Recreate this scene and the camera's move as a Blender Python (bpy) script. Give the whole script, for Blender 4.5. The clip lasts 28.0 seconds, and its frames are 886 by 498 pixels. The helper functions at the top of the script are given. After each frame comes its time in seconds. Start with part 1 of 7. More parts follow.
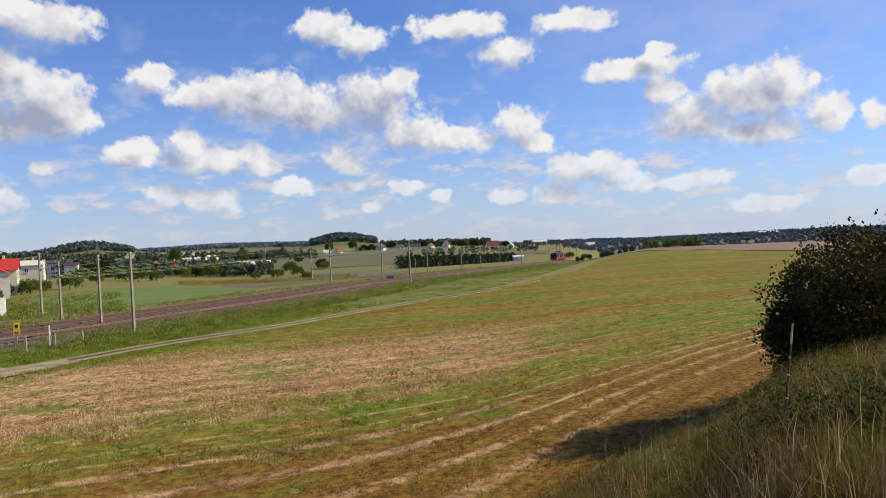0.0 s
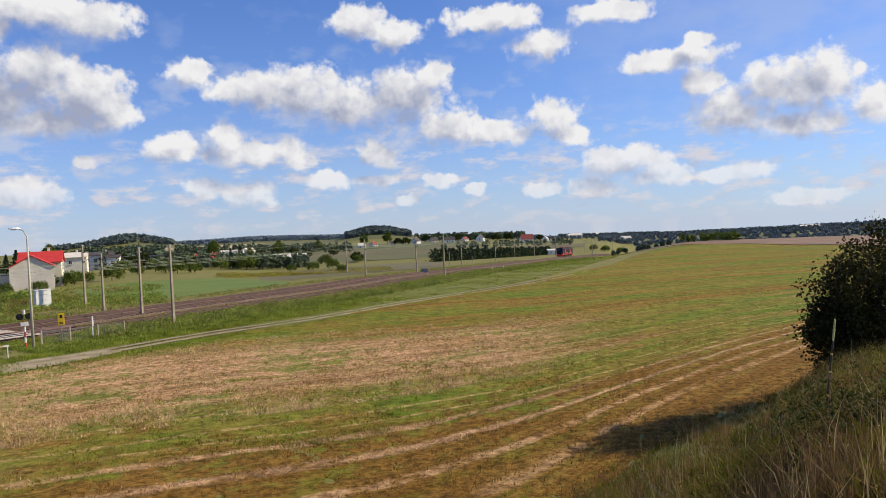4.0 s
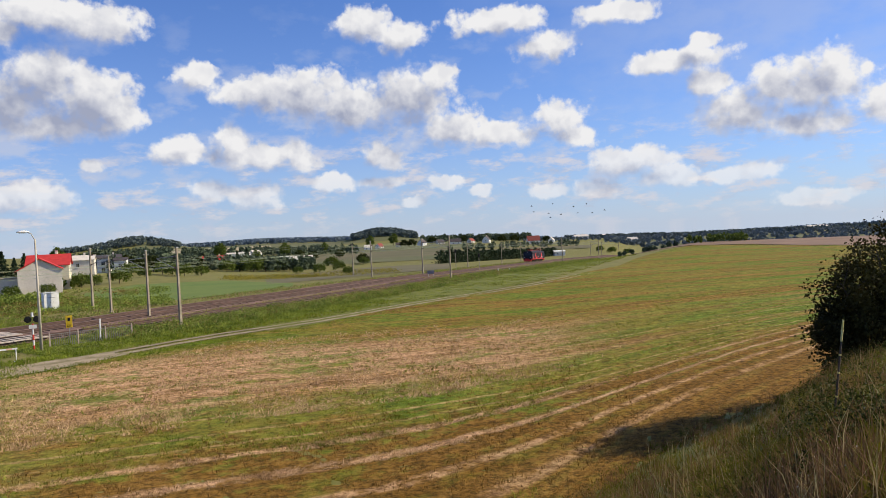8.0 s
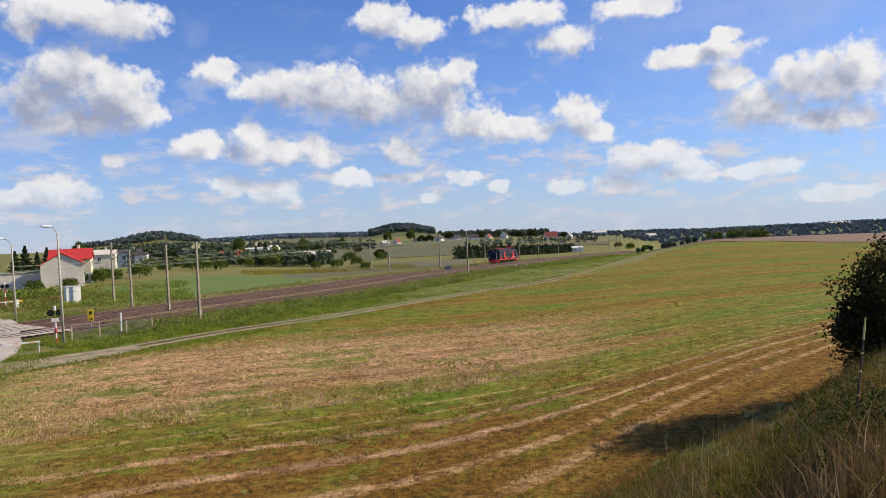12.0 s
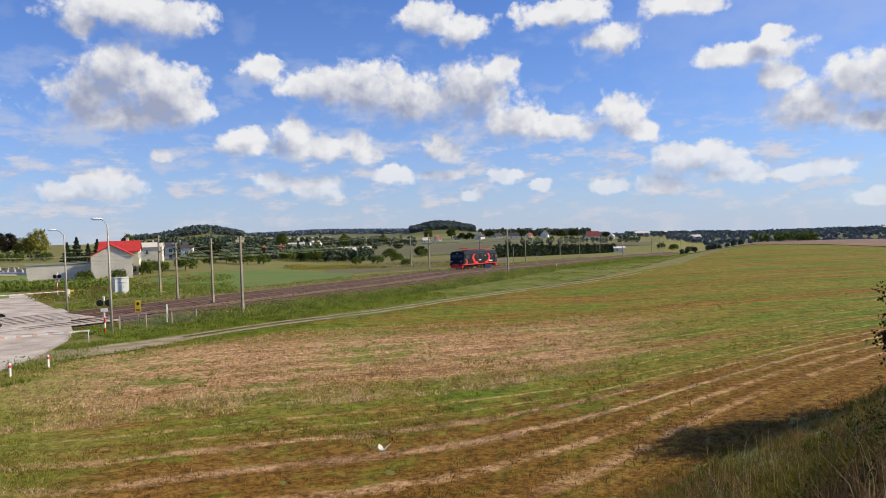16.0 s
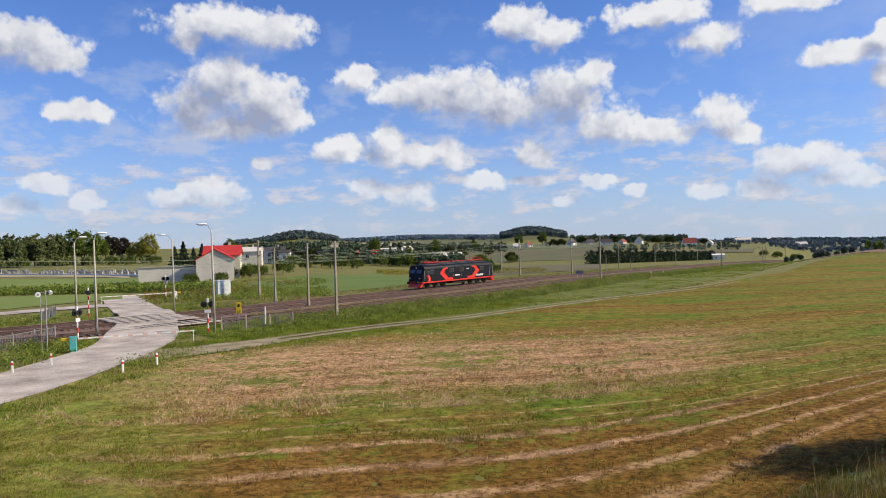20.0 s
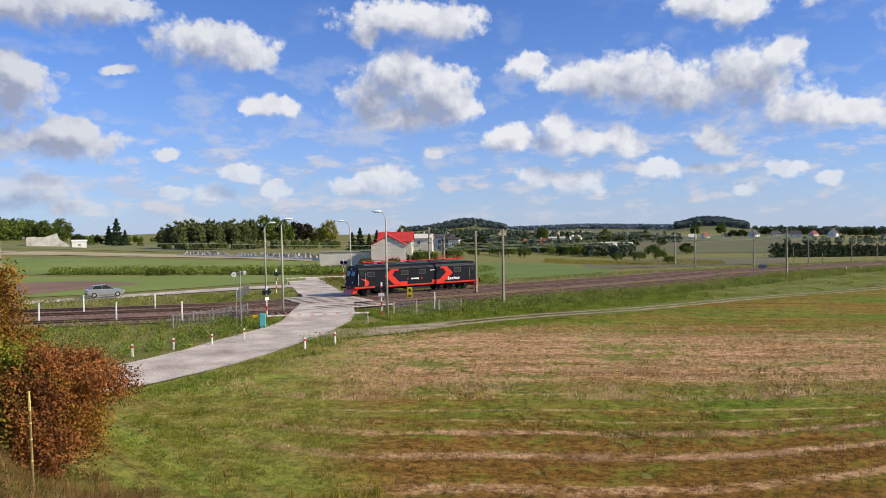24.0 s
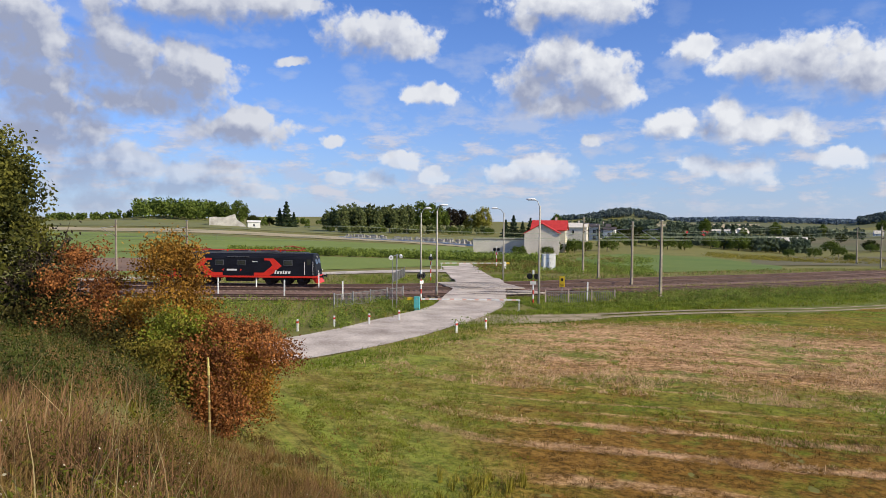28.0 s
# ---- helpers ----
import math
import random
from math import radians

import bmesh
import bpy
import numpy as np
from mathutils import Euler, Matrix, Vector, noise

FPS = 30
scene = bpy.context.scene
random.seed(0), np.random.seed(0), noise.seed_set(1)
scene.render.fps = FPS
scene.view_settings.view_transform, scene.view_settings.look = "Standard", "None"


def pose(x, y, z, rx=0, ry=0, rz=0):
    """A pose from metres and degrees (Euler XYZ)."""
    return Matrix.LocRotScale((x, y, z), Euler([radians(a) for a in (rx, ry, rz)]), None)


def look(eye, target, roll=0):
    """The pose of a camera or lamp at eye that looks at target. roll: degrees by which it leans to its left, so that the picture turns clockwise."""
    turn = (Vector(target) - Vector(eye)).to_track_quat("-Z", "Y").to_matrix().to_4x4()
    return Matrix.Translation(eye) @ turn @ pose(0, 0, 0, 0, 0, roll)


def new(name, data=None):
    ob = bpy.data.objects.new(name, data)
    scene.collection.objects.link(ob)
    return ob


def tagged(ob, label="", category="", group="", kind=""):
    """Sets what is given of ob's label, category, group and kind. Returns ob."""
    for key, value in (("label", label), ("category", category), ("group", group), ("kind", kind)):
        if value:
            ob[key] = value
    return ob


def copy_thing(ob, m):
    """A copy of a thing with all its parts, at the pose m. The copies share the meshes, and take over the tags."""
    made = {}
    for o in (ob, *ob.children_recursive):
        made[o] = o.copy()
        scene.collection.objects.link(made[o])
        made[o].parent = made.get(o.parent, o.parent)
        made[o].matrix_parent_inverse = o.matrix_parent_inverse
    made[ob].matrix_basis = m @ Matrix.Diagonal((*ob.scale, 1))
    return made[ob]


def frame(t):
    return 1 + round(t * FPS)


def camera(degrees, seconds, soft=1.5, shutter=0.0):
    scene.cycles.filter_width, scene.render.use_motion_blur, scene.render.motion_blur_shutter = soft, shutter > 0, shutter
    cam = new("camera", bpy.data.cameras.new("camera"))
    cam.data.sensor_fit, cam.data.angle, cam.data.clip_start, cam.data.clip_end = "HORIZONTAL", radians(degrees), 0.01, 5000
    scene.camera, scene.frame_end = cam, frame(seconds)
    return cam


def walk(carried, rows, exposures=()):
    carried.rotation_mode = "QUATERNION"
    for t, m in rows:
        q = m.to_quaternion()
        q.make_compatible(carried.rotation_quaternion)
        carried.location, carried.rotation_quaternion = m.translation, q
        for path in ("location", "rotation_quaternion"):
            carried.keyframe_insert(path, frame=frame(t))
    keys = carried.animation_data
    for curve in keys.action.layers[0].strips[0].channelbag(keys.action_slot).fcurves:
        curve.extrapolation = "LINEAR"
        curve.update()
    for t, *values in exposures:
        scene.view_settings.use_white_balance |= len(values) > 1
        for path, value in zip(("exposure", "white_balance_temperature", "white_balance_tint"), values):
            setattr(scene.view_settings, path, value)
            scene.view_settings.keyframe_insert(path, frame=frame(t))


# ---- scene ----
EYE = 7.8
cam = camera(62.0, 28.0, 0.6)
PATH = [
    (0.0, pose(0, 0, EYE, 89.06, 2.76, 0.21)),
    (0.5, pose(0, 0, EYE, 89.11, 2.77, 0.39)),
    (1.0, pose(0, 0, EYE, 89.15, 2.60, 0.50)),
    (1.5, pose(0, 0, EYE, 89.01, 2.66, 0.73)),
    (2.0, pose(0, 0, EYE, 88.94, 2.49, 1.08)),
    (2.5, pose(0, 0, EYE, 88.85, 2.29, 1.97)),
    (3.0, pose(0, 0, EYE, 88.88, 1.96, 2.27)),
    (3.5, pose(0, 0, EYE, 88.71, 2.27, 2.59)),
    (5.5, pose(0, 0, EYE, 88.64, 3.22, 2.88)),
    (6.0, pose(0, 0, EYE, 88.64, 2.70, 3.03)),
    (6.5, pose(0, 0, EYE, 88.48, 3.24, 3.17)),
    (7.0, pose(0, 0, EYE, 88.76, 2.62, 3.30)),
    (7.5, pose(0, 0, EYE, 88.78, 2.54, 3.42)),
    (8.0, pose(0, 0, EYE, 88.82, 2.86, 3.34)),
    (8.5, pose(0, 0, EYE, 88.81, 2.91, 3.49)),
    (9.0, pose(0, 0, EYE, 88.72, 3.09, 3.46)),
    (9.5, pose(0, 0, EYE, 88.76, 3.03, 3.60)),
    (10.0, pose(0, 0, EYE, 88.72, 3.21, 3.78)),
    (10.5, pose(0, 0, EYE, 88.59, 2.97, 4.02)),
    (11.0, pose(0, 0, EYE, 88.51, 2.88, 4.35)),
    (11.5, pose(0, 0, EYE, 88.58, 2.81, 4.55)),
    (13.5, pose(0, 0, EYE, 88.38, 2.28, 5.49)),
    (14.0, pose(0, 0, EYE, 88.41, 2.23, 5.96)),
    (14.5, pose(0, 0, EYE, 88.46, 2.32, 6.24)),
    (15.0, pose(0, 0, EYE, 88.49, 2.18, 6.52)),
    (15.5, pose(0, 0, EYE, 88.60, 2.24, 7.13)),
    (16.0, pose(0, 0, EYE, 88.50, 1.84, 7.85)),
    (16.5, pose(0, 0, EYE, 88.54, 1.65, 8.68)),
    (17.0, pose(0, 0, EYE, 88.53, 1.75, 9.63)),
    (17.5, pose(0, 0, EYE, 88.71, 1.91, 10.21)),
    (18.0, pose(0, 0, EYE, 88.77, 1.60, 11.20)),
    (18.5, pose(0, 0, EYE, 88.85, 1.39, 12.26)),
    (19.0, pose(0, 0, EYE, 89.12, 1.59, 13.00)),
    (19.5, pose(0, 0, EYE, 89.19, 1.50, 13.92)),
    (20.0, pose(0, 0, EYE, 89.16, 1.64, 14.88)),
    (20.5, pose(0, 0, EYE, 89.01, 1.21, 15.55)),
    (22.5, pose(0, 0, EYE, 88.40, 0.76, 21.78)),
    (23.0, pose(0, 0, EYE, 88.26, 0.66, 24.93)),
    (23.5, pose(0, 0, EYE, 88.62, 0.85, 26.81)),
    (24.0, pose(0, 0, EYE, 88.55, 0.91, 27.87)),
    (24.5, pose(0, 0, EYE, 88.44, 0.61, 29.46)),
    (25.0, pose(0, 0, EYE, 88.41, 0.18, 30.95)),
    (25.5, pose(0, 0, EYE, 88.47, -0.03, 33.27)),
    (26.0, pose(0, 0, EYE, 88.16, 0.00, 34.97)),
    (26.5, pose(0, 0, EYE, 87.98, -0.01, 36.47)),
    (27.0, pose(0, 0, EYE, 87.81, 0.09, 37.99)),
    (27.5, pose(0, 0, EYE, 87.81, -0.36, 39.19)),
    (28.0, pose(0, 0, EYE, 87.64, -0.46, 39.77)),
]
walk(cam, PATH, ((0.0, 0.26, 6600, 10), (7.0, 0.25, 6560, 10), (14.0, 0.23, 6500, 10), (20.0, 0.20, 6380, 10), (28.0, 0.20, 6250, 10)))

# ---- world, sun ----
SUN_AZ, SUN_EL = 76.0, 31.0
world = bpy.data.worlds.new("sky")
scene.world = world
world.use_nodes = True


def make_sky(nt):
    """Blue sky with fair-weather cumulus, denser and hazier towards the horizon."""
    nt.nodes.clear()
    N, L = nt.nodes.new, nt.links.new

    def put(sock, v):
        if isinstance(v, (int, float)):
            sock.default_value = v
        elif isinstance(v, tuple):
            sock.default_value = v
        else:
            L(v, sock)

    def mth(op, a, b=0.0, c=0.0, clamp=False):
        n = N("ShaderNodeMath")
        n.operation, n.use_clamp = op, clamp
        for s_, v in zip(n.inputs, (a, b, c)):
            put(s_, v)
        return n.outputs[0]

    def vec(op, a, b=(0, 0, 0), c=(0, 0, 0)):
        n = N("ShaderNodeVectorMath")
        n.operation = op
        put(n.inputs[0], a)
        put(n.inputs[1], b)
        if op == "MULTIPLY_ADD":
            put(n.inputs[2], c)
        return n.outputs["Value"] if op == "LENGTH" else n.outputs["Vector"]

    def rng(v, a, b, c=0.0, d=1.0):
        n = N("ShaderNodeMapRange")
        n.interpolation_type = "SMOOTHSTEP"
        for s_, x in zip(n.inputs[1:5], (a, b, c, d)):
            s_.default_value = x
        L(v, n.inputs[0])
        return n.outputs[0]

    def mixc(f, a, b):
        n = N("ShaderNodeMix")
        n.data_type = "RGBA"
        put(n.inputs["Factor"], f)
        put(n.inputs["A"], a)
        put(n.inputs["B"], b)
        return n.outputs["Result"]

    def fbm(v, scale, detail, rough=0.55):
        n = N("ShaderNodeTexNoise")
        n.inputs["Scale"].default_value, n.inputs["Detail"].default_value, n.inputs["Roughness"].default_value = scale, detail, rough
        L(v, n.inputs["Vector"])
        return n.outputs["Fac"], n.outputs["Color"]

    sep = N("ShaderNodeSeparateXYZ")
    L(N("ShaderNodeTexCoord").outputs["Generated"], sep.inputs[0])
    x, y, z = sep.outputs
    zc = mth("MAXIMUM", z, 0.0008)
    az = mth("MULTIPLY", mth("ARCTAN2", mth("MULTIPLY", x, -1.0), y), 57.2958)
    el = mth("MULTIPLY", mth("ARCSINE", zc), 57.2958)
    cmb = N("ShaderNodeCombineXYZ")
    L(az, cmb.inputs[0])
    L(el, cmb.inputs[1])
    here = cmb.outputs[0]
    up = N("ShaderNodeCombineXYZ")
    for s_, v in zip(up.inputs, (x, y, zc)):
        L(v, s_)
    sky = N("ShaderNodeTexSky")
    sky.sky_type, sky.sun_disc = "NISHITA", False
    sky.sun_elevation, sky.sun_rotation = radians(SUN_EL), radians(SUN_AZ)
    sky.altitude, sky.air_density, sky.dust_density, sky.ozone_density = 100, 1.0, 0.15, 4.0
    L(up.outputs[0], sky.inputs[0])
    blue = N("ShaderNodeBackground")
    blue.inputs["Strength"].default_value = 0.080
    tint = N("ShaderNodeMix")
    tint.data_type, tint.blend_type = "RGBA", "MULTIPLY"
    tint.inputs["Factor"].default_value = 1.0
    L(sky.outputs[0], tint.inputs["A"])
    tint.inputs["B"].default_value = (0.71, 1.0, 1.57, 1)
    L(tint.outputs["Result"], blue.inputs["Color"])

    puffs = []

    def puff(a, e, rx, ry):
        puffs.append((a, e, rx, ry))

    puff(16.8, 11.0, 3.1, 1.5)
    puff(13.4, 10.8, 4.0, 2.1)
    puff(9.6, 9.8, 3.7, 2.2)
    puff(5.4, 10.2, 3.5, 2.6)
    puff(3.4, 11.8, 1.8, 1.2)
    puff(2.2, 8.0, 3.3, 1.6)
    puff(-1.2, 7.4, 3.2, 1.1)
    puff(-5.9, 8.4, 1.9, 1.4)
    puff(-7.3, 7.0, 1.6, 0.9)
    puff(31.1, 11.9, 3.2, 2.1)
    puff(32.9, 10.1, 3.0, 1.9)
    puff(28.6, 10.4, 3.3, 2.5)
    puff(30.7, 8.8, 5.1, 1.3)
    puff(26.8, 9.2, 1.6, 1.3)
    puff(21.2, 12.1, 1.8, 1.1)
    puff(22.8, 7.0, 1.9, 1.1)
    puff(18.9, 7.8, 1.6, 1.2)
    puff(17.6, 6.5, 3.7, 1.1)
    puff(14.1, 6.5, 1.8, 1.1)
    puff(7.6, 6.1, 1.6, 1.2)
    puff(17.4, 3.6, 2.1, 1.1)
    puff(20.5, 4.2, 1.6, 0.9)
    puff(11.6, 4.3, 1.8, 0.8)
    puff(32.3, 3.8, 2.8, 1.1)
    puff(34.0, 3.4, 2.6, 0.9)
    puff(2.8, 4.0, 1.3, 0.7)
    puff(0.2, 3.2, 1.1, 0.5)
    puff(28.6, 5.9, 0.7, 0.5)
    puff(8.1, 4.2, 1.8, 0.5)
    puff(5.1, 2.6, 1.2, 0.5)
    puff(-14.7, 11.8, 3.7, 0.9)
    puff(-16.9, 10.0, 1.8, 1.2)
    puff(-19.3, 7.5, 3.2, 1.8)
    puff(-21.5, 9.0, 2.1, 1.8)
    puff(-23.9, 9.0, 3.2, 2.1)
    puff(-23.0, 6.4, 3.2, 1.1)
    puff(-10.9, 4.7, 3.5, 1.1)
    puff(-14.0, 3.5, 2.3, 0.9)
    puff(-8.7, 3.0, 1.8, 0.7)
    puff(-4.9, 2.9, 1.4, 0.6)
    puff(-16.8, 13.0, 1.1, 0.6)
    puff(-19.1, 3.2, 2.6, 0.7)
    puff(-23.2, 1.4, 2.6, 0.6)
    puff(30.3, 15.8, 5.4, 1.4)
    puff(27.3, 15.4, 2.6, 1.2)
    puff(33.5, 14.6, 1.4, 0.9)
    puff(8.6, 15.9, 2.3, 1.4)
    puff(6.1, 14.9, 2.1, 1.1)
    puff(-1.5, 15.7, 4.0, 1.0)
    puff(-5.3, 13.7, 2.3, 1.1)
    puff(-10.7, 15.5, 3.0, 0.9)
    puff(63.0, 10.9, 4.0, 2.6)
    puff(59.2, 10.0, 3.7, 2.3)
    puff(64.2, 12.9, 1.6, 2.6)
    puff(61.7, 8.3, 5.3, 1.4)
    puff(65.3, 6.0, 1.9, 2.3)
    puff(55.5, 6.4, 4.2, 1.2)
    puff(54.8, 7.5, 1.9, 0.8)
    puff(57.8, 3.0, 4.0, 1.3)
    puff(59.3, 2.2, 3.5, 0.7)
    puff(45.0, 13.6, 4.6, 1.6)
    puff(42.8, 12.8, 2.6, 1.1)
    puff(58.1, 15.0, 6.1, 1.4)
    puff(53.1, 15.7, 4.4, 1.1)
    puff(40.7, 9.4, 2.6, 0.8)
    puff(63.7, 3.5, 3.2, 1.9)
    puff(64.6, 1.1, 2.6, 0.9)
    puff(54.2, 1.8, 2.8, 0.6)
    puff(48.2, 5.9, 0.9, 0.5)
    puff(47.7, 2.9, 1.2, 0.5)
    puff(42.9, 4.3, 1.6, 0.7)
    puff(45.0, 2.9, 1.9, 0.7)
    puff(40.7, 3.2, 1.2, 0.7)
    puff(51.2, 11.5, 1.2, 0.4)
    puff(68.6, 12.0, 2.7, 2.7)
    puff(67.9, 7.3, 3.2, 1.5)
    puff(69.3, 12.2, 3.4, 3.0)
    puff(68.6, 9.0, 3.6, 2.0)
    puff(68.8, 5.6, 3.0, 1.8)
    puff(66.5, 2.6, 3.4, 1.2)
    puff(67.6, 5.4, 2.6, 1.5)
    puff(66.2, 2.4, 1.1, 0.4)
    puff(-27.7, 7.0, 1.4, 1.4)
    puff(-29.8, 2.8, 1.0, 0.8)
    puff(-30.4, 6.8, 0.7, 1.1)

    def field(shift):
        p = vec("ADD", here, shift)
        _, wcol = fbm(p, 0.33, 4.0, 0.6)
        warp = vec("MULTIPLY_ADD", wcol, (1.6, 1.3, 0.0), (-0.8, -0.65, 0.0))
        q = vec("ADD", p, warp)
        best = None
        for a, e, rx, ry in puffs:
            rx, ry = rx * 1.12, ry * 1.12
            d = vec("LENGTH", vec("MULTIPLY_ADD", q, (1 / rx, 1 / ry, 0.0), (-a / rx, -e / ry, 0.0)))
            best = d if best is None else mth("SMOOTH_MIN", best, d, 0.34)
        n1, _ = fbm(p, 0.70, 8.0, 0.60)
        vor = N("ShaderNodeTexVoronoi")
        vor.inputs["Scale"].default_value, vor.inputs["Detail"].default_value = 0.75, 2.0
        L(q, vor.inputs["Vector"])
        billow = mth("MULTIPLY_ADD", vor.outputs["Distance"], -0.40, 0.20)
        return mth("ADD", mth("ADD", mth("SUBTRACT", 1.10, best), billow), mth("MULTIPLY_ADD", n1, 1.0, -0.5)), fbm(p, 0.6, 2.0, 0.5)[0]

    f0, n0 = field((0.0, 0.0, 0.0))
    f1, n1 = field((-0.9, 1.4, 0.0))
    shade = mth("MULTIPLY", rng(f1, -0.45, 0.85), 0.95)
    dens = mth("DIVIDE", mth("ADD", f0, 0.14), mth("MULTIPLY_ADD", shade, 0.60, 0.38), clamp=True)
    dens = rng(dens, 0.0, 1.0)
    # relief from the billows
    relief = rng(mth("SUBTRACT", n0, n1), -0.22, 0.22, 0.16, -0.16)
    shade = mth("ADD", shade, relief, clamp=True)
    # thicker, greyer clouds away from the sun
    shade = mth("ADD", shade, rng(az, 34.0, 60.0, 0.0, 0.32), clamp=True)
    cloud = mixc(shade, (0.725, 0.725, 0.735, 1), (0.295, 0.325, 0.435, 1))
    veil, _ = fbm(vec("MULTIPLY", here, (0.5, 0.9, 0.0)), 0.5, 5.0, 0.55)
    haze = mth("MULTIPLY", mth("POWER", 2.718, mth("MULTIPLY", el, -0.15)), 0.70)
    thin = mth("MULTIPLY", rng(veil, 0.42, 0.70), rng(el, 20.0, 5.0, 0.03, 0.8))
    haze = mth("MAXIMUM", haze, thin)
    # milky veil on the side of the sun
    haze = mth("MAXIMUM", haze, mth("MULTIPLY", rng(az, 12.0, -24.0, 0.0, 0.42), rng(veil, 0.25, 0.65, 0.5, 1.0)))
    # low bank of small clouds above the horizon
    low, _ = fbm(vec("MULTIPLY", here, (0.42, 1.15, 0.0)), 0.62, 6.0, 0.62)
    low2, _ = fbm(vec("MULTIPLY_ADD", here, (0.42, 1.15, 0.0), (-0.25, 0.8, 0.0)), 0.62, 6.0, 0.62)
    bank = mth("MULTIPLY", rng(low, 0.47, 0.66), mth("MULTIPLY", rng(el, 9.5, 5.0), rng(el, 0.3, 2.2, 0.35, 0.8)))
    lit = rng(mth("SUBTRACT", low2, low), -0.10, 0.10)
    bank_c = mixc(lit, (0.59, 0.565, 0.595, 1), (0.40, 0.425, 0.52, 1))
    k_bg = N("ShaderNodeBackground")
    L(bank_c, k_bg.inputs["Color"])
    c_bg = N("ShaderNodeBackground")
    L(cloud, c_bg.inputs["Color"])
    h_bg = N("ShaderNodeBackground")
    h_bg.inputs["Color"].default_value = (0.44, 0.488, 0.615, 1)
    m1, m2 = N("ShaderNodeMixShader"), N("ShaderNodeMixShader")
    L(haze, m1.inputs[0])
    L(blue.outputs[0], m1.inputs[1])
    L(h_bg.outputs[0], m1.inputs[2])
    fade = mth("MULTIPLY", dens, rng(el, 0.0, 7.0, 0.5, 1.0))
    L(fade, m2.inputs[0])
    m3 = N("ShaderNodeMixShader")
    L(bank, m3.inputs[0])
    L(m1.outputs[0], m3.inputs[1])
    L(k_bg.outputs[0], m3.inputs[2])
    L(m3.outputs[0], m2.inputs[1])
    L(c_bg.outputs[0], m2.inputs[2])
    out = N("ShaderNodeOutputWorld")
    L(m2.outputs[0], out.inputs["Surface"])


make_sky(world.node_tree)
sun_data = bpy.data.lights.new("sun", "SUN")
sun_data.energy, sun_data.angle, sun_data.color = 5.0, radians(0.55), (1.0, 0.88, 0.66)
sun = new("sun", sun_data)
sun.matrix_world = look((math.sin(radians(SUN_AZ)) * math.cos(radians(SUN_EL)) * 100,
                         math.cos(radians(SUN_AZ)) * math.cos(radians(SUN_EL)) * 100,
                         math.sin(radians(SUN_EL)) * 100), (0, 0, 0))


# ---- materials ----
def mat(name, a, b=None, scale=3.0, rough=0.85, metal=0.0, bump=0.0, fine=None, spec=0.3, obj_random=0.0, detail=6.0):
    """Two colours mixed by coarse noise, with fine grain and relief."""
    m = bpy.data.materials.new(name)
    m.use_nodes = True
    nt = m.node_tree
    bsdf = nt.nodes["Principled BSDF"]
    bsdf.inputs["Roughness"].default_value = rough
    bsdf.inputs["Metallic"].default_value = metal
    bsdf.inputs["Specular IOR Level"].default_value = spec
    if b is None:
        b = tuple(c * 0.75 for c in a)
    tc = nt.nodes.new("ShaderNodeTexCoord")
    n1 = nt.nodes.new("ShaderNodeTexNoise")
    n1.inputs["Scale"].default_value, n1.inputs["Detail"].default_value = scale, detail
    n2 = nt.nodes.new("ShaderNodeTexNoise")
    n2.inputs["Scale"].default_value, n2.inputs["Detail"].default_value = fine or scale * 9, 3.0
    nt.links.new(tc.outputs["Object"], n1.inputs["Vector"])
    nt.links.new(tc.outputs["Object"], n2.inputs["Vector"])
    add = nt.nodes.new("ShaderNodeMath")
    add.operation = "MULTIPLY_ADD"
    nt.links.new(n2.outputs["Fac"], add.inputs[0])
    add.inputs[1].default_value = 0.6
    nt.links.new(n1.outputs["Fac"], add.inputs[2])
    ramp = nt.nodes.new("ShaderNodeMapRange")
    ramp.inputs["From Min"].default_value, ramp.inputs["From Max"].default_value = 0.55, 1.05
    nt.links.new(add.outputs[0], ramp.inputs["Value"])
    mix = nt.nodes.new("ShaderNodeMix")
    mix.data_type = "RGBA"
    mix.inputs["A"].default_value, mix.inputs["B"].default_value = (*a, 1), (*b, 1)
    nt.links.new(ramp.outputs[0], mix.inputs["Factor"])
    colour = mix.outputs["Result"]
    if obj_random:
        info = nt.nodes.new("ShaderNodeObjectInfo")
        mr = nt.nodes.new("ShaderNodeMapRange")
        mr.inputs["To Min"].default_value, mr.inputs["To Max"].default_value = 1 - obj_random, 1 + obj_random
        nt.links.new(info.outputs["Random"], mr.inputs["Value"])
        hsv = nt.nodes.new("ShaderNodeHueSaturation")
        nt.links.new(mr.outputs[0], hsv.inputs["Value"])
        nt.links.new(colour, hsv.inputs["Color"])
        colour = hsv.outputs["Color"]
    nt.links.new(colour, bsdf.inputs["Base Color"])
    if bump:
        bm_ = nt.nodes.new("ShaderNodeBump")
        bm_.inputs["Strength"].default_value, bm_.inputs["Distance"].default_value = bump, 0.05
        nt.links.new(add.outputs[0], bm_.inputs["Height"])
        nt.links.new(bm_.outputs[0], bsdf.inputs["Normal"])
    return m


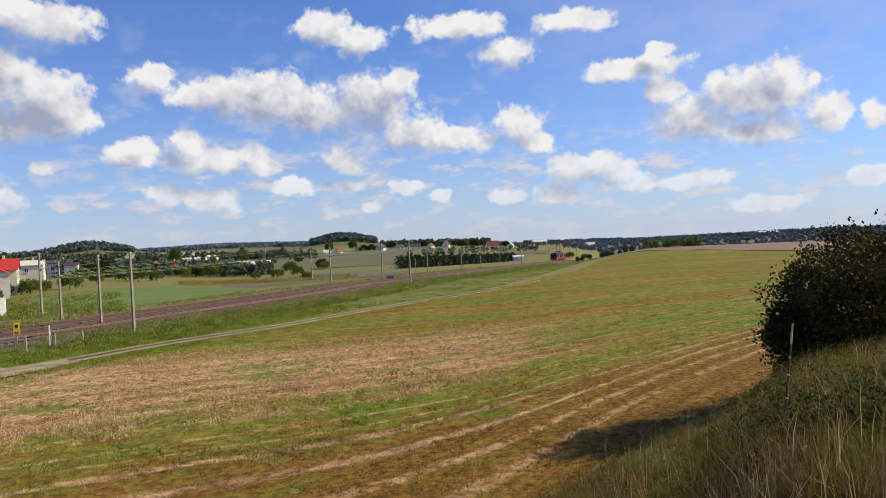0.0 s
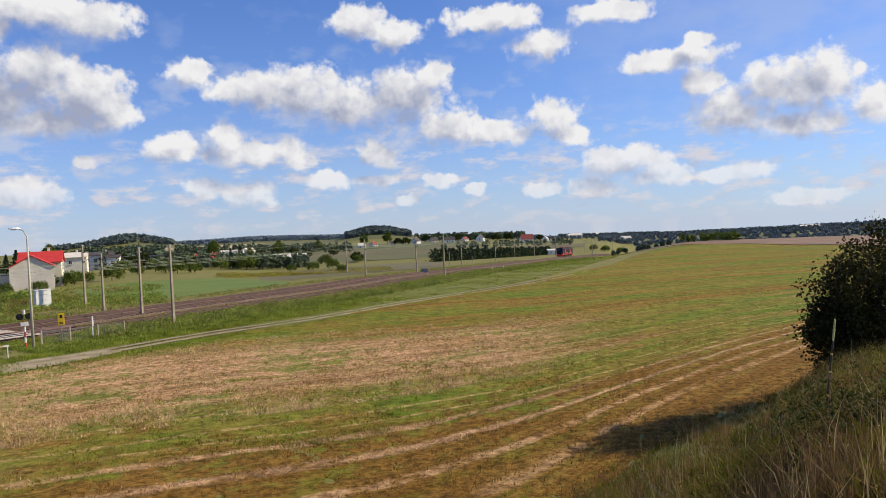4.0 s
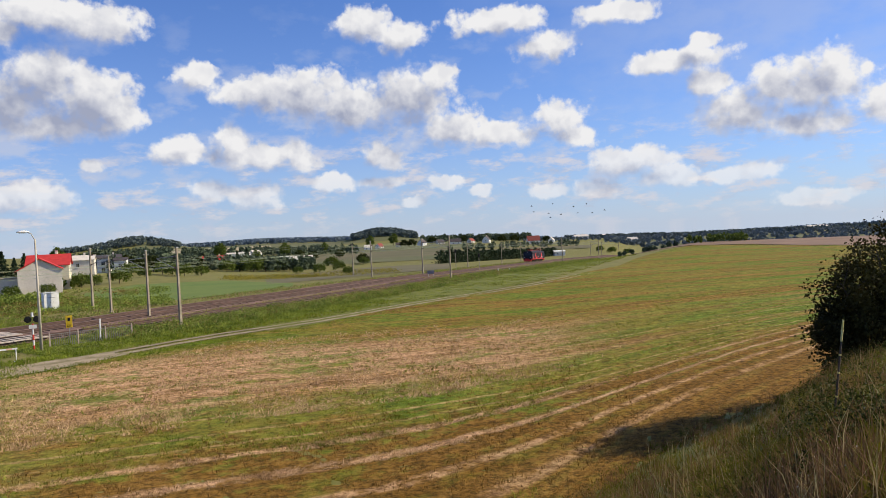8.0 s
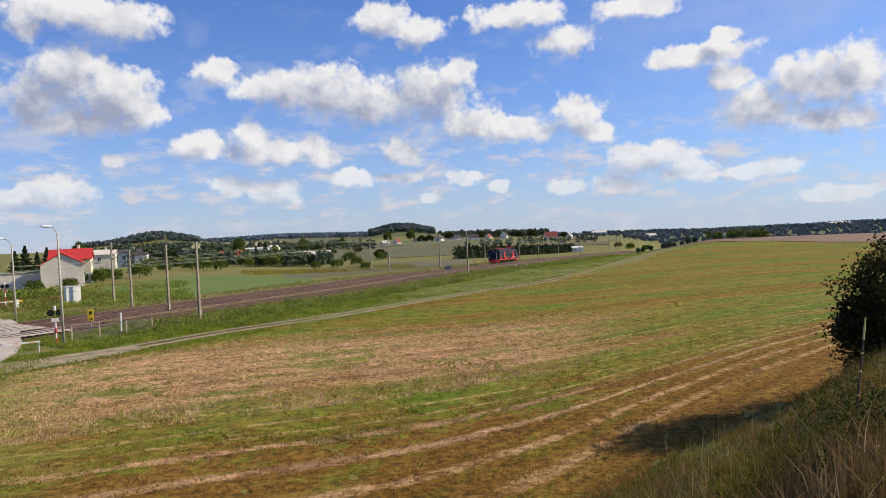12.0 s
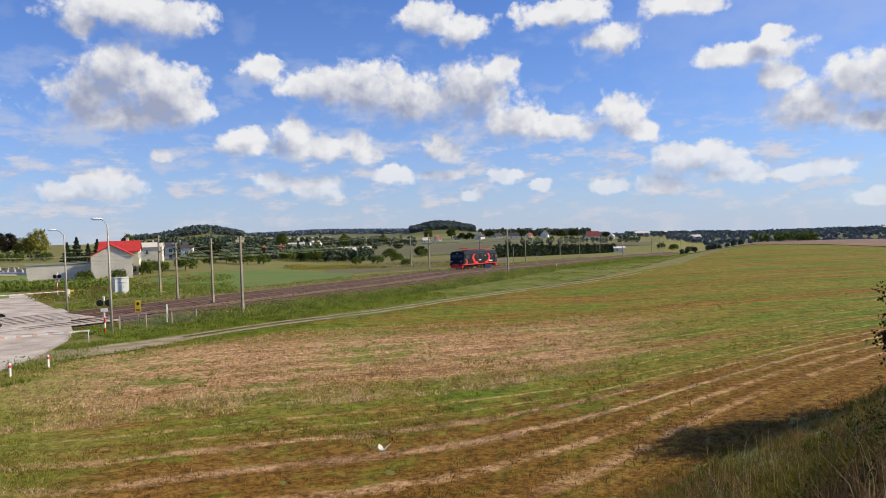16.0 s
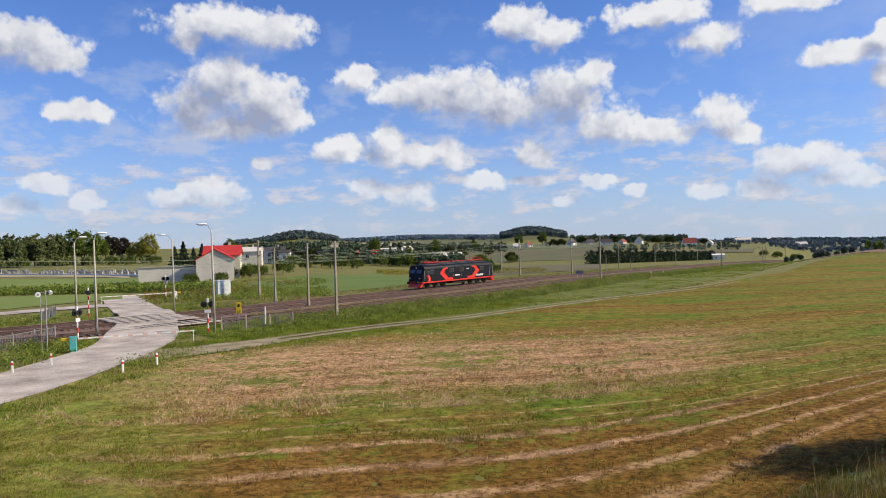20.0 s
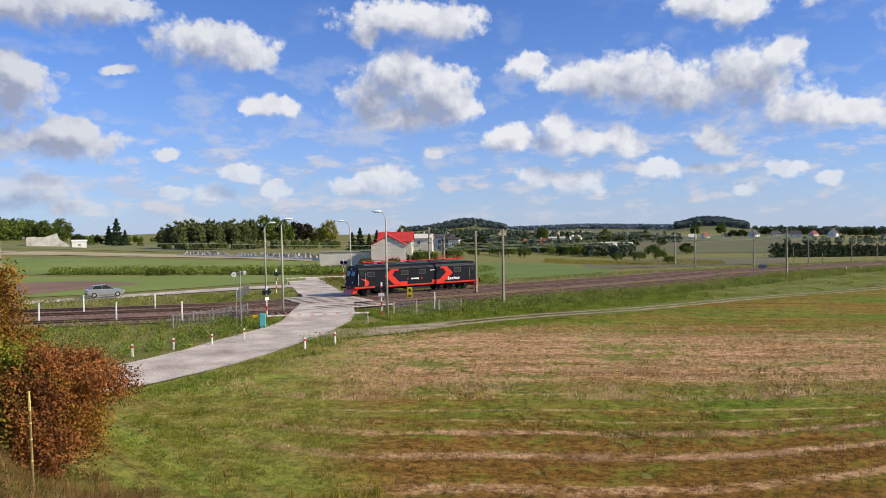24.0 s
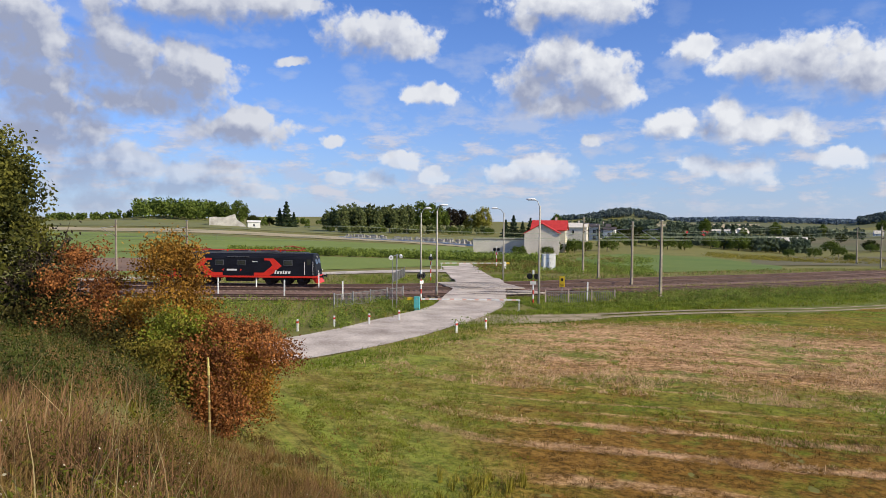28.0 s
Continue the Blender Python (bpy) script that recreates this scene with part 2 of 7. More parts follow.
def leaf_mat(name, a, b, translucent=0.25, spread=0.35):
    """Foliage: each leaf its own shade between two colours."""
    m = bpy.data.materials.new(name)
    m.use_nodes = True
    nt = m.node_tree
    bsdf = nt.nodes["Principled BSDF"]
    bsdf.inputs["Roughness"].default_value = 0.75
    bsdf.inputs["Specular IOR Level"].default_value = 0.1
    geo = nt.nodes.new("ShaderNodeNewGeometry")
    tc = nt.nodes.new("ShaderNodeTexCoord")
    n1 = nt.nodes.new("ShaderNodeTexNoise")
    n1.inputs["Scale"].default_value = 0.6
    nt.links.new(tc.outputs["Object"], n1.inputs["Vector"])
    ma = nt.nodes.new("ShaderNodeMath")
    ma.operation = "MULTIPLY_ADD"
    nt.links.new(geo.outputs["Random Per Island"], ma.inputs[0])
    ma.inputs[1].default_value = spread * 2
    mb = nt.nodes.new("ShaderNodeMath")
    mb.operation = "MULTIPLY_ADD"
    mb.inputs[1].default_value, mb.inputs[2].default_value = 2.2, -0.6
    nt.links.new(n1.outputs["Fac"], mb.inputs[0])
    nt.links.new(mb.outputs[0], ma.inputs[2])
    mr = nt.nodes.new("ShaderNodeMapRange")
    mr.inputs["From Min"].default_value, mr.inputs["From Max"].default_value = 0.35, 0.65 + spread * 2
    nt.links.new(ma.outputs[0], mr.inputs["Value"])
    mix = nt.nodes.new("ShaderNodeMix")
    mix.data_type = "RGBA"
    mix.inputs["A"].default_value, mix.inputs["B"].default_value = (*a, 1), (*b, 1)
    nt.links.new(mr.outputs[0], mix.inputs["Factor"])
    nt.links.new(mix.outputs["Result"], bsdf.inputs["Base Color"])
    if translucent:
        tr = nt.nodes.new("ShaderNodeBsdfTranslucent")
        nt.links.new(mix.outputs["Result"], tr.inputs["Color"])
        ms = nt.nodes.new("ShaderNodeMixShader")
        ms.inputs[0].default_value = translucent
        nt.links.new(bsdf.outputs[0], ms.inputs[1])
        nt.links.new(tr.outputs[0], ms.inputs[2])
        nt.links.new(ms.outputs[0], nt.nodes["Material Output"].inputs["Surface"])
    return m


M_CONC = mat("concrete_post", (0.36, 0.32, 0.26), (0.22, 0.195, 0.155), 2.0, 0.9, bump=0.3)
M_STEEL = mat("galvanised_steel", (0.42, 0.42, 0.42), (0.26, 0.25, 0.24), 3.0, 0.55, 0.6)
M_DARK = mat("dark_metal", (0.03, 0.03, 0.03), (0.012, 0.012, 0.012), 3.0, 0.5, 0.3)
M_WHITE = mat("white_paint", (0.8, 0.8, 0.78), (0.62, 0.61, 0.58), 2.0, 0.5)
M_RED = mat("red_paint", (0.62, 0.045, 0.03), (0.45, 0.03, 0.02), 2.0, 0.4, spec=0.5)
M_YEL = mat("yellow_paint", (0.75, 0.5, 0.03), (0.55, 0.36, 0.02), 3.0, 0.5)
M_BALLAST = mat("ballast", (0.30, 0.185, 0.14), (0.10, 0.058, 0.044), 0.9, 0.95, bump=0.8, fine=7, detail=9)
M_RAIL = mat("rail_steel", (0.145, 0.090, 0.072), (0.075, 0.048, 0.039), 1.5, 0.6, 0.3)
M_SLEEPER = mat("sleeper", (0.27, 0.19, 0.15), (0.135, 0.094, 0.074), 3.0, 0.9, bump=0.3, obj_random=0.25)
M_ROAD = mat("worn_asphalt", (0.68, 0.59, 0.50), (0.27, 0.215, 0.175), 0.38, 0.92, bump=0.2, fine=9)
M_DIRT = mat("dirt_track", (0.46, 0.36, 0.25), (0.17, 0.145, 0.055), 0.8, 0.95, bump=0.4, fine=8)


# ---- mesh helpers ----
def part(name, bm, material, parent=None, label="", smooth=False):
    me = bpy.data.meshes.new(name)
    bm.to_mesh(me)
    bm.free()
    if smooth:
        me.shade_smooth()
    me.materials.append(material)
    ob = new(name, me)
    if parent is not None:
        ob.parent = parent
    if label:
        tagged(ob, label=label)
    return ob


def mesh_ob(name, verts, faces, material, parent=None, smooth=False):
    me = bpy.data.meshes.new(name)
    me.from_pydata([tuple(v) for v in verts], [], [tuple(f) for f in faces])
    me.validate()
    if smooth:
        me.shade_smooth()
    me.materials.append(material)
    ob = new(name, me)
    if parent is not None:
        ob.parent = parent
    return ob


def thing(name, x=0, y=0, z=0, rz=0, label="", category="", group="", kind=""):
    ob = new(name)
    ob.empty_display_size = 0.3
    ob.matrix_world = pose(x, y, z, 0, 0, rz)
    return tagged(ob, label, category, group, kind)


def box(bm, cx, cy, cz, sx, sy, sz, bevel=0.0, m=None):
    r = bmesh.ops.create_cube(bm, size=1.0)
    bmesh.ops.scale(bm, vec=(sx, sy, sz), verts=r["verts"])
    if bevel:
        es = list({e for v in r["verts"] for e in v.link_edges})
        rb = bmesh.ops.bevel(bm, geom=es, offset=bevel, segments=1, affect="EDGES")
        vs = list({v for f in rb["faces"] for v in f.verts} | {v for v in r["verts"] if v.is_valid})
    else:
        vs = r["verts"]
    bmesh.ops.translate(bm, vec=(cx, cy, cz), verts=vs)
    if m is not None:
        bmesh.ops.transform(bm, matrix=m, verts=vs)
    return vs


def rod(bm, p, q, r0, r1=None, seg=8):
    p, q = Vector(p), Vector(q)
    r1 = r0 if r1 is None else r1
    d = q - p
    g = bmesh.ops.create_cone(bm, cap_ends=True, segments=seg, radius1=r0, radius2=r1, depth=d.length)
    rot = d.to_track_quat("Z", "Y").to_matrix().to_4x4()
    bmesh.ops.transform(bm, matrix=Matrix.Translation((p + q) / 2) @ rot, verts=g["verts"])
    return g["verts"]


def B():
    return bmesh.new()


# ---- lie of the land ----
def interp(x, xs, ys):
    return float(np.interp(x, xs, ys))


def sstep(a, b, x):
    t = min(1.0, max(0.0, (x - a) / (b - a)))
    return t * t * (3 - 2 * t)


TOE_A = [-180, -90, -60, -36, -30.6, -25.7, -21.4, -15.6, -9.5, -5.9, 4, 15, 35, 46, 51.5, 57, 62.5, 65.5, 70, 75, 90, 180]
TOE_R = [260, 200, 120, 62, 49, 41, 34.5, 29, 23, 20.5, 17, 16.5, 16.5, 20, 24, 26.5, 36, 43, 56, 70, 110, 260]
ROW_A = [-180, -90, -60, -35, -25, -14, -5, 4, 15, 35, 46, 51, 56, 63, 75, 90, 180]
ROW_R = [400, 300, 140, 75, 49, 31, 22, 18, 16.5, 16.5, 20, 27, 36, 47, 68, 110, 400]
SKY_A = [-180, -60, -40, -25, -15, -8, -2, 5, 10, 17, 24, 29, 36, 46, 55, 62, 75, 180]
SKY_E = [0.3, 0.0, -1.3, -1.6, -1.55, -1.2, -0.7, -0.15, -0.1, 0.1, -0.1, -0.3, -0.2, 0.1, 0.0, -0.25, 0.1, 0.3]


MOUNDS = ((25.9, 1500, 50, 22), (29.8, 1550, 40, 8), (8.0, 1350, 46, 18), (-17.0, 1540, 110, 3), (-27.0, 1540, 120, 8), (-8.5, 1540, 80, 3), (60.0, 560, 26, 5), (-20.5, 1900, 130, 5), (-26.0, 1900, 110, 9))


RIGHT_D = [92, 104, 122, 150, 184, 222, 262, 298, 327, 361, 410, 490]
RIGHT_A = [27.3, 19.1, 11.3, 5.1, 0.9, -2.2, -4.6, -6.4, -7.8, -9.2, -10.4, -11.3]


def polar(x, y):
    return math.degrees(math.atan2(-x, y)), math.hypot(x, y)


def xy(a, r):
    return -r * math.sin(radians(a)), r * math.cos(radians(a))


TOE_FINE_A = np.arange(-180.0, 180.5, 0.5)
TOE_FINE_R = np.interp(TOE_FINE_A, TOE_A, TOE_R)
ROW_FINE_R = np.interp(TOE_FINE_A, ROW_A, ROW_R)
for _ in range(120):
    ROW_FINE_R[1:-1] = (ROW_FINE_R[:-2] + 2 * ROW_FINE_R[1:-1] + ROW_FINE_R[2:]) / 4
for _ in range(12):
    TOE_FINE_R[1:-1] = (TOE_FINE_R[:-2] + 2 * TOE_FINE_R[1:-1] + TOE_FINE_R[2:]) / 4


def toe(a):
    """Distance of the foot of the bank at each bearing."""
    return float(np.interp(a, TOE_FINE_A, TOE_FINE_R))


def row_foot(a):
    """Line that the mown rows run along."""
    return float(np.interp(a, TOE_FINE_A, ROW_FINE_R))


def ground(x, y):
    a, r = polar(x, y)
    drop = -0.028 * min(max(0.0, r - 128), 300) * sstep(30, 12, a)
    # the field keeps its height beside the falling railway
    if 100 < r < 430 and a < 14:
        lat = radians(interp(r, RIGHT_D, RIGHT_A) - a) * r
        drop *= 1 - 0.84 * sstep(14, 50, lat) * sstep(425, 320, r)
    z = drop + (0.02 * min(max(0.0, r - 200), 200) * sstep(45, 60, a))
    far = EYE + r * math.tan(radians(interp(a, SKY_A, SKY_E)))
    z += (far - z) * sstep(450, 2300, r)
    # beyond the stubble the land falls into a wooded valley
    z -= 8.0 * sstep(-8.5, -12.5, a) * sstep(305, 520, r) * sstep(1150, 720, r)
    for ma, mr, mw, mh in MOUNDS:
        if abs(r - mr) < mw * 3:
            q = (radians(a - ma) * mr) ** 2 + ((r - mr) * 0.7) ** 2
            z += mh * math.exp(-q / (2 * mw * mw))
    t = toe(a)
    if r < t:
        knoll = 6.2 * (1 - r / t) ** (1.12 - 0.42 * sstep(55, 64, a) - 0.45 * sstep(-17, -27, a))
        round_top = 6.2 * (1 - (r / 60.0))
        z = max(z, knoll + (round_top - knoll) * sstep(6.0, 0.5, r))
    if r > 12:
        z += 0.10 * noise.noise((x * 0.05, y * 0.05, 0.3)) * sstep(12, 40, r)
    return z


# ---- railway line: centre of the running track ----
TK_A = [86, 78, 70, 58.7, 49, 40.4, 30.6, 27.3, 19.1, 11.3, 5.1, 0.9, -2.2, -4.6, -6.4, -7.8, -9.2, -10.4, -11.3, -11.9]
TK_D = [128, 111, 97, 85.5, 81.5, 83.5, 89, 92.5, 104.5, 122, 150, 184, 222, 262, 298, 327, 361, 410, 490, 620]


def smooth_line(pts, step):
    """Evenly spaced points along a soft curve through pts."""
    pts = [Vector((*p, 0)) for p in pts]
    dense = []
    for i in range(len(pts) - 1):
        p0, p1, p2, p3 = pts[max(i - 1, 0)], pts[i], pts[i + 1], pts[min(i + 2, len(pts) - 1)]
        n = max(4, int((p2 - p1).length / 1.0))
        for k in range(n):
            t = k / n
            dense.append(0.5 * ((2 * p1) + (p2 - p0) * t + (2 * p0 - 5 * p1 + 4 * p2 - p3) * t * t + (3 * p1 - p0 - 3 * p2 + p3) * t ** 3))
    dense.append(pts[-1])
    for _ in range(12):
        dense = [dense[0]] + [(dense[i - 1] + dense[i] * 2 + dense[i + 1]) / 4 for i in range(1, len(dense) - 1)] + [dense[-1]]
    out, acc = [dense[0]], 0.0
    for i in range(1, len(dense)):
        seg = (dense[i] - dense[i - 1]).length
        while acc + seg >= step:
            f = (step - acc) / seg
            q = dense[i - 1].lerp(dense[i], f)
            out.append(q)
            dense[i - 1], seg, acc = q, (dense[i] - q).length, 0.0
        acc += seg
    return out


LINE = smooth_line([xy(a, d) for a, d in zip(TK_A, TK_D)], 1.0)


def line_at(s):
    """Point and unit direction on the running track, s metres along it."""
    i = min(max(int(s), 0), len(LINE) - 2)
    p, q = LINE[i], LINE[i + 1]
    return p.lerp(q, s - i), (q - p).normalized()


def line_off(s, off):
    """A spot off metres to the camera's side of the running track."""
    p, d = line_at(s)
    return p.x + d.y * off, p.y - d.x * off, d


def s_of(a):
    """Where the line of sight at that bearing crosses the track."""
    best = min(range(len(LINE)), key=lambda i: abs(polar(LINE[i].x, LINE[i].y)[0] - a))
    return float(best)


def zline(s):
    p, _ = line_at(s)
    return ground(p.x, p.y)


# ---- ground sheets ----
def sheet(name, a0, a1, r0, r1, na, nr, material, lift=0.05, kind="structure", label="", bumps=0.0, parent=None):
    """A strip of land between two bearings and two distances (functions of the bearing)."""
    verts, faces, uvs = [], [], []
    for i in range(na + 1):
        a = a0 + (a1 - a0) * i / na
        lo, hi, t = r0(a), r1(a), row_foot(a)
        for j in range(nr + 1):
            f = j / nr
            r = lo * (hi / lo) ** f
            x, y = xy(a, r)
            z = ground(x, y) + lift + 0.0004 * r
            if bumps:
                z += bumps * noise.noise((x * 0.9, y * 0.9, 1.7)) + bumps * 0.6 * noise.noise((x * 2.9, y * 2.9, 4.2))
            verts.append((x, y, z))
            uvs.append(((r - t) / 10.0, a / 10.0))
    for i in range(na):
        for j in range(nr):
            k = i * (nr + 1) + j
            faces.append((k + nr + 1, k + nr + 2, k + 1, k) if a1 < a0 else (k, k + 1, k + nr + 2, k + nr + 1))
    ob = mesh_ob(name, verts, faces, material, parent, True)
    uv = ob.data.uv_layers.new(name="UVMap")
    vi = np.empty(len(ob.data.loops), dtype=np.int32)
    ob.data.loops.foreach_get("vertex_index", vi)
    uv.data.foreach_set("uv", np.array(uvs, dtype=np.float32)[vi].ravel())
    return tagged(ob, label=label, kind=kind)


def ribbon(name, pts, widths, material, lift=0.06, step=1.5, label="", crown=0.0, shift=0.0):
    """A strip of even surface along a curve in plan: road, path, trackbed."""
    line = smooth_line(pts, step)
    n = len(line)
    verts, faces = [], []
    for i, p in enumerate(line):
        d = (line[min(i + 1, n - 1)] - line[max(i - 1, 0)]).normalized()
        w = interp(i / (n - 1), np.linspace(0, 1, len(widths)), widths) * (1 + 0.05 * noise.noise((i * 0.13, 3.0, 0)))
        for k in range(-3, 4):
            o = w / 2 * k / 3 + shift
            x, y = p.x + d.y * o, p.y - d.x * o
            if abs(k) == 3:
                e = 0.14 * noise.noise((x * 0.5, y * 0.5, 9.0))
                x, y = x + d.y * e, y - d.x * e
            z = ground(x, y) + (lift(x, y) if callable(lift) else lift) + crown * (1 - (k / 3) ** 2)
            verts.append((x, y, z))
    for i in range(n - 1):
        for k in range(6):
            q = i * 7 + k
            faces.append((q, q + 1, q + 8, q + 7))
    return tagged(mesh_ob(name, verts, faces, material, None, True), label=label, kind="structure")


def ground_mat():
    """Rough dry grass and weeds over soil."""
    return mat("rough_grass_ground", (0.115, 0.125, 0.018), (0.23, 0.195, 0.055), 0.35, 0.95, bump=0.6, fine=4.0)


def field_mat():
    """Stubble field: mown rows that follow the foot of the bank, straw, weeds and patches of green."""
    m = bpy.data.materials.new("stubble")
    m.use_nodes = True
    nt = m.node_tree
    N, L = nt.nodes.new, nt.links.new
    bsdf = nt.nodes["Principled BSDF"]
    bsdf.inputs["Roughness"].default_value = 0.95
    bsdf.inputs["Specular IOR Level"].default_value = 0.1
    uv = N("ShaderNodeUVMap")
    uv.uv_map = "UVMap"
    tc = N("ShaderNodeTexCoord")

    def noise_of(src, scale, detail=4.0, rough=0.6, stretch=None):
        mp = N("ShaderNodeMapping")
        mp.inputs["Scale"].default_value = stretch or (1, 1, 1)
        L(src, mp.inputs["Vector"])
        n = N("ShaderNodeTexNoise")
        n.inputs["Scale"].default_value, n.inputs["Detail"].default_value, n.inputs["Roughness"].default_value = scale, detail, rough
        L(mp.outputs[0], n.inputs["Vector"])
        return n.outputs["Fac"]

    def mathn(op, a, b, c=None):
        n = N("ShaderNodeMath")
        n.operation = op
        for i, v in enumerate((a, b, c)):
            if v is None:
                continue
            if isinstance(v, (int, float)):
                n.inputs[i].default_value = v
            else:
                L(v, n.inputs[i])
        return n.outputs[0]

    def mixc(f, a, b):
        n = N("ShaderNodeMix")
        n.data_type = "RGBA"
        for s_, v in (("Factor", f), ("A", a), ("B", b)):
            if isinstance(v, tuple):
                n.inputs[s_].default_value = (*v, 1)
            elif isinstance(v, float):
                n.inputs[s_].default_value = v
            else:
                L(v, n.inputs[s_])
        return n.outputs["Result"]

    def rng(v, a, b, c=0.0, d=1.0):
        n = N("ShaderNodeMapRange")
        n.interpolation_type = "SMOOTHSTEP"
        n.inputs["From Min"].default_value, n.inputs["From Max"].default_value = a, b
        n.inputs["To Min"].default_value, n.inputs["To Max"].default_value = c, d
        L(v, n.inputs["Value"])
        return n.outputs[0]

    sep = N("ShaderNodeSeparateXYZ")
    L(uv.outputs[0], sep.inputs[0])
    u, v = sep.outputs[0], sep.outputs[1]
    wob = noise_of(uv.outputs[0], 1.0, 2.0, 0.5, (0.5, 0.8, 1))
    u2 = mathn("MULTIPLY_ADD", mathn("SUBTRACT", wob, 0.5), 0.12, u)
    cmb = N("ShaderNodeCombineXYZ")
    L(u2, cmb.inputs[0])
    L(v, cmb.inputs[1])
    along = cmb.outputs[0]
    rows = noise_of(along, 1.0, 5.0, 0.7, (5.5, 0.35, 1))
    lines = noise_of(along, 1.0, 5.0, 0.75, (24.0, 1.1, 1))
    streak = noise_of(along, 1.0, 6.0, 0.7, (3.2, 1.1, 1))
    broad = noise_of(along, 1.0, 2.0, 0.5, (1.1, 0.3, 1))
    patch = noise_of(tc.outputs["Object"], 0.055, 4.0, 0.6)
    clump = noise_of(tc.outputs["Object"], 0.8, 7.0, 0.75)
    grain = noise_of(tc.outputs["Object"], 2.6, 9.0, 0.9)
    tick = rng(grain, 0.41, 0.59)
    mixed = rng(mathn("ADD", mathn("MULTIPLY", grain, 0.6), mathn("MULTIPLY", clump, 0.4)), 0.41, 0.59)
    straw = mixc(tick, (0.128, 0.069, 0.013), (0.47, 0.262, 0.066))
    pale = mixc(tick, (0.27, 0.140, 0.066), (0.78, 0.49, 0.275))
    soil = mixc(tick, (0.056, 0.029, 0.004), (0.245, 0.126, 0.020))
    lime = mixc(mixed, (0.082, 0.084, 0.011), (0.285, 0.262, 0.038))
    lush = mixc(mixed, (0.044, 0.076, 0.005), (0.165, 0.255, 0.020))
    green = mixc(rng(mathn("ADD", mathn("MULTIPLY", patch, 0.5), mathn("MULTIPLY", streak, 0.5)), 0.46, 0.58), lime, lush)

    def span(u0, u1, soft):
        return mathn("MULTIPLY", rng(u2, u0 - soft, u0 + soft), rng(u2, u1 + soft, u1 - soft))

    # straw and soil in rows
    c = mixc(rng(mathn("ADD", mathn("MULTIPLY", rows, 0.55), mathn("MULTIPLY", lines, 0.45)), 0.43, 0.57), soil, straw)
    c = mixc(mathn("MULTIPLY", mathn("MULTIPLY", span(-1.5, 1.25, 0.12), rng(v, 3.6, 1.8, 0.30, 1.0)), rng(mathn("ADD", mathn("MULTIPLY", streak, 0.5), mathn("MULTIPLY", clump, 0.5)), 0.40, 0.60, 0.85, 0.35)), c, soil)
    mid = mathn("MULTIPLY", span(1.9, 3.9, 0.4), rng(v, -1.4, 0.2, 0.25, 1.0))
    c = mixc(mathn("MULTIPLY", mid, rng(mathn("ADD", mathn("MULTIPLY", patch, 0.5), mathn("ADD", mathn("MULTIPLY", streak, 0.5), mathn("MULTIPLY", lines, 0.5))), 0.54, 0.82)), c, pale)
    # one dark furrow of stubble for every pass of the mower
    furrow = rng(mathn("SINE", mathn("MULTIPLY_ADD", mathn("SUBTRACT", lines, 0.5), 1.6, mathn("MULTIPLY", u2, 22.4)), 0.0), -0.2, 0.9)
    c = mixc(mathn("MULTIPLY", mathn("MULTIPLY", furrow, rng(clump, 0.36, 0.60)), mathn("MULTIPLY", mathn("MULTIPLY", rng(u2, 4.6, 2.4, 0.15, 0.75), rng(v, 3.6, 2.0, 0.35, 1.0)), rng(u2, 0.7, 1.5, 0.25, 1.0))), c, soil)
    # weeds and new grass
    g0 = mathn("ADD", mathn("MULTIPLY", streak, 0.75), mathn("MULTIPLY", clump, 0.45))
    g = mathn("MULTIPLY", rng(g0, 0.58, 0.70), rng(u2, 0.2, 1.2, 0.2, 0.8))
    belt = mathn("MULTIPLY", span(1.22, 2.1, 0.2), rng(g0, 0.47, 0.62, 0.08, 0.93))
    g1 = mathn("ADD", mathn("MULTIPLY", streak, 0.6), mathn("ADD", mathn("MULTIPLY", broad, 0.45), mathn("MULTIPLY", lines, 0.25)))
    outer = mathn("MULTIPLY", rng(u2, 3.4, 4.6), rng(g1, 0.56, 0.72, 0.12, 0.95))
    left = mathn("MULTIPLY", rng(v, 3.0, 4.4, 0.0, 0.92), rng(g0, 0.42, 0.60, 0.45, 1.0))
    right = mathn("MULTIPLY", mathn("MULTIPLY", rng(v, 0.2, -1.4), rng(u2, 1.3, 2.2)), rng(g1, 0.55, 0.71, 0.10, 0.95))
    g = mathn("MAXIMUM", mathn("MAXIMUM", mathn("MAXIMUM", g, belt), right), mathn("MAXIMUM", outer, left))
    c = mixc(mathn("MINIMUM", g, 0.93), c, green)
    fresh = mixc(rng(g1, 0.54, 0.74), mixc(mixed, (0.15, 0.125, 0.030), (0.42, 0.33, 0.10)), mixc(mixed, (0.10, 0.145, 0.018), (0.33, 0.37, 0.06)))
    c = mixc(mathn("MULTIPLY", left, rng(g0, 0.46, 0.62, 0.5, 0.95)), c, fresh)
    # pale swaths of straw left by the mower
    for at, wd, amount, fade in ((0.20, 0.09, 0.55, 3.4), (0.54, 0.06, 0.75, 3.4), (0.86, 0.045, 0.95, 3.6), (1.15, 0.04, 1.0, 3.5), (1.32, 0.025, 0.6, 3.9), (1.50, 0.025, 0.6, 3.8), (1.80, 0.025, 0.5, 3.6), (2.15, 0.03, 0.5, 3.4), (2.55, 0.03, 0.5, 3.2)):
        u3 = mathn("MULTIPLY_ADD", mathn("SUBTRACT", lines, 0.5), 0.05, u2)
        band = rng(mathn("ABSOLUTE", mathn("SUBTRACT", u3, at), 0.0), wd, wd * 0.3)
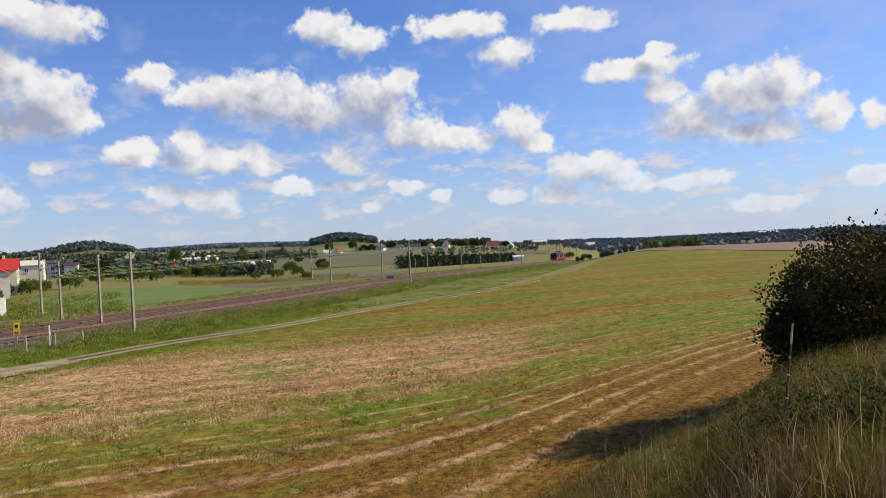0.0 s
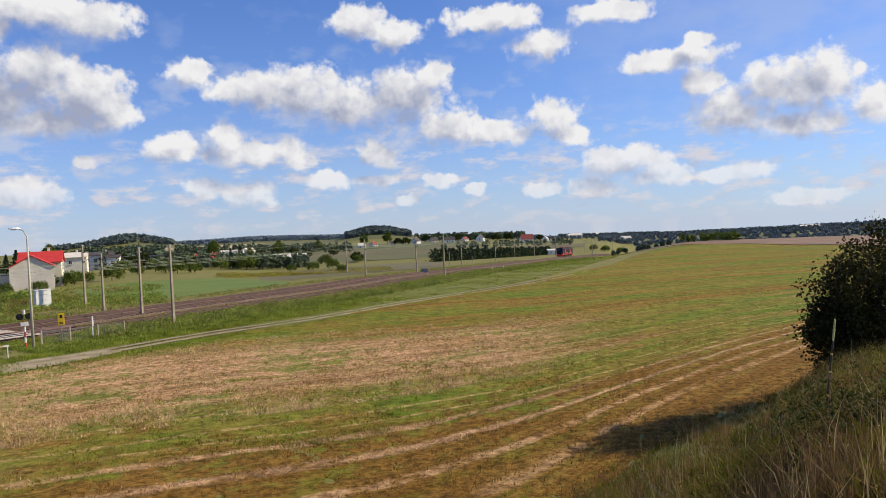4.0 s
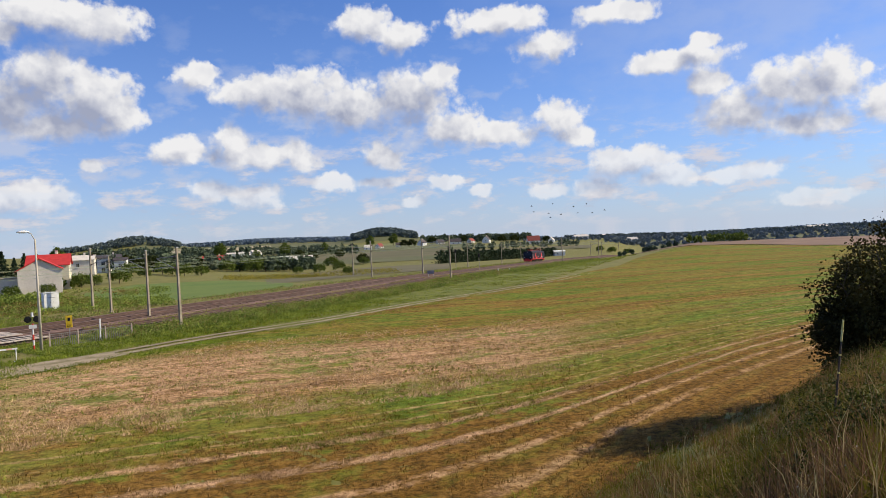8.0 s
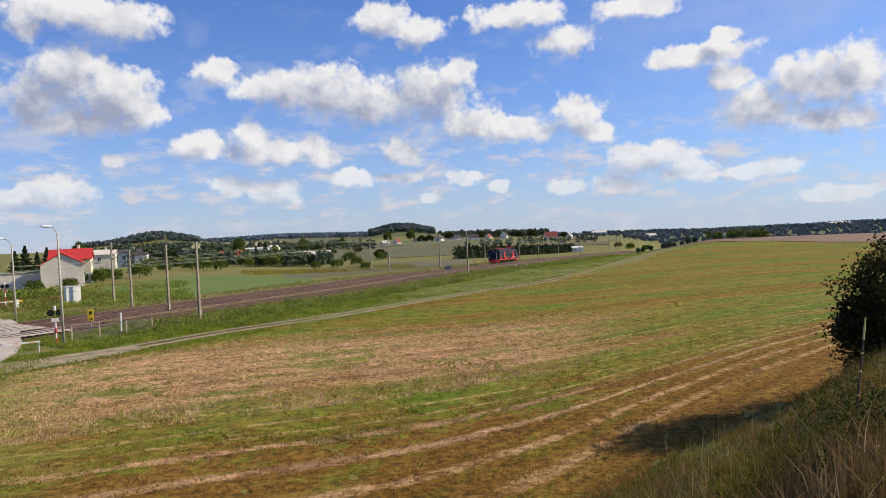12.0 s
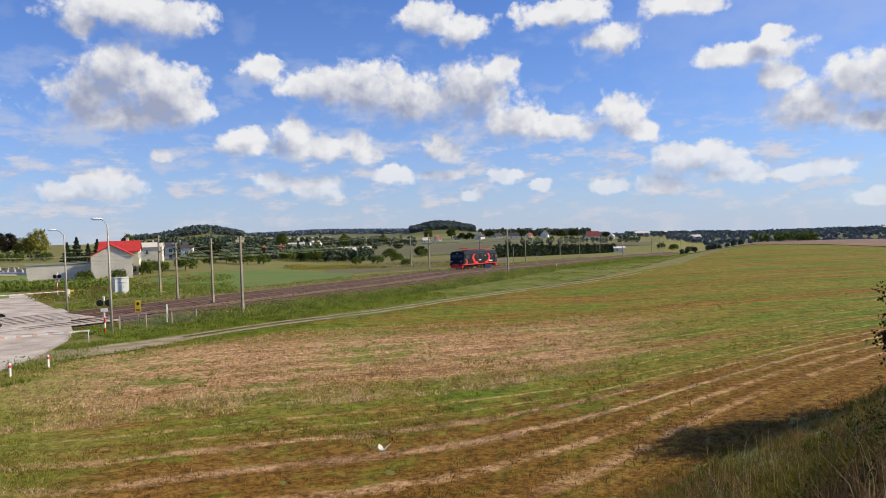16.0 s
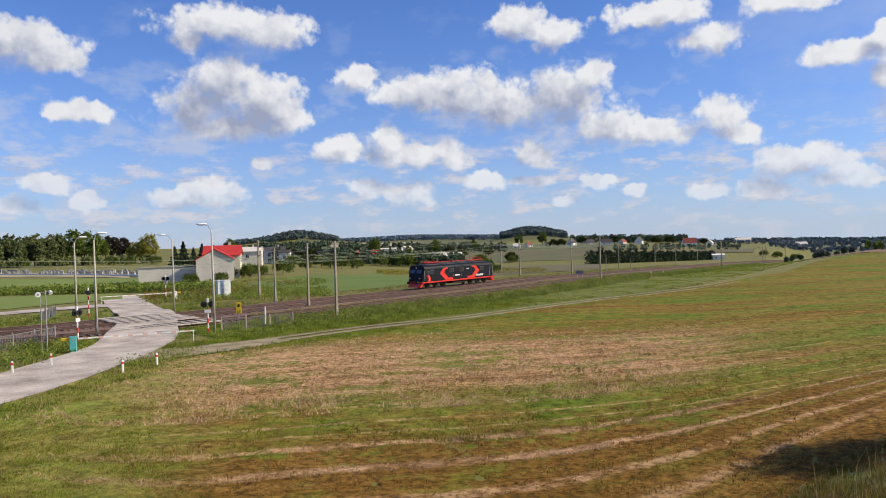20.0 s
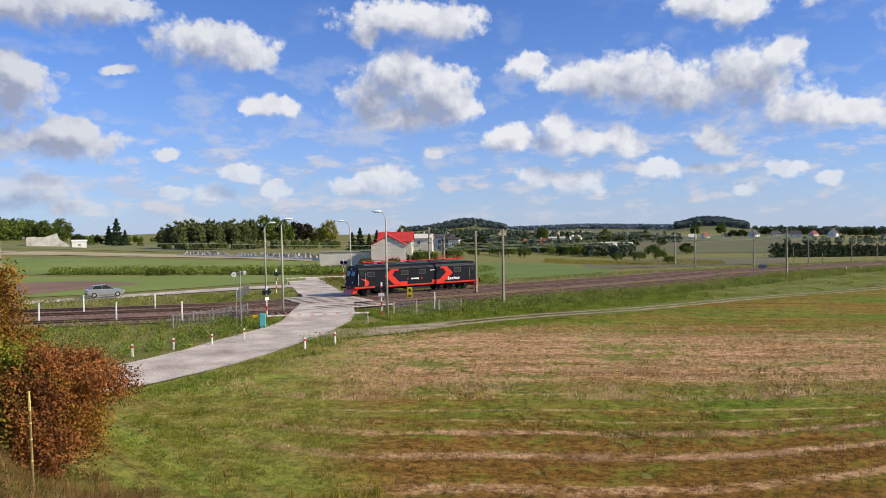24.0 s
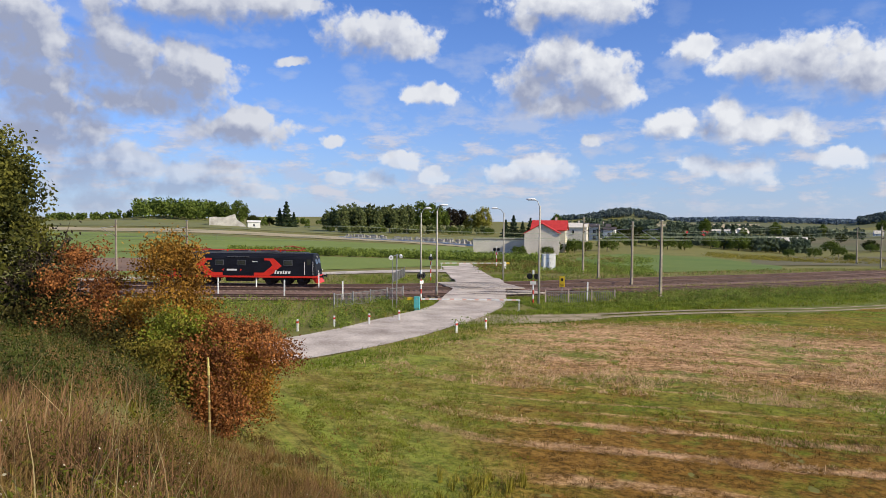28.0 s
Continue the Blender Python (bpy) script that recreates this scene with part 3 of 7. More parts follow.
        keep = mathn("MULTIPLY", rng(mathn("ADD", mathn("MULTIPLY", clump, 0.6), mathn("MULTIPLY", streak, 0.4)), 0.42, 0.56), rng(v, fade + 0.5, fade - 0.5))
        c = mixc(mathn("MULTIPLY", mathn("MULTIPLY", band, amount), keep), c, pale)
    L(c, bsdf.inputs["Base Color"])
    bump = N("ShaderNodeBump")
    bump.inputs["Strength"].default_value, bump.inputs["Distance"].default_value = 0.7, 0.12
    L(mathn("ADD", grain, mathn("SUBTRACT", mathn("ADD", lines, rows), mathn("MULTIPLY", furrow, 0.5))), bump.inputs["Height"])
    L(bump.outputs[0], bsdf.inputs["Normal"])
    return m


def build_ground():
    ang = list(np.arange(-180, -46, 4.0)) + list(np.arange(-46, 84, 0.8)) + list(np.arange(84, 180, 4.0))
    rad = [0.6 * 1.062 ** i for i in range(150)]
    verts, faces = [(0, 0, ground(0, 0.01))], []
    nr = len(rad)
    for a in ang:
        for r in rad:
            x, y = xy(a, r)
            verts.append((x, y, ground(x, y)))
    n = len(ang)
    for i in range(n):
        i2 = (i + 1) % n
        faces.append((0, 1 + i2 * nr, 1 + i * nr))
        for j in range(nr - 1):
            faces.append((1 + i * nr + j, 1 + i2 * nr + j, 1 + i2 * nr + j + 1, 1 + i * nr + j + 1))
    faces = [tuple(reversed(f)) for f in faces]
    ob = mesh_ob("ground", verts, faces, ground_mat(), None, True)
    tagged(ob, label="rolling farmland with rough dry grass and weeds", kind="structure")
    m = field_mat()
    OA = [-46, -30, -23, -19.6, -15, -13, -10, -3.8, 4.8, 13, 23, 31, 35, 38, 43, 47, 52, 58, 64]
    OR = [185, 195, 222, 250, 270, 232, 147, 103, 84.5, 69.5, 62, 55.5, 54, 52.5, 46.5, 42.5, 39.5, 38, 38]
    sheet("stubble_field", -46, 60, lambda a: toe(a) * 0.97, lambda a: max(interp(a, OA, OR), toe(a) * 1.03), 200, 110, m, 0.02, bumps=0.05,
          label="mown stubble field with straw rows and green regrowth")


build_ground()
def road_lift(x, y):
    """The road climbs to rail height where it crosses the tracks."""
    i = min(range(0, 200), key=lambda k: (LINE[k].x - x) ** 2 + (LINE[k].y - y) ** 2)
    d = (LINE[i + 1] - LINE[i]).normalized()
    off = (Vector((x, y, 0)) - LINE[i]).dot(Vector((d.y, -d.x, 0)))
    return 0.07 + 0.33 * sstep(-11, -6, off) * sstep(18, 12.8, off)


ROAD = [(-52, -14), (-42, 4), (-36.5, 17), (-34.7, 27), (-34.8, 33.5), (-36.6, 41), (-39.6, 51), (-44, 58), (-51.2, 68.5), (-60, 78), (-67.5, 86), (-72, 91), (-80, 99)]
ribbon("road", ROAD, [6.0, 6.2, 6.3, 6.4, 6.8, 6.0, 5.6, 5.6, 5.6, 5.6], M_ROAD, road_lift, 1.0, label="pale worn asphalt road over the level crossing")
ribbon("far_road", [(-69, 84), (-74, 78), (-77, 70), (-80.5, 61.5), (-90, 42), (-100, 20), (-108, 0)], [5.0, 5.0], M_ROAD, 0.10, label="narrow asphalt road beside the railway")
PATH_LINE = [(-35.5, 44.5), (-31, 48.2), (-27.5, 54.5), (-23, 62), (-16, 70.6), (-7, 86), (7, 105), (17, 126)]
ribbon("field_path", PATH_LINE[:3], [6.0, 4.6, 2.6], M_DIRT, 0.06, label="pale dirt track leaving the road")
for side, wide in ((-0.8, 0.75), (0.75, 1.0)):
    ribbon("path_rut", PATH_LINE[1:], [0.9 * wide, 0.75 * wide, 0.65 * wide, 0.45 * wide, 0.2], M_DIRT, 0.07, 0.8, "pale wheel rut of the dirt track along the field", 0.0, side)


def track_points(off, s0, s1, step=6.0):
    pts, s = [], s0
    while s <= s1:
        x, y, _ = line_off(s, off)
        pts.append((x, y))
        s += step
    return pts


S_END = float(next(i for i, p in enumerate(LINE) if p.y > 415))
ribbon("trackbed", track_points(1.7, 4, S_END), [11.6, 11.6], M_BALLAST, 0.16, 2.0, "rusty brown ballast under the main tracks", 0.08)
ribbon("siding_bed", track_points(10.6, 4, S_END), [3.6, 3.6], M_BALLAST, 0.12, 2.0, "weedy ballast under a siding", 0.05)


# ---- tracks ----
def tube_line(name, pts, r, material, parent=None, seg=4):
    """A thin bar along a line of 3D points."""
    verts, faces = [], []
    n = len(pts)
    for i, p in enumerate(pts):
        p = Vector(p)
        d = (Vector(pts[min(i + 1, n - 1)]) - Vector(pts[max(i - 1, 0)])).normalized()
        side = Vector((d.y, -d.x, 0)).normalized()
        upv = side.cross(d).normalized()
        for k in range(seg):
            a = 2 * math.pi * (k + 0.5) / seg
            verts.append(p + side * r * math.cos(a) + upv * r * math.sin(a))
    for i in range(n - 1):
        for k in range(seg):
            faces.append((i * seg + k, i * seg + (k + 1) % seg, (i + 1) * seg + (k + 1) % seg, (i + 1) * seg + k))
    return mesh_ob(name, verts, faces, material, parent)


def rail_points(off, z, s0, s1, step):
    out, s = [], s0
    while s <= s1:
        x, y, _ = line_off(s, off)
        out.append((x, y, ground(x, y) + z))
        s += step
    return out


def rail_profile(name, pts, parent):
    """Rail with foot, web and head."""
    prof = [(-0.06, 0), (0.06, 0), (0.012, 0.03), (0.012, 0.11), (0.035, 0.12), (0.035, 0.15), (-0.035, 0.15), (-0.035, 0.12), (-0.012, 0.11), (-0.012, 0.03)]
    verts, faces, n, k = [], [], len(pts), len(prof)
    for i, p in enumerate(pts):
        d = (Vector(pts[min(i + 1, n - 1)]) - Vector(pts[max(i - 1, 0)])).normalized()
        sx, sy = d.y, -d.x
        for u, v in prof:
            verts.append((p[0] + sx * u, p[1] + sy * u, p[2] + v))
    for i in range(n - 1):
        for j in range(k):
            faces.append((i * k + j, i * k + (j + 1) % k, (i + 1) * k + (j + 1) % k, (i + 1) * k + j))
    return mesh_ob(name, verts, faces, M_RAIL, parent)


def sleeper_mesh():
    """One weathered sleeper with chamfered top edges; it lies across the x axis."""
    bm = B()
    box(bm, 0, 0, 0.03, 0.26, 2.6, 0.16, 0.018)
    me = bpy.data.meshes.new("sleeper")
    bm.to_mesh(me)
    bm.free()
    me.materials.append(M_SLEEPER)
    return me


SLEEPER_MESH = sleeper_mesh()


def railway_track(off, lift, label):
    t = thing("railway_track", label=label, category="railway track", group="parallel tracks")
    for side in (-0.75, 0.75):
        rail_profile("rail", rail_points(off + side, lift + 0.11, 4, S_END, 3.0), t)
    verts, faces, s, rnd = [], [], 4.0, random.Random(int(off * 10) + 99)
    near = s_of(46.0)
    while s < S_END:
        x, y, d = line_off(s, off)
        z = ground(x, y) + lift
        if near <= s < near + 62:
            ob = new("sleeper", SLEEPER_MESH)
            ob.parent = t
            ob.matrix_basis = pose(x, y, z + rnd.uniform(-0.02, 0.02), 0, 0, math.degrees(math.atan2(d.y, d.x)) + rnd.uniform(-1, 1))
            s += 0.62
            continue
        ex, ey = d.y * 1.3, -d.x * 1.3
        wx, wy = d.x * 0.13, d.y * 0.13
        k = len(verts)
        for zz, q in ((z - 0.05, 1.0), (z + 0.11 + rnd.uniform(-0.02, 0.02), 0.92)):
            for a, b in ((-1, -1), (1, -1), (1, 1), (-1, 1)):
                verts.append((x + ex * a + wx * b * q, y + ey * a + wy * b * q, zz))
        faces += [(k + 4, k + 5, k + 6, k + 7)] + [(k + i, k + (i + 1) % 4, k + 4 + (i + 1) % 4, k + 4 + i) for i in range(4)]
        s += 0.62
    tagged(mesh_ob("sleeper_row", verts, faces, M_SLEEPER, t), kind="stuff", label="row of weathered sleepers")
    return t


railway_track(0.0, 0.17, "rusty main railway track on brown ballast")
railway_track(4.3, 0.17, "second rusty railway track on brown ballast")
railway_track(10.6, 0.15, "overgrown siding track beside tall grass")

# ---- overhead line masts and wires ----
M_INSUL = mat("brown_insulator", (0.12, 0.05, 0.03), (0.06, 0.025, 0.015), 5.0, 0.3, spec=0.6)
M_WIRE = mat("weathered_copper_wire", (0.30, 0.33, 0.22), (0.20, 0.23, 0.16), 2.0, 0.5, 0.5)


M_MAST = mat("weathered_mast", (0.36, 0.31, 0.235), (0.20, 0.165, 0.12), 1.5, 0.9, bump=0.4)


def catenary_mast(arm=3.1):
    t = thing("catenary_mast", label="weathered brown concrete overhead-line mast with steel bracket", category="mast", group="overhead line masts")
    bm = B()
    vs = box(bm, 0, 0, 3.85, 0.29, 0.26, 7.7, 0.025)
    for v in vs:
        f = 1 - 0.38 * max(0.0, v.co.z) / 7.7
        v.co.x *= f
        v.co.y *= f
    part("pole", bm, M_MAST, t)
    bm = B()
    box(bm, 0, 0, 0.06, 0.5, 0.5, 0.36, 0.05)
    part("footing", bm, M_CONC, t)
    bm = B()
    rod(bm, (0, 0.1, 5.6), (0, arm, 6.7), 0.035, seg=6)
    rod(bm, (0, 0.1, 6.9), (0, arm, 6.75), 0.03, seg=6)
    rod(bm, (0, 0.9, 5.95), (0, arm + 0.3, 5.75), 0.028, seg=6)
    part("bracket", bm, M_STEEL, t)
    for z in (5.66, 6.9):
        bm = B()
        rod(bm, (0, 0.15, z), (0, 0.5, z + (0.13 if z < 6 else -0.02)), 0.07, seg=8)
        part("insulator", bm, M_INSUL, t)
    bm = B()
    box(bm, 0, 0, 7.74, 0.28, 0.25, 0.08)
    part("cap", bm, M_STEEL, t)
    bm = B()
    rod(bm, (0.35, 0, 7.3), (-0.35, 0, 7.3), 0.03, seg=5)
    part("crossbar", bm, M_STEEL, t)
    return t


MAST = catenary_mast()


def put_mast(x, y, scale=1.0, flip=False, first=[True]):
    s = min(range(len(LINE)), key=lambda i: (LINE[i].x - x) ** 2 + (LINE[i].y - y) ** 2)
    d = (LINE[min(s + 1, len(LINE) - 1)] - LINE[max(s - 1, 0)]).normalized()
    p = LINE[s]
    side = 1 if (Vector((x, y, 0)) - p).dot(Vector((d.y, -d.x, 0))) > 0 else -1
    rz = math.degrees(math.atan2(d.y, d.x)) + (0 if side > 0 else 180)
    m = pose(x, y, ground(x, y) - 0.02, 0, 0, rz) @ Matrix.Scale(scale, 4)
    if first[0]:
        MAST.matrix_basis = m
        first[0] = False
    else:
        copy_thing(MAST, m)


put_mast(-30.2, 70.3)
put_mast(-37.8, 79.8, 0.98)
put_mast(-46.9, 88.9, 0.92)
put_mast(-53.6, 96.8, 1.06)
put_mast(-24.4, 154.0)
put_mast(-34.3, 186.5, 1.05)
put_mast(-6.3, 124.5, 0.97)
put_mast(-13.5, 152.9)
put_mast(-6.0, 226.0)
put_mast(4.6, 235.2, 0.93)
put_mast(14.3, 314.5)
put_mast(22.8, 225.8, 1.03)
put_mast(23.7, 329.5, 0.95)
put_mast(42.5, 284.0, 0.95)
put_mast(59.0, 425.0)
put_mast(55.6, 362.2, 0.95)
put_mast(60.9, 345.4, 0.85)
put_mast(-78.8, 47.5, 0.95)
put_mast(-90.0, 44.5, 0.95)


def overhead_wire(off, hc, hm, label):
    t = thing("overhead_wire", label=label, category="overhead wire", group="overhead wires")
    contact, messenger, s = [], [], 4.0
    drops = []
    while s < S_END:
        x, y, _ = line_off(s, off)
        z = ground(x, y)
        f = ((s - 20) / 62.0) % 1.0
        sag = 0.9 * 4 * f * (1 - f)
        contact.append((x, y, z + hc))
        messenger.append((x, y, z + hm - sag))
        if int(s) % 12 < 4:
            drops.append(((x, y, z + hc), (x, y, z + hm - sag)))
        s += 4.0
    tube_line("contact_wire", contact, 0.016, M_WIRE, t)
    tube_line("messenger_wire", messenger, 0.016, M_WIRE, t)
    bm = B()
    for p, q in drops[:60]:
        rod(bm, p, q, 0.008, seg=3)
    tagged(part("dropper_wires", bm, M_WIRE, t), kind="stuff")


overhead_wire(0.0, 5.7, 7.0, "thin copper contact wire above the main track")
overhead_wire(4.3, 5.7, 7.0, "thin copper contact wire above the second track")
overhead_wire(10.6, 5.6, 6.6, "thin wires above the overgrown siding")


# ---- street lamps at the crossing ----
M_LAMPPOST = mat("pale_lamp_post", (0.52, 0.48, 0.39), (0.36, 0.32, 0.25), 2.0, 0.85, bump=0.2)
M_LAMP = mat("white_lamp_housing", (0.85, 0.85, 0.85), (0.7, 0.7, 0.7), 4.0, 0.35)


def street_lamp(x, y, h, head_rz, reach=1.0):
    t = thing("street_lamp", x, y, ground(x, y) - 0.02, head_rz, "tall grey concrete street lamp with white head", "street lamp", "lamps at the level crossing")
    bm = B()
    rod(bm, (0, 0, 0), (0, 0, h), 0.125, 0.065, 10)
    part("pole", bm, M_LAMPPOST, t, smooth=True)
    bm = B()
    rod(bm, (0, 0, h - 0.1), (reach * 0.45, 0, h + 0.42), 0.035, seg=8)
    rod(bm, (reach * 0.45, 0, h + 0.42), (reach, 0, h + 0.55), 0.035, seg=8)
    part("arm", bm, M_STEEL, t)
    bm = B()
    g = bmesh.ops.create_uvsphere(bm, u_segments=12, v_segments=8, radius=0.5)
    bmesh.ops.scale(bm, vec=(0.95, 0.38, 0.26), verts=g["verts"])
    for v in bm.verts:
        if v.co.z < 0:
            v.co.z *= 0.35
    bmesh.ops.translate(bm, vec=(reach + 0.3, 0, h + 0.58), verts=bm.verts)
    head = part("lamp_head", bm, M_LAMP, t, "white lamp housing", True)
    bm = B()
    box(bm, reach + 0.3, 0, h + 0.50, 0.6, 0.22, 0.03)
    part("lens", bm, M_STEEL, head)
    bm = B()
    box(bm, 0, -0.15, 1.0, 0.14, 0.06, 0.5, 0.01)
    part("hatch", bm, M_STEEL, t)


street_lamp(-35.9, 56.8, 9.0, 215, 0.5)
street_lamp(-46.6, 55.1, 8.6, 48, 0.35)
street_lamp(-52.9, 75.4, 8.6, 212, 0.9)
street_lamp(-59.1, 66.9, 8.5, 50, 0.55)

# ---- level crossing gear ----
M_TURQ = mat("turquoise_paint", (0.10, 0.42, 0.42), (0.07, 0.30, 0.30), 3.0, 0.5)
M_PALE = mat("faded_paint", (0.52, 0.42, 0.36), (0.36, 0.27, 0.22), 3.0, 0.6)
M_RUBBER = mat("black_rubber_panel", (0.05, 0.045, 0.04), (0.10, 0.085, 0.07), 1.0, 0.9, bump=0.3)
M_MESH = mat("grey_fence", (0.26, 0.25, 0.24), (0.16, 0.155, 0.15), 4.0, 0.6, 0.4)


def striped_post(t, x, y, h, r=0.06, n=5, z0=0.0):
    for i in range(n):
        bm = B()
        rod(bm, (x, y, z0 + h * i / n), (x, y, z0 + h * (i + 1) / n), r, seg=8)
        part("post_band", bm, M_WHITE if i % 2 else M_RED, t)


M_FADED = mat("faded_red_band", (0.62, 0.30, 0.22), (0.70, 0.48, 0.40), 3.0, 0.6)


def crossing_barrier(x0, y0, x1, y1, base_m, cab_label):
    """A lowered red and white boom from its drive cabinet at the first point to the second."""
    L_ = math.hypot(x1 - x0, y1 - y0)
    t = thing("crossing_barrier", x0, y0, ground(x0, y0), math.degrees(math.atan2(y1 - y0, x1 - x0)), "lowered red and white level-crossing barrier", "barrier", "crossing barriers")
    n = int(L_ / 0.36)
    for i in range(n):
        bm = B()
        a, b = 0.35 + (L_ - 0.35) * i / n, 0.35 + (L_ - 0.35) * (i + 1) / n
        box(bm, (a + b) / 2, 0, 1.0, b - a, 0.06, 0.11)
        part("boom_stripe", bm, M_FADED if i % 3 == 1 else M_WHITE, t)
    bm = B()
    box(bm, 0, 0, 0.6, 0.5, 0.45, 1.2, 0.04)
    part("drive_cabinet", bm, base_m, t, cab_label)
    bm = B()
    box(bm, -0.35, 0, 1.0, 0.9, 0.14, 0.22, 0.02)
    part("counterweight", bm, M_YEL, t)
    bm = B()
    rod(bm, (0, -0.25, 1.0), (0, 0.25, 1.0), 0.06, seg=8)
    part("pivot", bm, M_STEEL, t)
    bm = B()
    rod(bm, (L_ - 0.1, 0, 0), (L_ - 0.1, 0, 0.95), 0.035, seg=6)
    box(bm, L_ - 0.1, 0, 0.02, 0.3, 0.3, 0.08)
    part("rest_post", bm, M_WHITE, t)


crossing_barrier(-41.6, 46.6, -34.7, 52.0, M_TURQ, "turquoise drive cabinet")
crossing_barrier(-65.2, 93.2, -72.0, 86.0, M_WHITE, "white drive cabinet")


def crossing_signal(x, y, h, rz, turned=1.0):
    t = thing("crossing_signal", x, y, ground(x, y) - 0.02, rz, "black twin-lamp crossing signal on striped post", "signal", "crossing signals")
    striped_post(t, 0, 0, h - 0.5, 0.07, 5)
    for sx in (-0.32, 0.32):
        bm = B()
        rod(bm, (sx * turned, 0.04, h - 0.15), (sx * turned, -0.04, h - 0.15), 0.27, seg=16)
        disc = part("lamp_disc", bm, M_DARK, t)
        bm = B()
        rod(bm, (sx * turned, -0.04, h - 0.15), (sx * turned, -0.2, h - 0.15), 0.12, 0.13, 12)
        part("hood", bm, M_DARK, disc)
    bm = B()
    rod(bm, (0, 0, h + 0.05), (0, 0, h + 0.4), 0.1, seg=10)
    part("bell", bm, M_WHITE, t, "white warning bell")
    bm = B()
    box(bm, 0, -0.06, h - 0.75, 0.55, 0.04, 0.3)
    part("plate", bm, M_WHITE, t)


crossing_signal(-36.9, 57.4, 2.7, 30)
crossing_signal(-45.2, 51.2, 2.7, 95)
crossing_signal(-60.2, 70.0, 3.0, 150)
crossing_signal(-67.0, 93.6, 3.2, 190)


def white_cabinet(x, y, w, d, h, rz):
    t = thing("relay_cabinet", x, y, ground(x, y), rz, "white metal relay cabinet beside the tracks", "cabinet")
    bm = B()
    box(bm, 0, 0, h / 2 + 0.1, w, d, h - 0.2, 0.03)
    part("body", bm, M_WHITE, t)
    bm = B()
    box(bm, 0, 0, h + 0.04, w + 0.16, d + 0.16, 0.09, 0.02)
    part("lid", bm, M_WHITE, t)
    bm = B()
    box(bm, 0, 0, 0.05, w + 0.1, d + 0.1, 0.2)
    part("plinth", bm, M_CONC, t)
    for sx in (-w / 4, w / 4):
        bm = B()
        box(bm, sx, -d / 2 - 0.012, h / 2 + 0.1, w / 2 - 0.08, 0.02, h - 0.5, 0.008)
        dr = part("door", bm, M_WHITE, t)
        bm = B()
        box(bm, sx + (0.3 if sx < 0 else -0.3), -d / 2 - 0.035, h / 2, 0.05, 0.03, 0.18)
        part("handle", bm, M_DARK, dr)
    bm = B()
    box(bm, 0.0, -d / 2 - 0.03, h * 0.75, w * 0.5, 0.008, 0.07)
    part("notice_bar", bm, M_STEEL, t)


white_cabinet(-59.1, 96.1, 1.9, 1.1, 2.45, 46)


def yellow_sign(x, y, rz):
    t = thing("crossing_sign", x, y, ground(x, y) - 0.02, rz, "yellow warning board with black mark on a post", "sign")
    bm = B()
    rod(bm, (0, 0, 0), (0, 0, 2.2), 0.04, seg=8)
    part("post", bm, M_STEEL, t)
    bm = B()
    box(bm, 0, -0.05, 1.75, 0.52, 0.03, 1.05, 0.01)
    b = part("board", bm, M_YEL, t)
    bm = B()
    box(bm, 0, -0.07, 1.95, 0.2, 0.01, 0.28)
    part("symbol", bm, M_DARK, b)
    bm = B()
    box(bm, 0, -0.07, 1.45, 0.34, 0.01, 0.05)
    box(bm, 0, -0.07, 1.35, 0.3, 0.01, 0.05)
    part("text_bar", bm, M_DARK, b)


yellow_sign(-36.8, 62.4, 28)


def disc_mast(x, y, rz):
    t = thing("mirror_mast", x, y, ground(x, y) - 0.02, rz, "thin steel mast with round white mirror and lamp", "sign mast")
    bm = B()
    rod(bm, (0, 0, 0), (0, 0, 4.8), 0.05, seg=8)
    rod(bm, (-0.35, 0, 0), (-0.35, 0, 4.6), 0.03, seg=6)
    part("mast", bm, M_STEEL, t)
    bm = B()
    rod(bm, (0, 0, 4.7), (-0.5, 0, 4.6), 0.03, seg=6)
    rod(bm, (0, 0, 4.7), (0.3, 0, 4.75), 0.03, seg=6)
    part("cross_arm", bm, M_STEEL, t)
    bm = B()
    rod(bm, (-0.5, 0.03, 4.5), (-0.5, -0.05, 4.5), 0.2, seg=16)
    d = part("mirror", bm, M_WHITE, t, "round white disc")
    bm = B()
    rod(bm, (-0.5, -0.05, 4.5), (-0.5, -0.07, 4.5), 0.08, seg=12)
    part("centre", bm, M_STEEL, d)
    bm = B()
    rod(bm, (0.3, 0.06, 4.72), (0.38, -0.1, 4.56), 0.11, 0.16, 10)
    part("loudspeaker", bm, M_WHITE, t)


disc_mast(-43.2, 45.8, 43)


def fence(x0, y0, x1, y1, h, n, label, post_m):
    """Low mesh fence: posts, two rails and thin bars."""
    t = thing("fence", x0, y0, 0, math.degrees(math.atan2(y1 - y0, x1 - x0)), label, "fence", "crossing fences")
    t.location.z = ground(x0, y0) - 0.02
    L_ = math.hypot(x1 - x0, y1 - y0)
    for i in range(n + 1):
        bm = B()
        box(bm, L_ * i / n, 0, h * 0.53, 0.10, 0.10, h * 1.06, 0.01)
        part("post", bm, post_m, t)
    for z in (0.12, h * 0.92):
        bm = B()
        box(bm, L_ / 2, 0, z, L_, 0.04, 0.05)
        part("rail", bm, M_MESH, t)
    k = int(L_ / 0.16)
    for i in range(k):
        bm = B()
        box(bm, L_ * (i + 0.5) / k, 0, h * 0.52, 0.035, 0.02, h * 0.8)
        part("bar", bm, M_MESH, t)


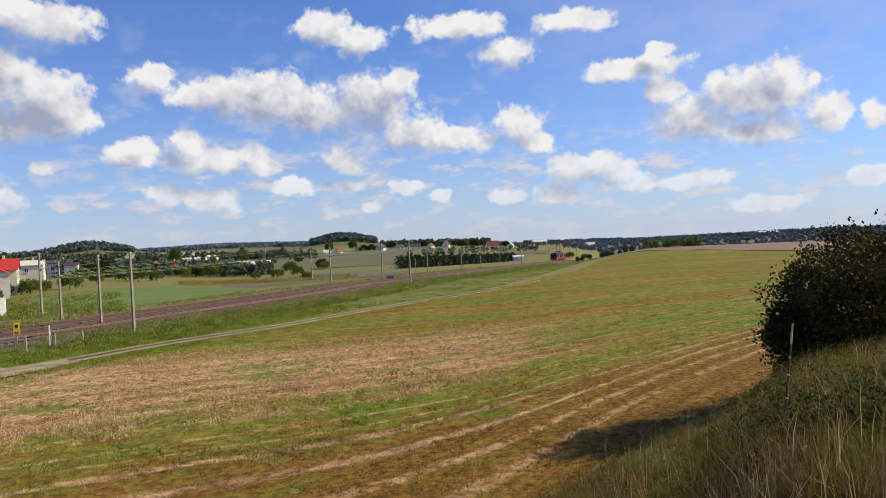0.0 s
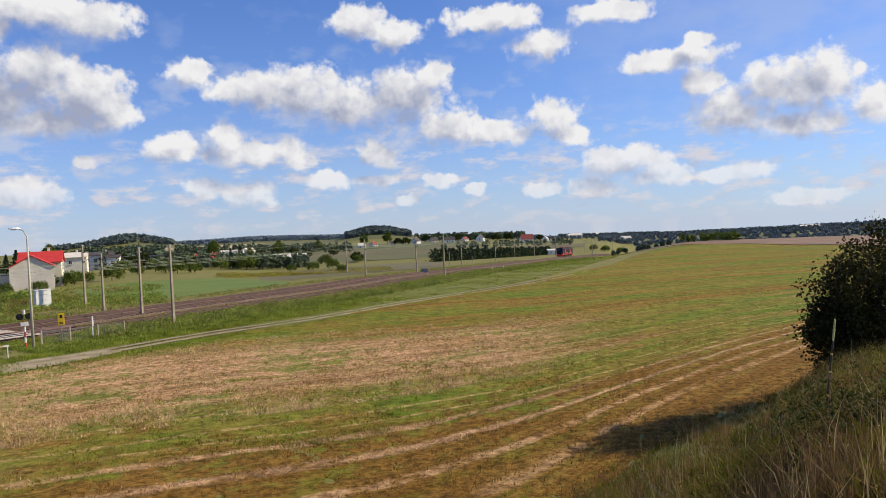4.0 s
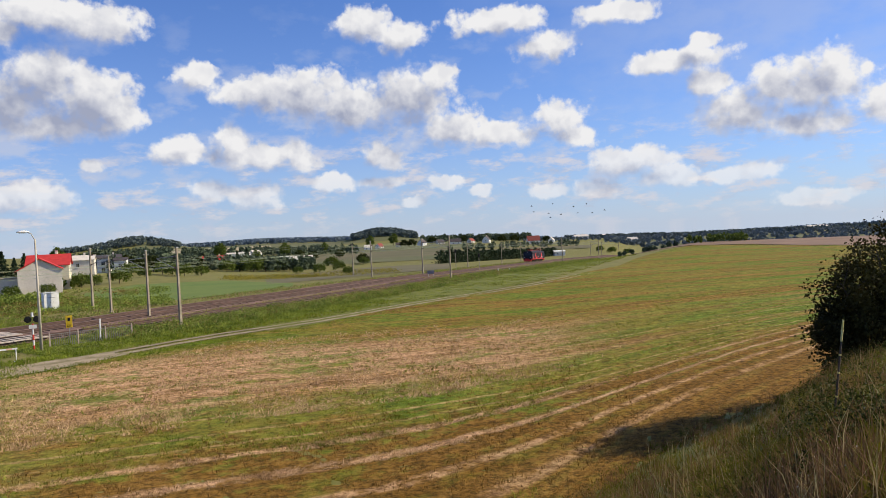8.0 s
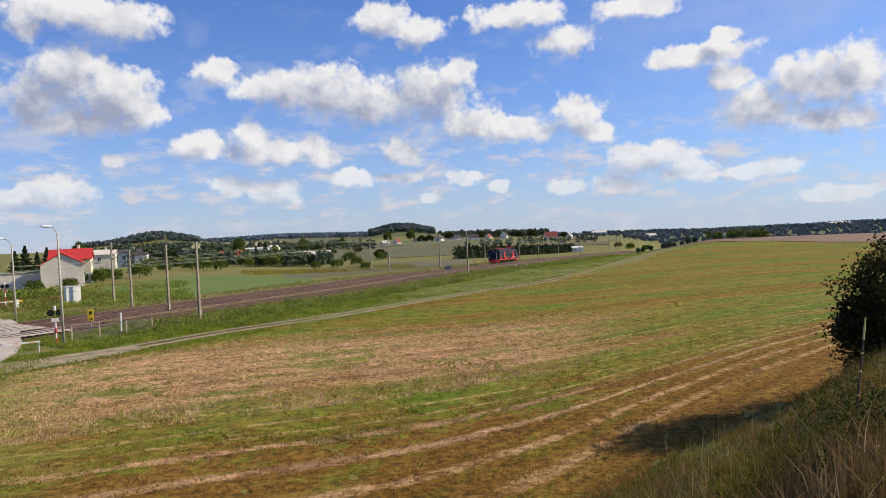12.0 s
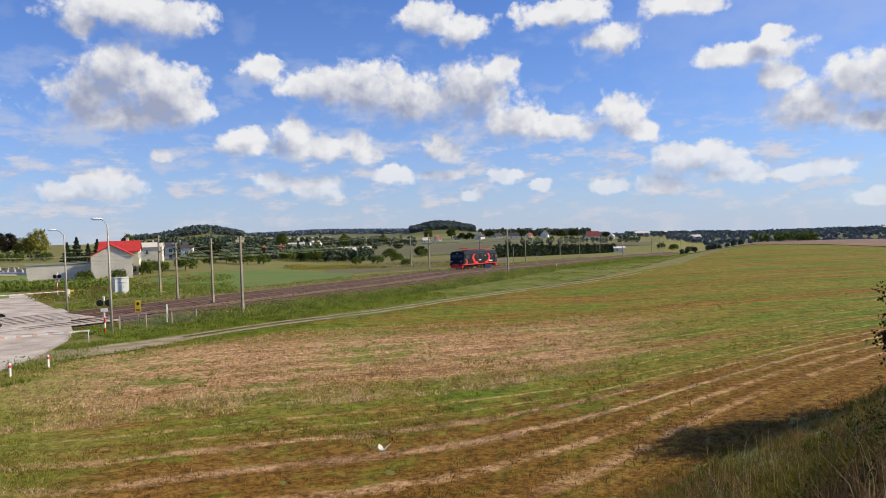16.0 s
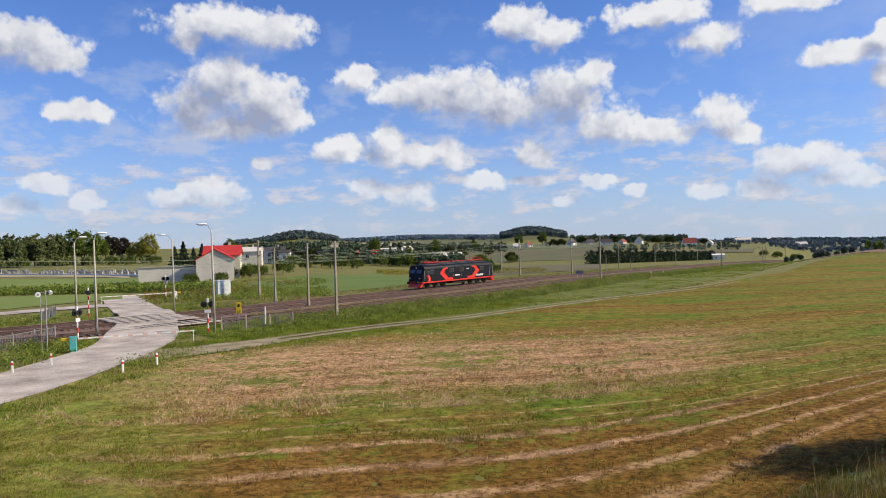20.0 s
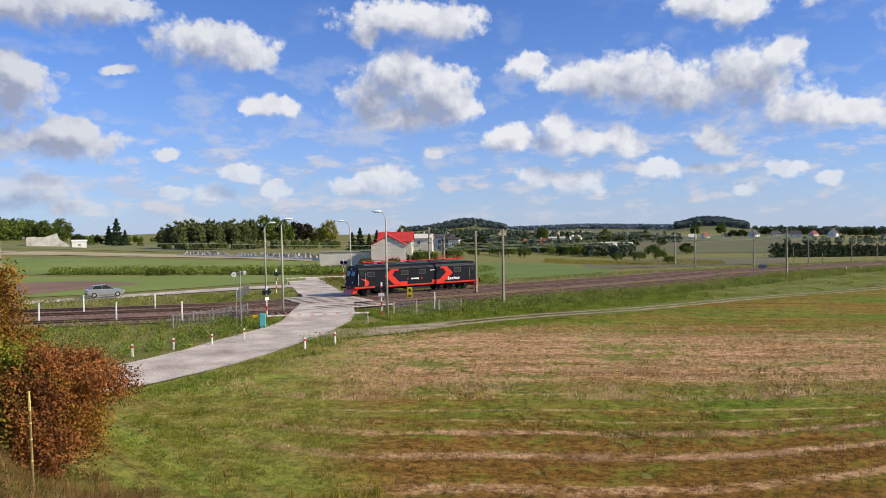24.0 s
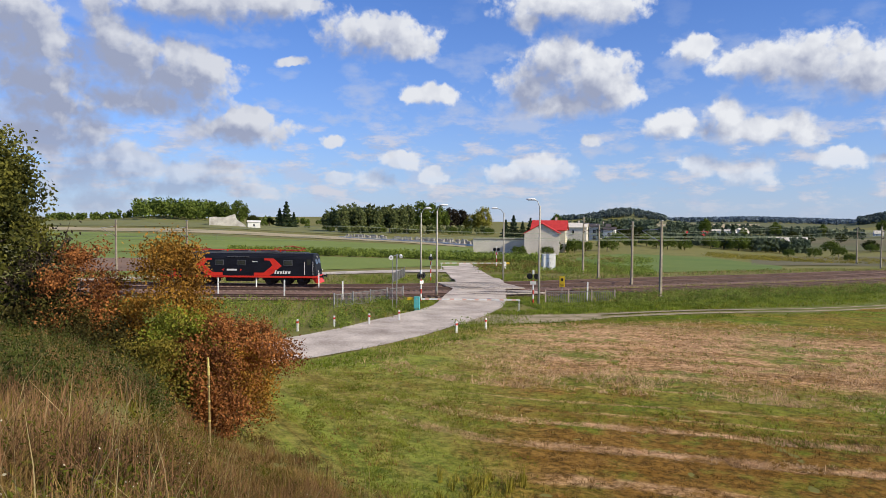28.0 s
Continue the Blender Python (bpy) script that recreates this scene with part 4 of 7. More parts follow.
fence(-48.0, 43.0, -48.6, 52.4, 1.25, 4, "grey steel bar fence beside the crossing", M_STEEL)
fence(-36.3, 58.6, -31.5, 63.0, 1.2, 3, "grey steel bar fence with pale posts", M_PALE)
fence(-61.5, 64.5, -66.5, 72.0, 1.3, 4, "grey steel bar fence beyond the tracks", M_STEEL)


def marker_post(x, y, h, label, red=True):
    t = thing("marker_post", x, y, ground(x, y) - 0.03, random.uniform(0, 90), label, "marker post", "marker posts along the road")
    bm = B()
    box(bm, 0, 0, h / 2, 0.13, 0.10, h, 0.02)
    part("shaft", bm, M_WHITE, t)
    if red:
        bm = B()
        box(bm, 0, 0, h * 0.78, 0.137, 0.107, 0.14)
        part("red_band", bm, M_RED, t)


for q in ((-30.7, 41.7), (-31.1, 38.9), (-38.3, 40.9), (-38.5, 37.9), (-39.5, 35.4), (-39.9, 32.4)):
    marker_post(*q, 0.85, "white roadside marker post with red band")
for q in ((-51.4, 47.1), (-56.0, 43.9), (-33.8, 62.0), (-60.5, 52.0), (-66.0, 48.0), (-62.5, 41.0)):
    marker_post(*q, 1.9, "tall whitewashed concrete post beside the tracks", False)
for q in ((2.1, 149.2), (4.4, 149.8)):
    marker_post(*q, 0.8, "short white post in the grass", False)


def small_signal(x, y, h, rz, label):
    t = thing("railway_signal", x, y, ground(x, y) - 0.02, rz, label, "railway signal", "railway signals")
    bm = B()
    rod(bm, (0, 0, 0), (0, 0, h), 0.09, 0.07, 8)
    part("mast", bm, M_CONC, t)
    bm = B()
    box(bm, 0, -0.05, h + 0.35, 0.45, 0.22, 0.9, 0.06)
    hd = part("signal_head", bm, M_DARK, t)
    for z in (h + 0.55, h + 0.2):
        bm = B()
        rod(bm, (0, -0.16, z), (0, -0.26, z), 0.1, 0.11, 10)
        part("hood", bm, M_DARK, hd)


small_signal(-7.9, 184.2, 4.6, 20, "dark railway signal head on a pale mast")
small_signal(-1.9, 168.9, 3.3, 20, "short railway signal on a pale mast")


def kilometre_board(x, y, rz):
    t = thing("blue_board", x, y, ground(x, y) - 0.02, rz, "small grey-blue board on two short posts", "board")
    mb = mat("blue_paint", (0.24, 0.25, 0.29), (0.15, 0.16, 0.19), 3.0, 0.6)
    for sx in (-0.45, 0.45):
        bm = B()
        rod(bm, (sx, 0, 0), (sx, 0, 1.5), 0.05, seg=6)
        part("post", bm, M_STEEL, t)
    bm = B()
    box(bm, 0, -0.06, 1.2, 1.2, 0.04, 0.6, 0.02)
    part("board", bm, mb, t)


kilometre_board(-10.1, 130.0, 5)

# timber deck between the rails at the crossing
s_x = s_of(37.2)
deck = thing("crossing_deck", label="worn concrete crossing panels between the rails", category="crossing deck")
for off in (-2.2, -1.55, -0.95, 0.0, 0.95, 1.55, 2.2, 2.85, 3.4, 4.3, 5.2, 5.8, 6.5, 9.3, 10.6, 11.9):
    for k in range(5):
        x, y, d = line_off(s_x - 3.0 + k * 1.5, off)
        bm = B()
        box(bm, 0, 0, 0, 1.46, 0.52 if abs(off) % 4.3 > 0.01 else 1.2, 0.1, 0.015)
        o = part("panel", bm, M_ROAD, deck)
        lift = 0.38
        o.matrix_local = pose(x, y, ground(x, y) + lift - 0.01, 0, 0, math.degrees(math.atan2(d.y, d.x)))
for off in (-0.75, 0.75, 2.2, 3.55, 5.05, 6.2, 9.85, 11.35):
    x, y, d = line_off(s_x, off)
    bm = B()
    box(bm, 0, 0, 0, 7.4, 0.15 if off not in (2.2, 6.2) else 0.07, 0.02)
    o = part("flangeway", bm, M_DARK, deck, "dark rusty groove beside a rail")
    o.matrix_local = pose(x, y, ground(x, y) + 0.437, 0, 0, math.degrees(math.atan2(d.y, d.x)))


# ---- locomotive ----
M_BLACK = mat("black_loco_paint", (0.014, 0.015, 0.022), (0.009, 0.010, 0.014), 0.8, 0.5, spec=0.12)
M_SIGNAL = mat("signal_red_paint", (0.72, 0.034, 0.018), (0.58, 0.026, 0.013), 0.8, 0.35, spec=0.5)
M_PANTO = mat("dull_red_pantograph", (0.42, 0.045, 0.04), (0.26, 0.03, 0.028), 2.0, 0.55)
M_ROOF = mat("grey_roof_paint", (0.085, 0.09, 0.105), (0.045, 0.048, 0.058), 1.0, 0.75)
M_GLASS = mat("dark_window_glass", (0.03, 0.035, 0.04), (0.02, 0.022, 0.026), 1.0, 0.08, spec=0.9)
M_BOGIE = mat("greasy_bogie", (0.035, 0.03, 0.027), (0.015, 0.013, 0.012), 2.0, 0.8)


def extrude_poly(bm, pts, y0, y1):
    """A flat plate: an outline in x and z, between two depths in y."""
    a = [bm.verts.new((x, y0, z)) for x, z in pts]
    b = [bm.verts.new((x, y1, z)) for x, z in pts]
    n = len(pts)
    bm.faces.new(a)
    bm.faces.new(list(reversed(b)))
    for i in range(n):
        bm.faces.new((a[i], b[i], b[(i + 1) % n], a[(i + 1) % n]))
    bmesh.ops.recalc_face_normals(bm, faces=bm.faces)


def locomotive():
    """Six-axle electric locomotive, black with red chevrons. Forward is +x, the left side is +y."""
    t = thing("locomotive", label="black electric locomotive with red chevrons and red frame", category="locomotive")
    hl, hw = 7.45, 1.48
    bm = B()
    sec = [(-hw, 1.15), (-hw, 3.25), (-hw + 0.12, 3.55), (-hw + 0.45, 3.78), (hw - 0.45, 3.78), (hw - 0.12, 3.55), (hw, 3.25), (hw, 1.15)]
    stations = [(-hl, 0.90, 0.35), (-hl + 0.35, 1.0, 0.0), (hl - 0.35, 1.0, 0.0), (hl, 0.90, 0.35)]
    rings = []
    for x, f, drop in stations:
        ring = []
        for yy, zz in sec:
            lean = 0.0
            if abs(x) == hl:
                lean = -0.32 * max(0.0, zz - 2.1) / 1.6 * (1 if x > 0 else -1)
            ring.append(bm.verts.new((x + lean, yy * f, zz - (drop * 0.25 if zz > 3.2 else 0))))
        rings.append(ring)
    n = len(sec)
    for r0, r1 in zip(rings, rings[1:]):
        for i in range(n):
            bm.faces.new((r0[i], r0[(i + 1) % n], r1[(i + 1) % n], r1[i]))
    bm.faces.new(rings[0])
    bm.faces.new(list(reversed(rings[-1])))
    bmesh.ops.recalc_face_normals(bm, faces=bm.faces)
    part("body", bm, M_BLACK, t)
    bm = B()
    box(bm, 0, 0, 3.84, 12.6, 1.9, 0.12, 0.04)
    box(bm, 0, 0, 3.95, 8.2, 1.2, 0.16, 0.05)
    part("roof_deck", bm, M_ROOF, t)
    for sx in (-2.6, 0.0, 2.6):
        bm = B()
        box(bm, sx, 0, 4.08, 1.4, 0.9, 0.16, 0.05)
        part("roof_hatch", bm, M_ROOF, t)
    for sx in (-1.4, 1.3, 3.9, -3.8):
        bm = B()
        rod(bm, (sx, 0.5, 3.95), (sx, 0.5, 4.3), 0.07, seg=8)
        part("roof_insulator", bm, M_SIGNAL, t)
    for sy in (0.5, 0.9):
        bm = B()
        rod(bm, (-6.2, sy, 4.22), (6.2, sy, 4.22), 0.03, seg=5)
        part("roof_cable", bm, M_SIGNAL, t)
    bm = B()
    box(bm, 0, 0, 1.06, 15.1, 2.98, 0.26, 0.04)
    part("frame_band", bm, M_SIGNAL, t, "red frame band")
    for side in (1, -1):
        y0, y1 = side * hw, side * (hw + 0.015)
        for fx in (1, -1):
            bm = B()
            pts = [(4.15, 2.36), (3.4, 3.25), (2.5, 3.25), (2.5, 3.02), (3.0, 2.98), (3.28, 2.45), (2.45, 1.55), (1.5, 1.55), (1.5, 1.19), (3.0, 1.19)]
            extrude_poly(bm, [(x * fx, z) for x, z in pts], y0, y1)
            part("chevron", bm, M_SIGNAL, t, "red painted chevron")
        bm = B()
        extrude_poly(bm, [(6.5, 1.20), (6.35, 1.75), (6.8, 2.15), (6.3, 2.15), (5.9, 1.75), (6.05, 1.2)], y0, y1)
        part("small_chevron", bm, M_SIGNAL, t)
        for wx in (5.7, 1.8, -0.3, -4.75):
            bm = B()
            box(bm, wx, side * (hw + 0.012), 2.72, 0.86, 0.03, 0.62, 0.01)
            w = part("window", bm, M_ROOF, t)
            bm = B()
            box(bm, wx, side * (hw + 0.03), 2.72, 0.72, 0.012, 0.48)
            part("pane", bm, M_GLASS, w)
        for dx in (6.72, -6.72):
            bm = B()
            box(bm, dx, side * (hw - 0.02), 2.25, 0.6, 0.05, 2.0, 0.02)
            d = part("door", bm, M_BLACK, t)
            bm = B()
            box(bm, dx, side * (hw + 0.015), 2.85, 0.38, 0.02, 0.62)
            part("pane", bm, M_GLASS, d)
            for hx in (-0.4, 0.4):
                bm = B()
                rod(bm, (dx + hx, side * (hw + 0.06), 1.3), (dx + hx, side * (hw + 0.06), 2.9), 0.018, seg=5)
                part("handrail", bm, M_WHITE, t)
        # lettering drawn as slanted bars
        x = -3.45
        for w_, h_ in ((0.14, 0.42), (0.2, 0.3), (0.2, 0.3), (0.1, 0.4), (0.22, 0.3), (0.22, 0.3)):
            bm = B()
            extrude_poly(bm, [(x, 1.42), (x - w_, 1.42), (x - w_ - 0.10 * side * 0 - 0.08, 1.42 + h_), (x - 0.08, 1.42 + h_)], side * (hw + 0.004), side * (hw + 0.018))
            part("letter_bar", bm, M_WHITE, t)
            x -= w_ + 0.08
        bm = B()
        rod(bm, (-3.2, side * hw, 1.6), (-3.2, side * (hw + 0.016), 1.6), 0.2, seg=12)
        part("logo_disc", bm, M_SIGNAL, t)
        bm = B()
        box(bm, 0.6, side * (hw + 0.008), 1.86, 0.95, 0.02, 0.2)
        part("nameplate", bm, M_WHITE, t, "white nameplate bar")
        bm = B()
        for k in (-0.75, 0.75):
            extrude_poly(bm, [(0.6 + k, 2.02), (0.6 + k * 1.3, 1.86), (0.6 + k, 1.70), (0.6 + k * 1.1, 1.86)], side * (hw + 0.002), side * (hw + 0.016))
        part("nameplate_mark", bm, M_SIGNAL, t)
        bm = B()
        box(bm, -1.6, side * (hw + 0.008), 2.85, 0.55, 0.02, 0.1)
        part("number_bar", bm, M_WHITE, t)
        for k in range(6):
            bm = B()
            box(bm, -0.9 + 0.36 * k, side * (hw - 0.01), 3.42, 0.28, 0.12, 0.14, 0.02)
            part("vent", bm, M_ROOF, t)
    for fx in (1, -1):
        x = fx * hl
        for sy in (-0.62, 0.62):
            bm = B()
            box(bm, x - fx * 0.18, sy, 2.85, 0.06, 0.95, 0.62, 0.03, Matrix.Translation((x - fx * 0.18, sy, 2.85)) @ Matrix.Rotation(-0.2 * fx, 4, "Y") @ Matrix.Translation((-(x - fx * 0.18), -sy, -2.85)))
            part("windscreen", bm, M_GLASS, t)
        for sy, sz in ((-0.95, 1.75), (0.95, 1.75), (0.0, 3.42)):
            bm = B()
            rod(bm, (x - fx * 0.35 * (sz > 3), sy, sz), (x + fx * 0.1 - fx * 0.35 * (sz > 3), sy, sz), 0.14, seg=12)
            lp = part("headlight", bm, M_ROOF, t)
            bm = B()
            rod(bm, (x + fx * 0.1 - fx * 0.35 * (sz > 3), sy, sz), (x + fx * 0.112 - fx * 0.35 * (sz > 3), sy, sz), 0.11, seg=12)
            part("lens", bm, M_WHITE, lp)
        bm = B()
        box(bm, x + fx * 0.02, 0, 1.06, 0.14, 2.7, 0.32, 0.03)
        part("buffer_beam", bm, M_SIGNAL, t)
        for sy in (-0.88, 0.88):
            bm = B()
            rod(bm, (x + fx * 0.08, sy, 1.06), (x + fx * 0.5, sy, 1.06), 0.1, seg=10)
            rod(bm, (x + fx * 0.5, sy, 1.06), (x + fx * 0.56, sy, 1.06), 0.23, seg=14)
            part("buffer", bm, M_DARK, t)
        bm = B()
        rod(bm, (x + fx * 0.08, 0, 1.04), (x + fx * 0.4, 0, 0.95), 0.07, seg=8)
        part("coupling_hook", bm, M_DARK, t)
        bm = B()
        extrude_poly(bm, [(x - fx * 0.5, 0.92), (x + fx * 0.1, 0.92), (x + fx * 0.25, 0.3), (x - fx * 0.1, 0.3)], -1.2, 1.2)
        part("snow_plough", bm, M_SIGNAL, t)
    for bx in (-5.0, 5.0):
        bm = B()
        for sy in (-1.05, 1.05):
            box(bm, bx, sy, 0.72, 5.0, 0.16, 0.30, 0.05)
            for k in (-1.75, 0.0, 1.75):
                box(bm, bx + k, sy * 1.06, 0.56, 0.46, 0.22, 0.38, 0.05)
            for k in (-0.9, 0.9):
                rod(bm, (bx + k, sy * 1.05, 0.5), (bx + k, sy * 1.05, 0.92), 0.11, seg=8)
        box(bm, bx, 0, 0.72, 0.5, 2.1, 0.28, 0.03)
        bogie = part("bogie", bm, M_BOGIE, t)
        for sy in (-1.16, 1.16):
            bm = B()
            box(bm, bx - 2.15, sy, 0.42, 0.5, 0.1, 0.06, 0.01)
            rod(bm, (bx - 2.35, sy, 0.42), (bx - 2.35, sy, 0.95), 0.02, seg=5)
            rod(bm, (bx - 1.95, sy, 0.42), (bx - 1.95, sy, 0.95), 0.02, seg=5)
            part("step", bm, M_BOGIE, bogie)
        for k in (-1.75, 0.0, 1.75):
            bm = B()
            for sy in (-0.75, 0.75):
                rod(bm, (bx + k, sy - 0.06, 0.56), (bx + k, sy + 0.06, 0.56), 0.56, seg=24)
                rod(bm, (bx + k, sy - 0.09, 0.56), (bx + k, sy + 0.09, 0.56), 0.18, seg=10)
            rod(bm, (bx + k, -0.75, 0.56), (bx + k, 0.75, 0.56), 0.09, seg=8)
            part("wheelset", bm, M_BOGIE, bogie)
    bm = B()
    box(bm, 0, 0, 0.72, 2.6, 2.4, 0.5, 0.05)
    part("underframe_box", bm, M_BOGIE, t)
    for px, hgt in ((4.6, 0.22), (-4.6, 0.45)):
        bm = B()
        for sy in (-0.45, 0.45):
            rod(bm, (px - 0.9, sy, 4.12), (px + 0.9, sy, 4.12), 0.045, seg=6)
        for sx in (-0.9, 0.9):
            rod(bm, (px + sx, -0.5, 4.12), (px + sx, 0.5, 4.12), 0.045, seg=6)
        pan = part("pantograph", bm, M_PANTO, t, "red pantograph")
        bm = B()
        for sy in (-0.45, 0.45):
            for sx in (-1, 1):
                rod(bm, (px + sx * 0.8, sy, 4.15), (px + sx * 1.45, sy * 0.7, 4.15 + hgt * 0.55), 0.032, seg=5)
                rod(bm, (px + sx * 1.45, sy * 0.7, 4.15 + hgt * 0.55), (px + sx * 0.15, sy * 0.9, 4.2 + hgt), 0.028, seg=5)
        part("linkage", bm, M_PANTO, pan)
        for sx in (-0.15, 0.15):
            bm = B()
            rod(bm, (px + sx, -0.85, 4.22 + hgt), (px + sx, 0.85, 4.22 + hgt), 0.035, seg=6)
            part("collector_strip", bm, M_PANTO, pan)
    return t


LOCO = locomotive()
for ob in LOCO.children:
    if not ob.name.startswith("bogie"):
        ob.matrix_basis = Matrix.Diagonal((1.14, 1.02, 0.90, 1.0)) @ ob.matrix_basis


# ---- cars on the far road ----
M_SILVER = mat("silver_car_paint", (0.55, 0.56, 0.58), (0.45, 0.46, 0.48), 1.0, 0.28, 0.7, spec=0.6)
M_BLUEGREY = mat("blue_grey_car_paint", (0.16, 0.22, 0.28), (0.12, 0.17, 0.22), 1.0, 0.3, 0.5, spec=0.6)
M_TYRE = mat("tyre", (0.02, 0.02, 0.02), (0.03, 0.03, 0.03), 5.0, 0.9)


def car(paint, label):
    t = thing("car", label=label, category="car", group="cars on the far road")
    low = [(-2.15, 0.45), (-2.18, 0.75), (-2.05, 0.98), (-1.2, 1.02), (1.0, 0.98), (1.9, 0.86), (2.15, 0.65), (2.12, 0.35), (1.75, 0.25), (-1.8, 0.25)]
    bm = B()
    extrude_poly(bm, low, -0.86, 0.86)
    bmesh.ops.bevel(bm, geom=[e for e in bm.edges if abs(e.verts[0].co.y) == abs(e.verts[1].co.y) and e.verts[0].co.y == e.verts[1].co.y], offset=0.08, segments=2, affect="EDGES")
    part("body", bm, paint, t)
    bm = B()
    extrude_poly(bm, [(-1.75, 0.98), (-1.25, 1.42), (0.15, 1.46), (1.0, 0.97)], -0.70, 0.70)
    part("cabin_glass", bm, M_GLASS, t)
    bm = B()
    extrude_poly(bm, [(-1.3, 1.40), (-1.2, 1.46), (0.1, 1.49), (0.22, 1.43)], -0.69, 0.69)
    part("roof", bm, paint, t)
    for sy in (-0.705, 0.705):
        for x0, x1 in (((-1.3), (-1.62)), ((-0.45), (-0.42)), ((0.2), (0.95))):
            bm = B()
            rod(bm, (x0, sy, 1.43), (x1, sy, 0.99), 0.035, seg=5)
            part("pillar", bm, paint, t)
    for wx in (-1.35, 1.32):
        for sy in (-0.78, 0.78):
            bm = B()
            rod(bm, (wx, sy - 0.1, 0.31), (wx, sy + 0.1, 0.31), 0.31, seg=16)
            w = part("wheel", bm, M_TYRE, t)
            bm = B()
            rod(bm, (wx, sy - 0.112, 0.31), (wx, sy + 0.112, 0.31), 0.19, seg=12)
            part("rim", bm, M_STEEL, w)
    for sy in (-0.62, 0.62):
        bm = B()
        box(bm, 2.08, sy, 0.68, 0.12, 0.34, 0.15, 0.03)
        part("headlight", bm, M_WHITE, t)
        bm = B()
        box(bm, -2.12, sy, 0.78, 0.1, 0.34, 0.16, 0.03)
        part("tail_light", bm, M_RED, t)
    bm = B()
    box(bm, 2.12, 0, 0.42, 0.1, 1.5, 0.14, 0.03)
    box(bm, -2.14, 0, 0.45, 0.1, 1.5, 0.14, 0.03)
    part("bumper", bm, M_DARK, t)
    return t


CAR1 = car(M_SILVER, "silver saloon car waiting on the far road")
CAR1.matrix_world = pose(-80.2, 61.3, ground(-80.2, 61.3) + 0.22, 0, 0, 62)
CAR2 = car(M_BLUEGREY, "blue-grey car driving up the far road")

# ---- buildings ----
M_RENDER = mat("cream_render", (0.72, 0.66, 0.50), (0.62, 0.56, 0.42), 0.5, 0.9, bump=0.1)
M_GREYR = mat("grey_render", (0.74, 0.67, 0.58), (0.56, 0.50, 0.43), 0.4, 0.92, bump=0.15)
M_WHITER = mat("white_render", (0.78, 0.77, 0.74), (0.66, 0.65, 0.62), 0.4, 0.9, bump=0.1)
M_BRICK2 = mat("red_brick_wall", (0.36, 0.10, 0.06), (0.26, 0.075, 0.05), 2.0, 0.9, bump=0.2)
M_TILE = mat("red_roof_tiles", (0.60, 0.050, 0.042), (0.42, 0.032, 0.030), 1.5, 0.7, bump=0.4)
M_DTILE = mat("dark_roof_tiles", (0.06, 0.05, 0.05), (0.10, 0.08, 0.075), 1.5, 0.75, bump=0.4)
M_BRICK = mat("old_red_roof", (0.30, 0.07, 0.05), (0.20, 0.05, 0.04), 1.5, 0.8, bump=0.3)


def wall_mesh(bm, w, d, he, hr):
    """Four walls with gables at both x ends; the ridge runs along x."""
    pts = [(-d / 2, 0), (-d / 2, he), (0, hr), (d / 2, he), (d / 2, 0)]
    a = [bm.verts.new((-w / 2, y, z)) for y, z in pts]
    b = [bm.verts.new((w / 2, y, z)) for y, z in pts]
    bm.faces.new(a)
    bm.faces.new(list(reversed(b)))
    for i in range(5):
        bm.faces.new((a[i], b[i], b[(i + 1) % 5], a[(i + 1) % 5]))
    bmesh.ops.recalc_face_normals(bm, faces=bm.faces)


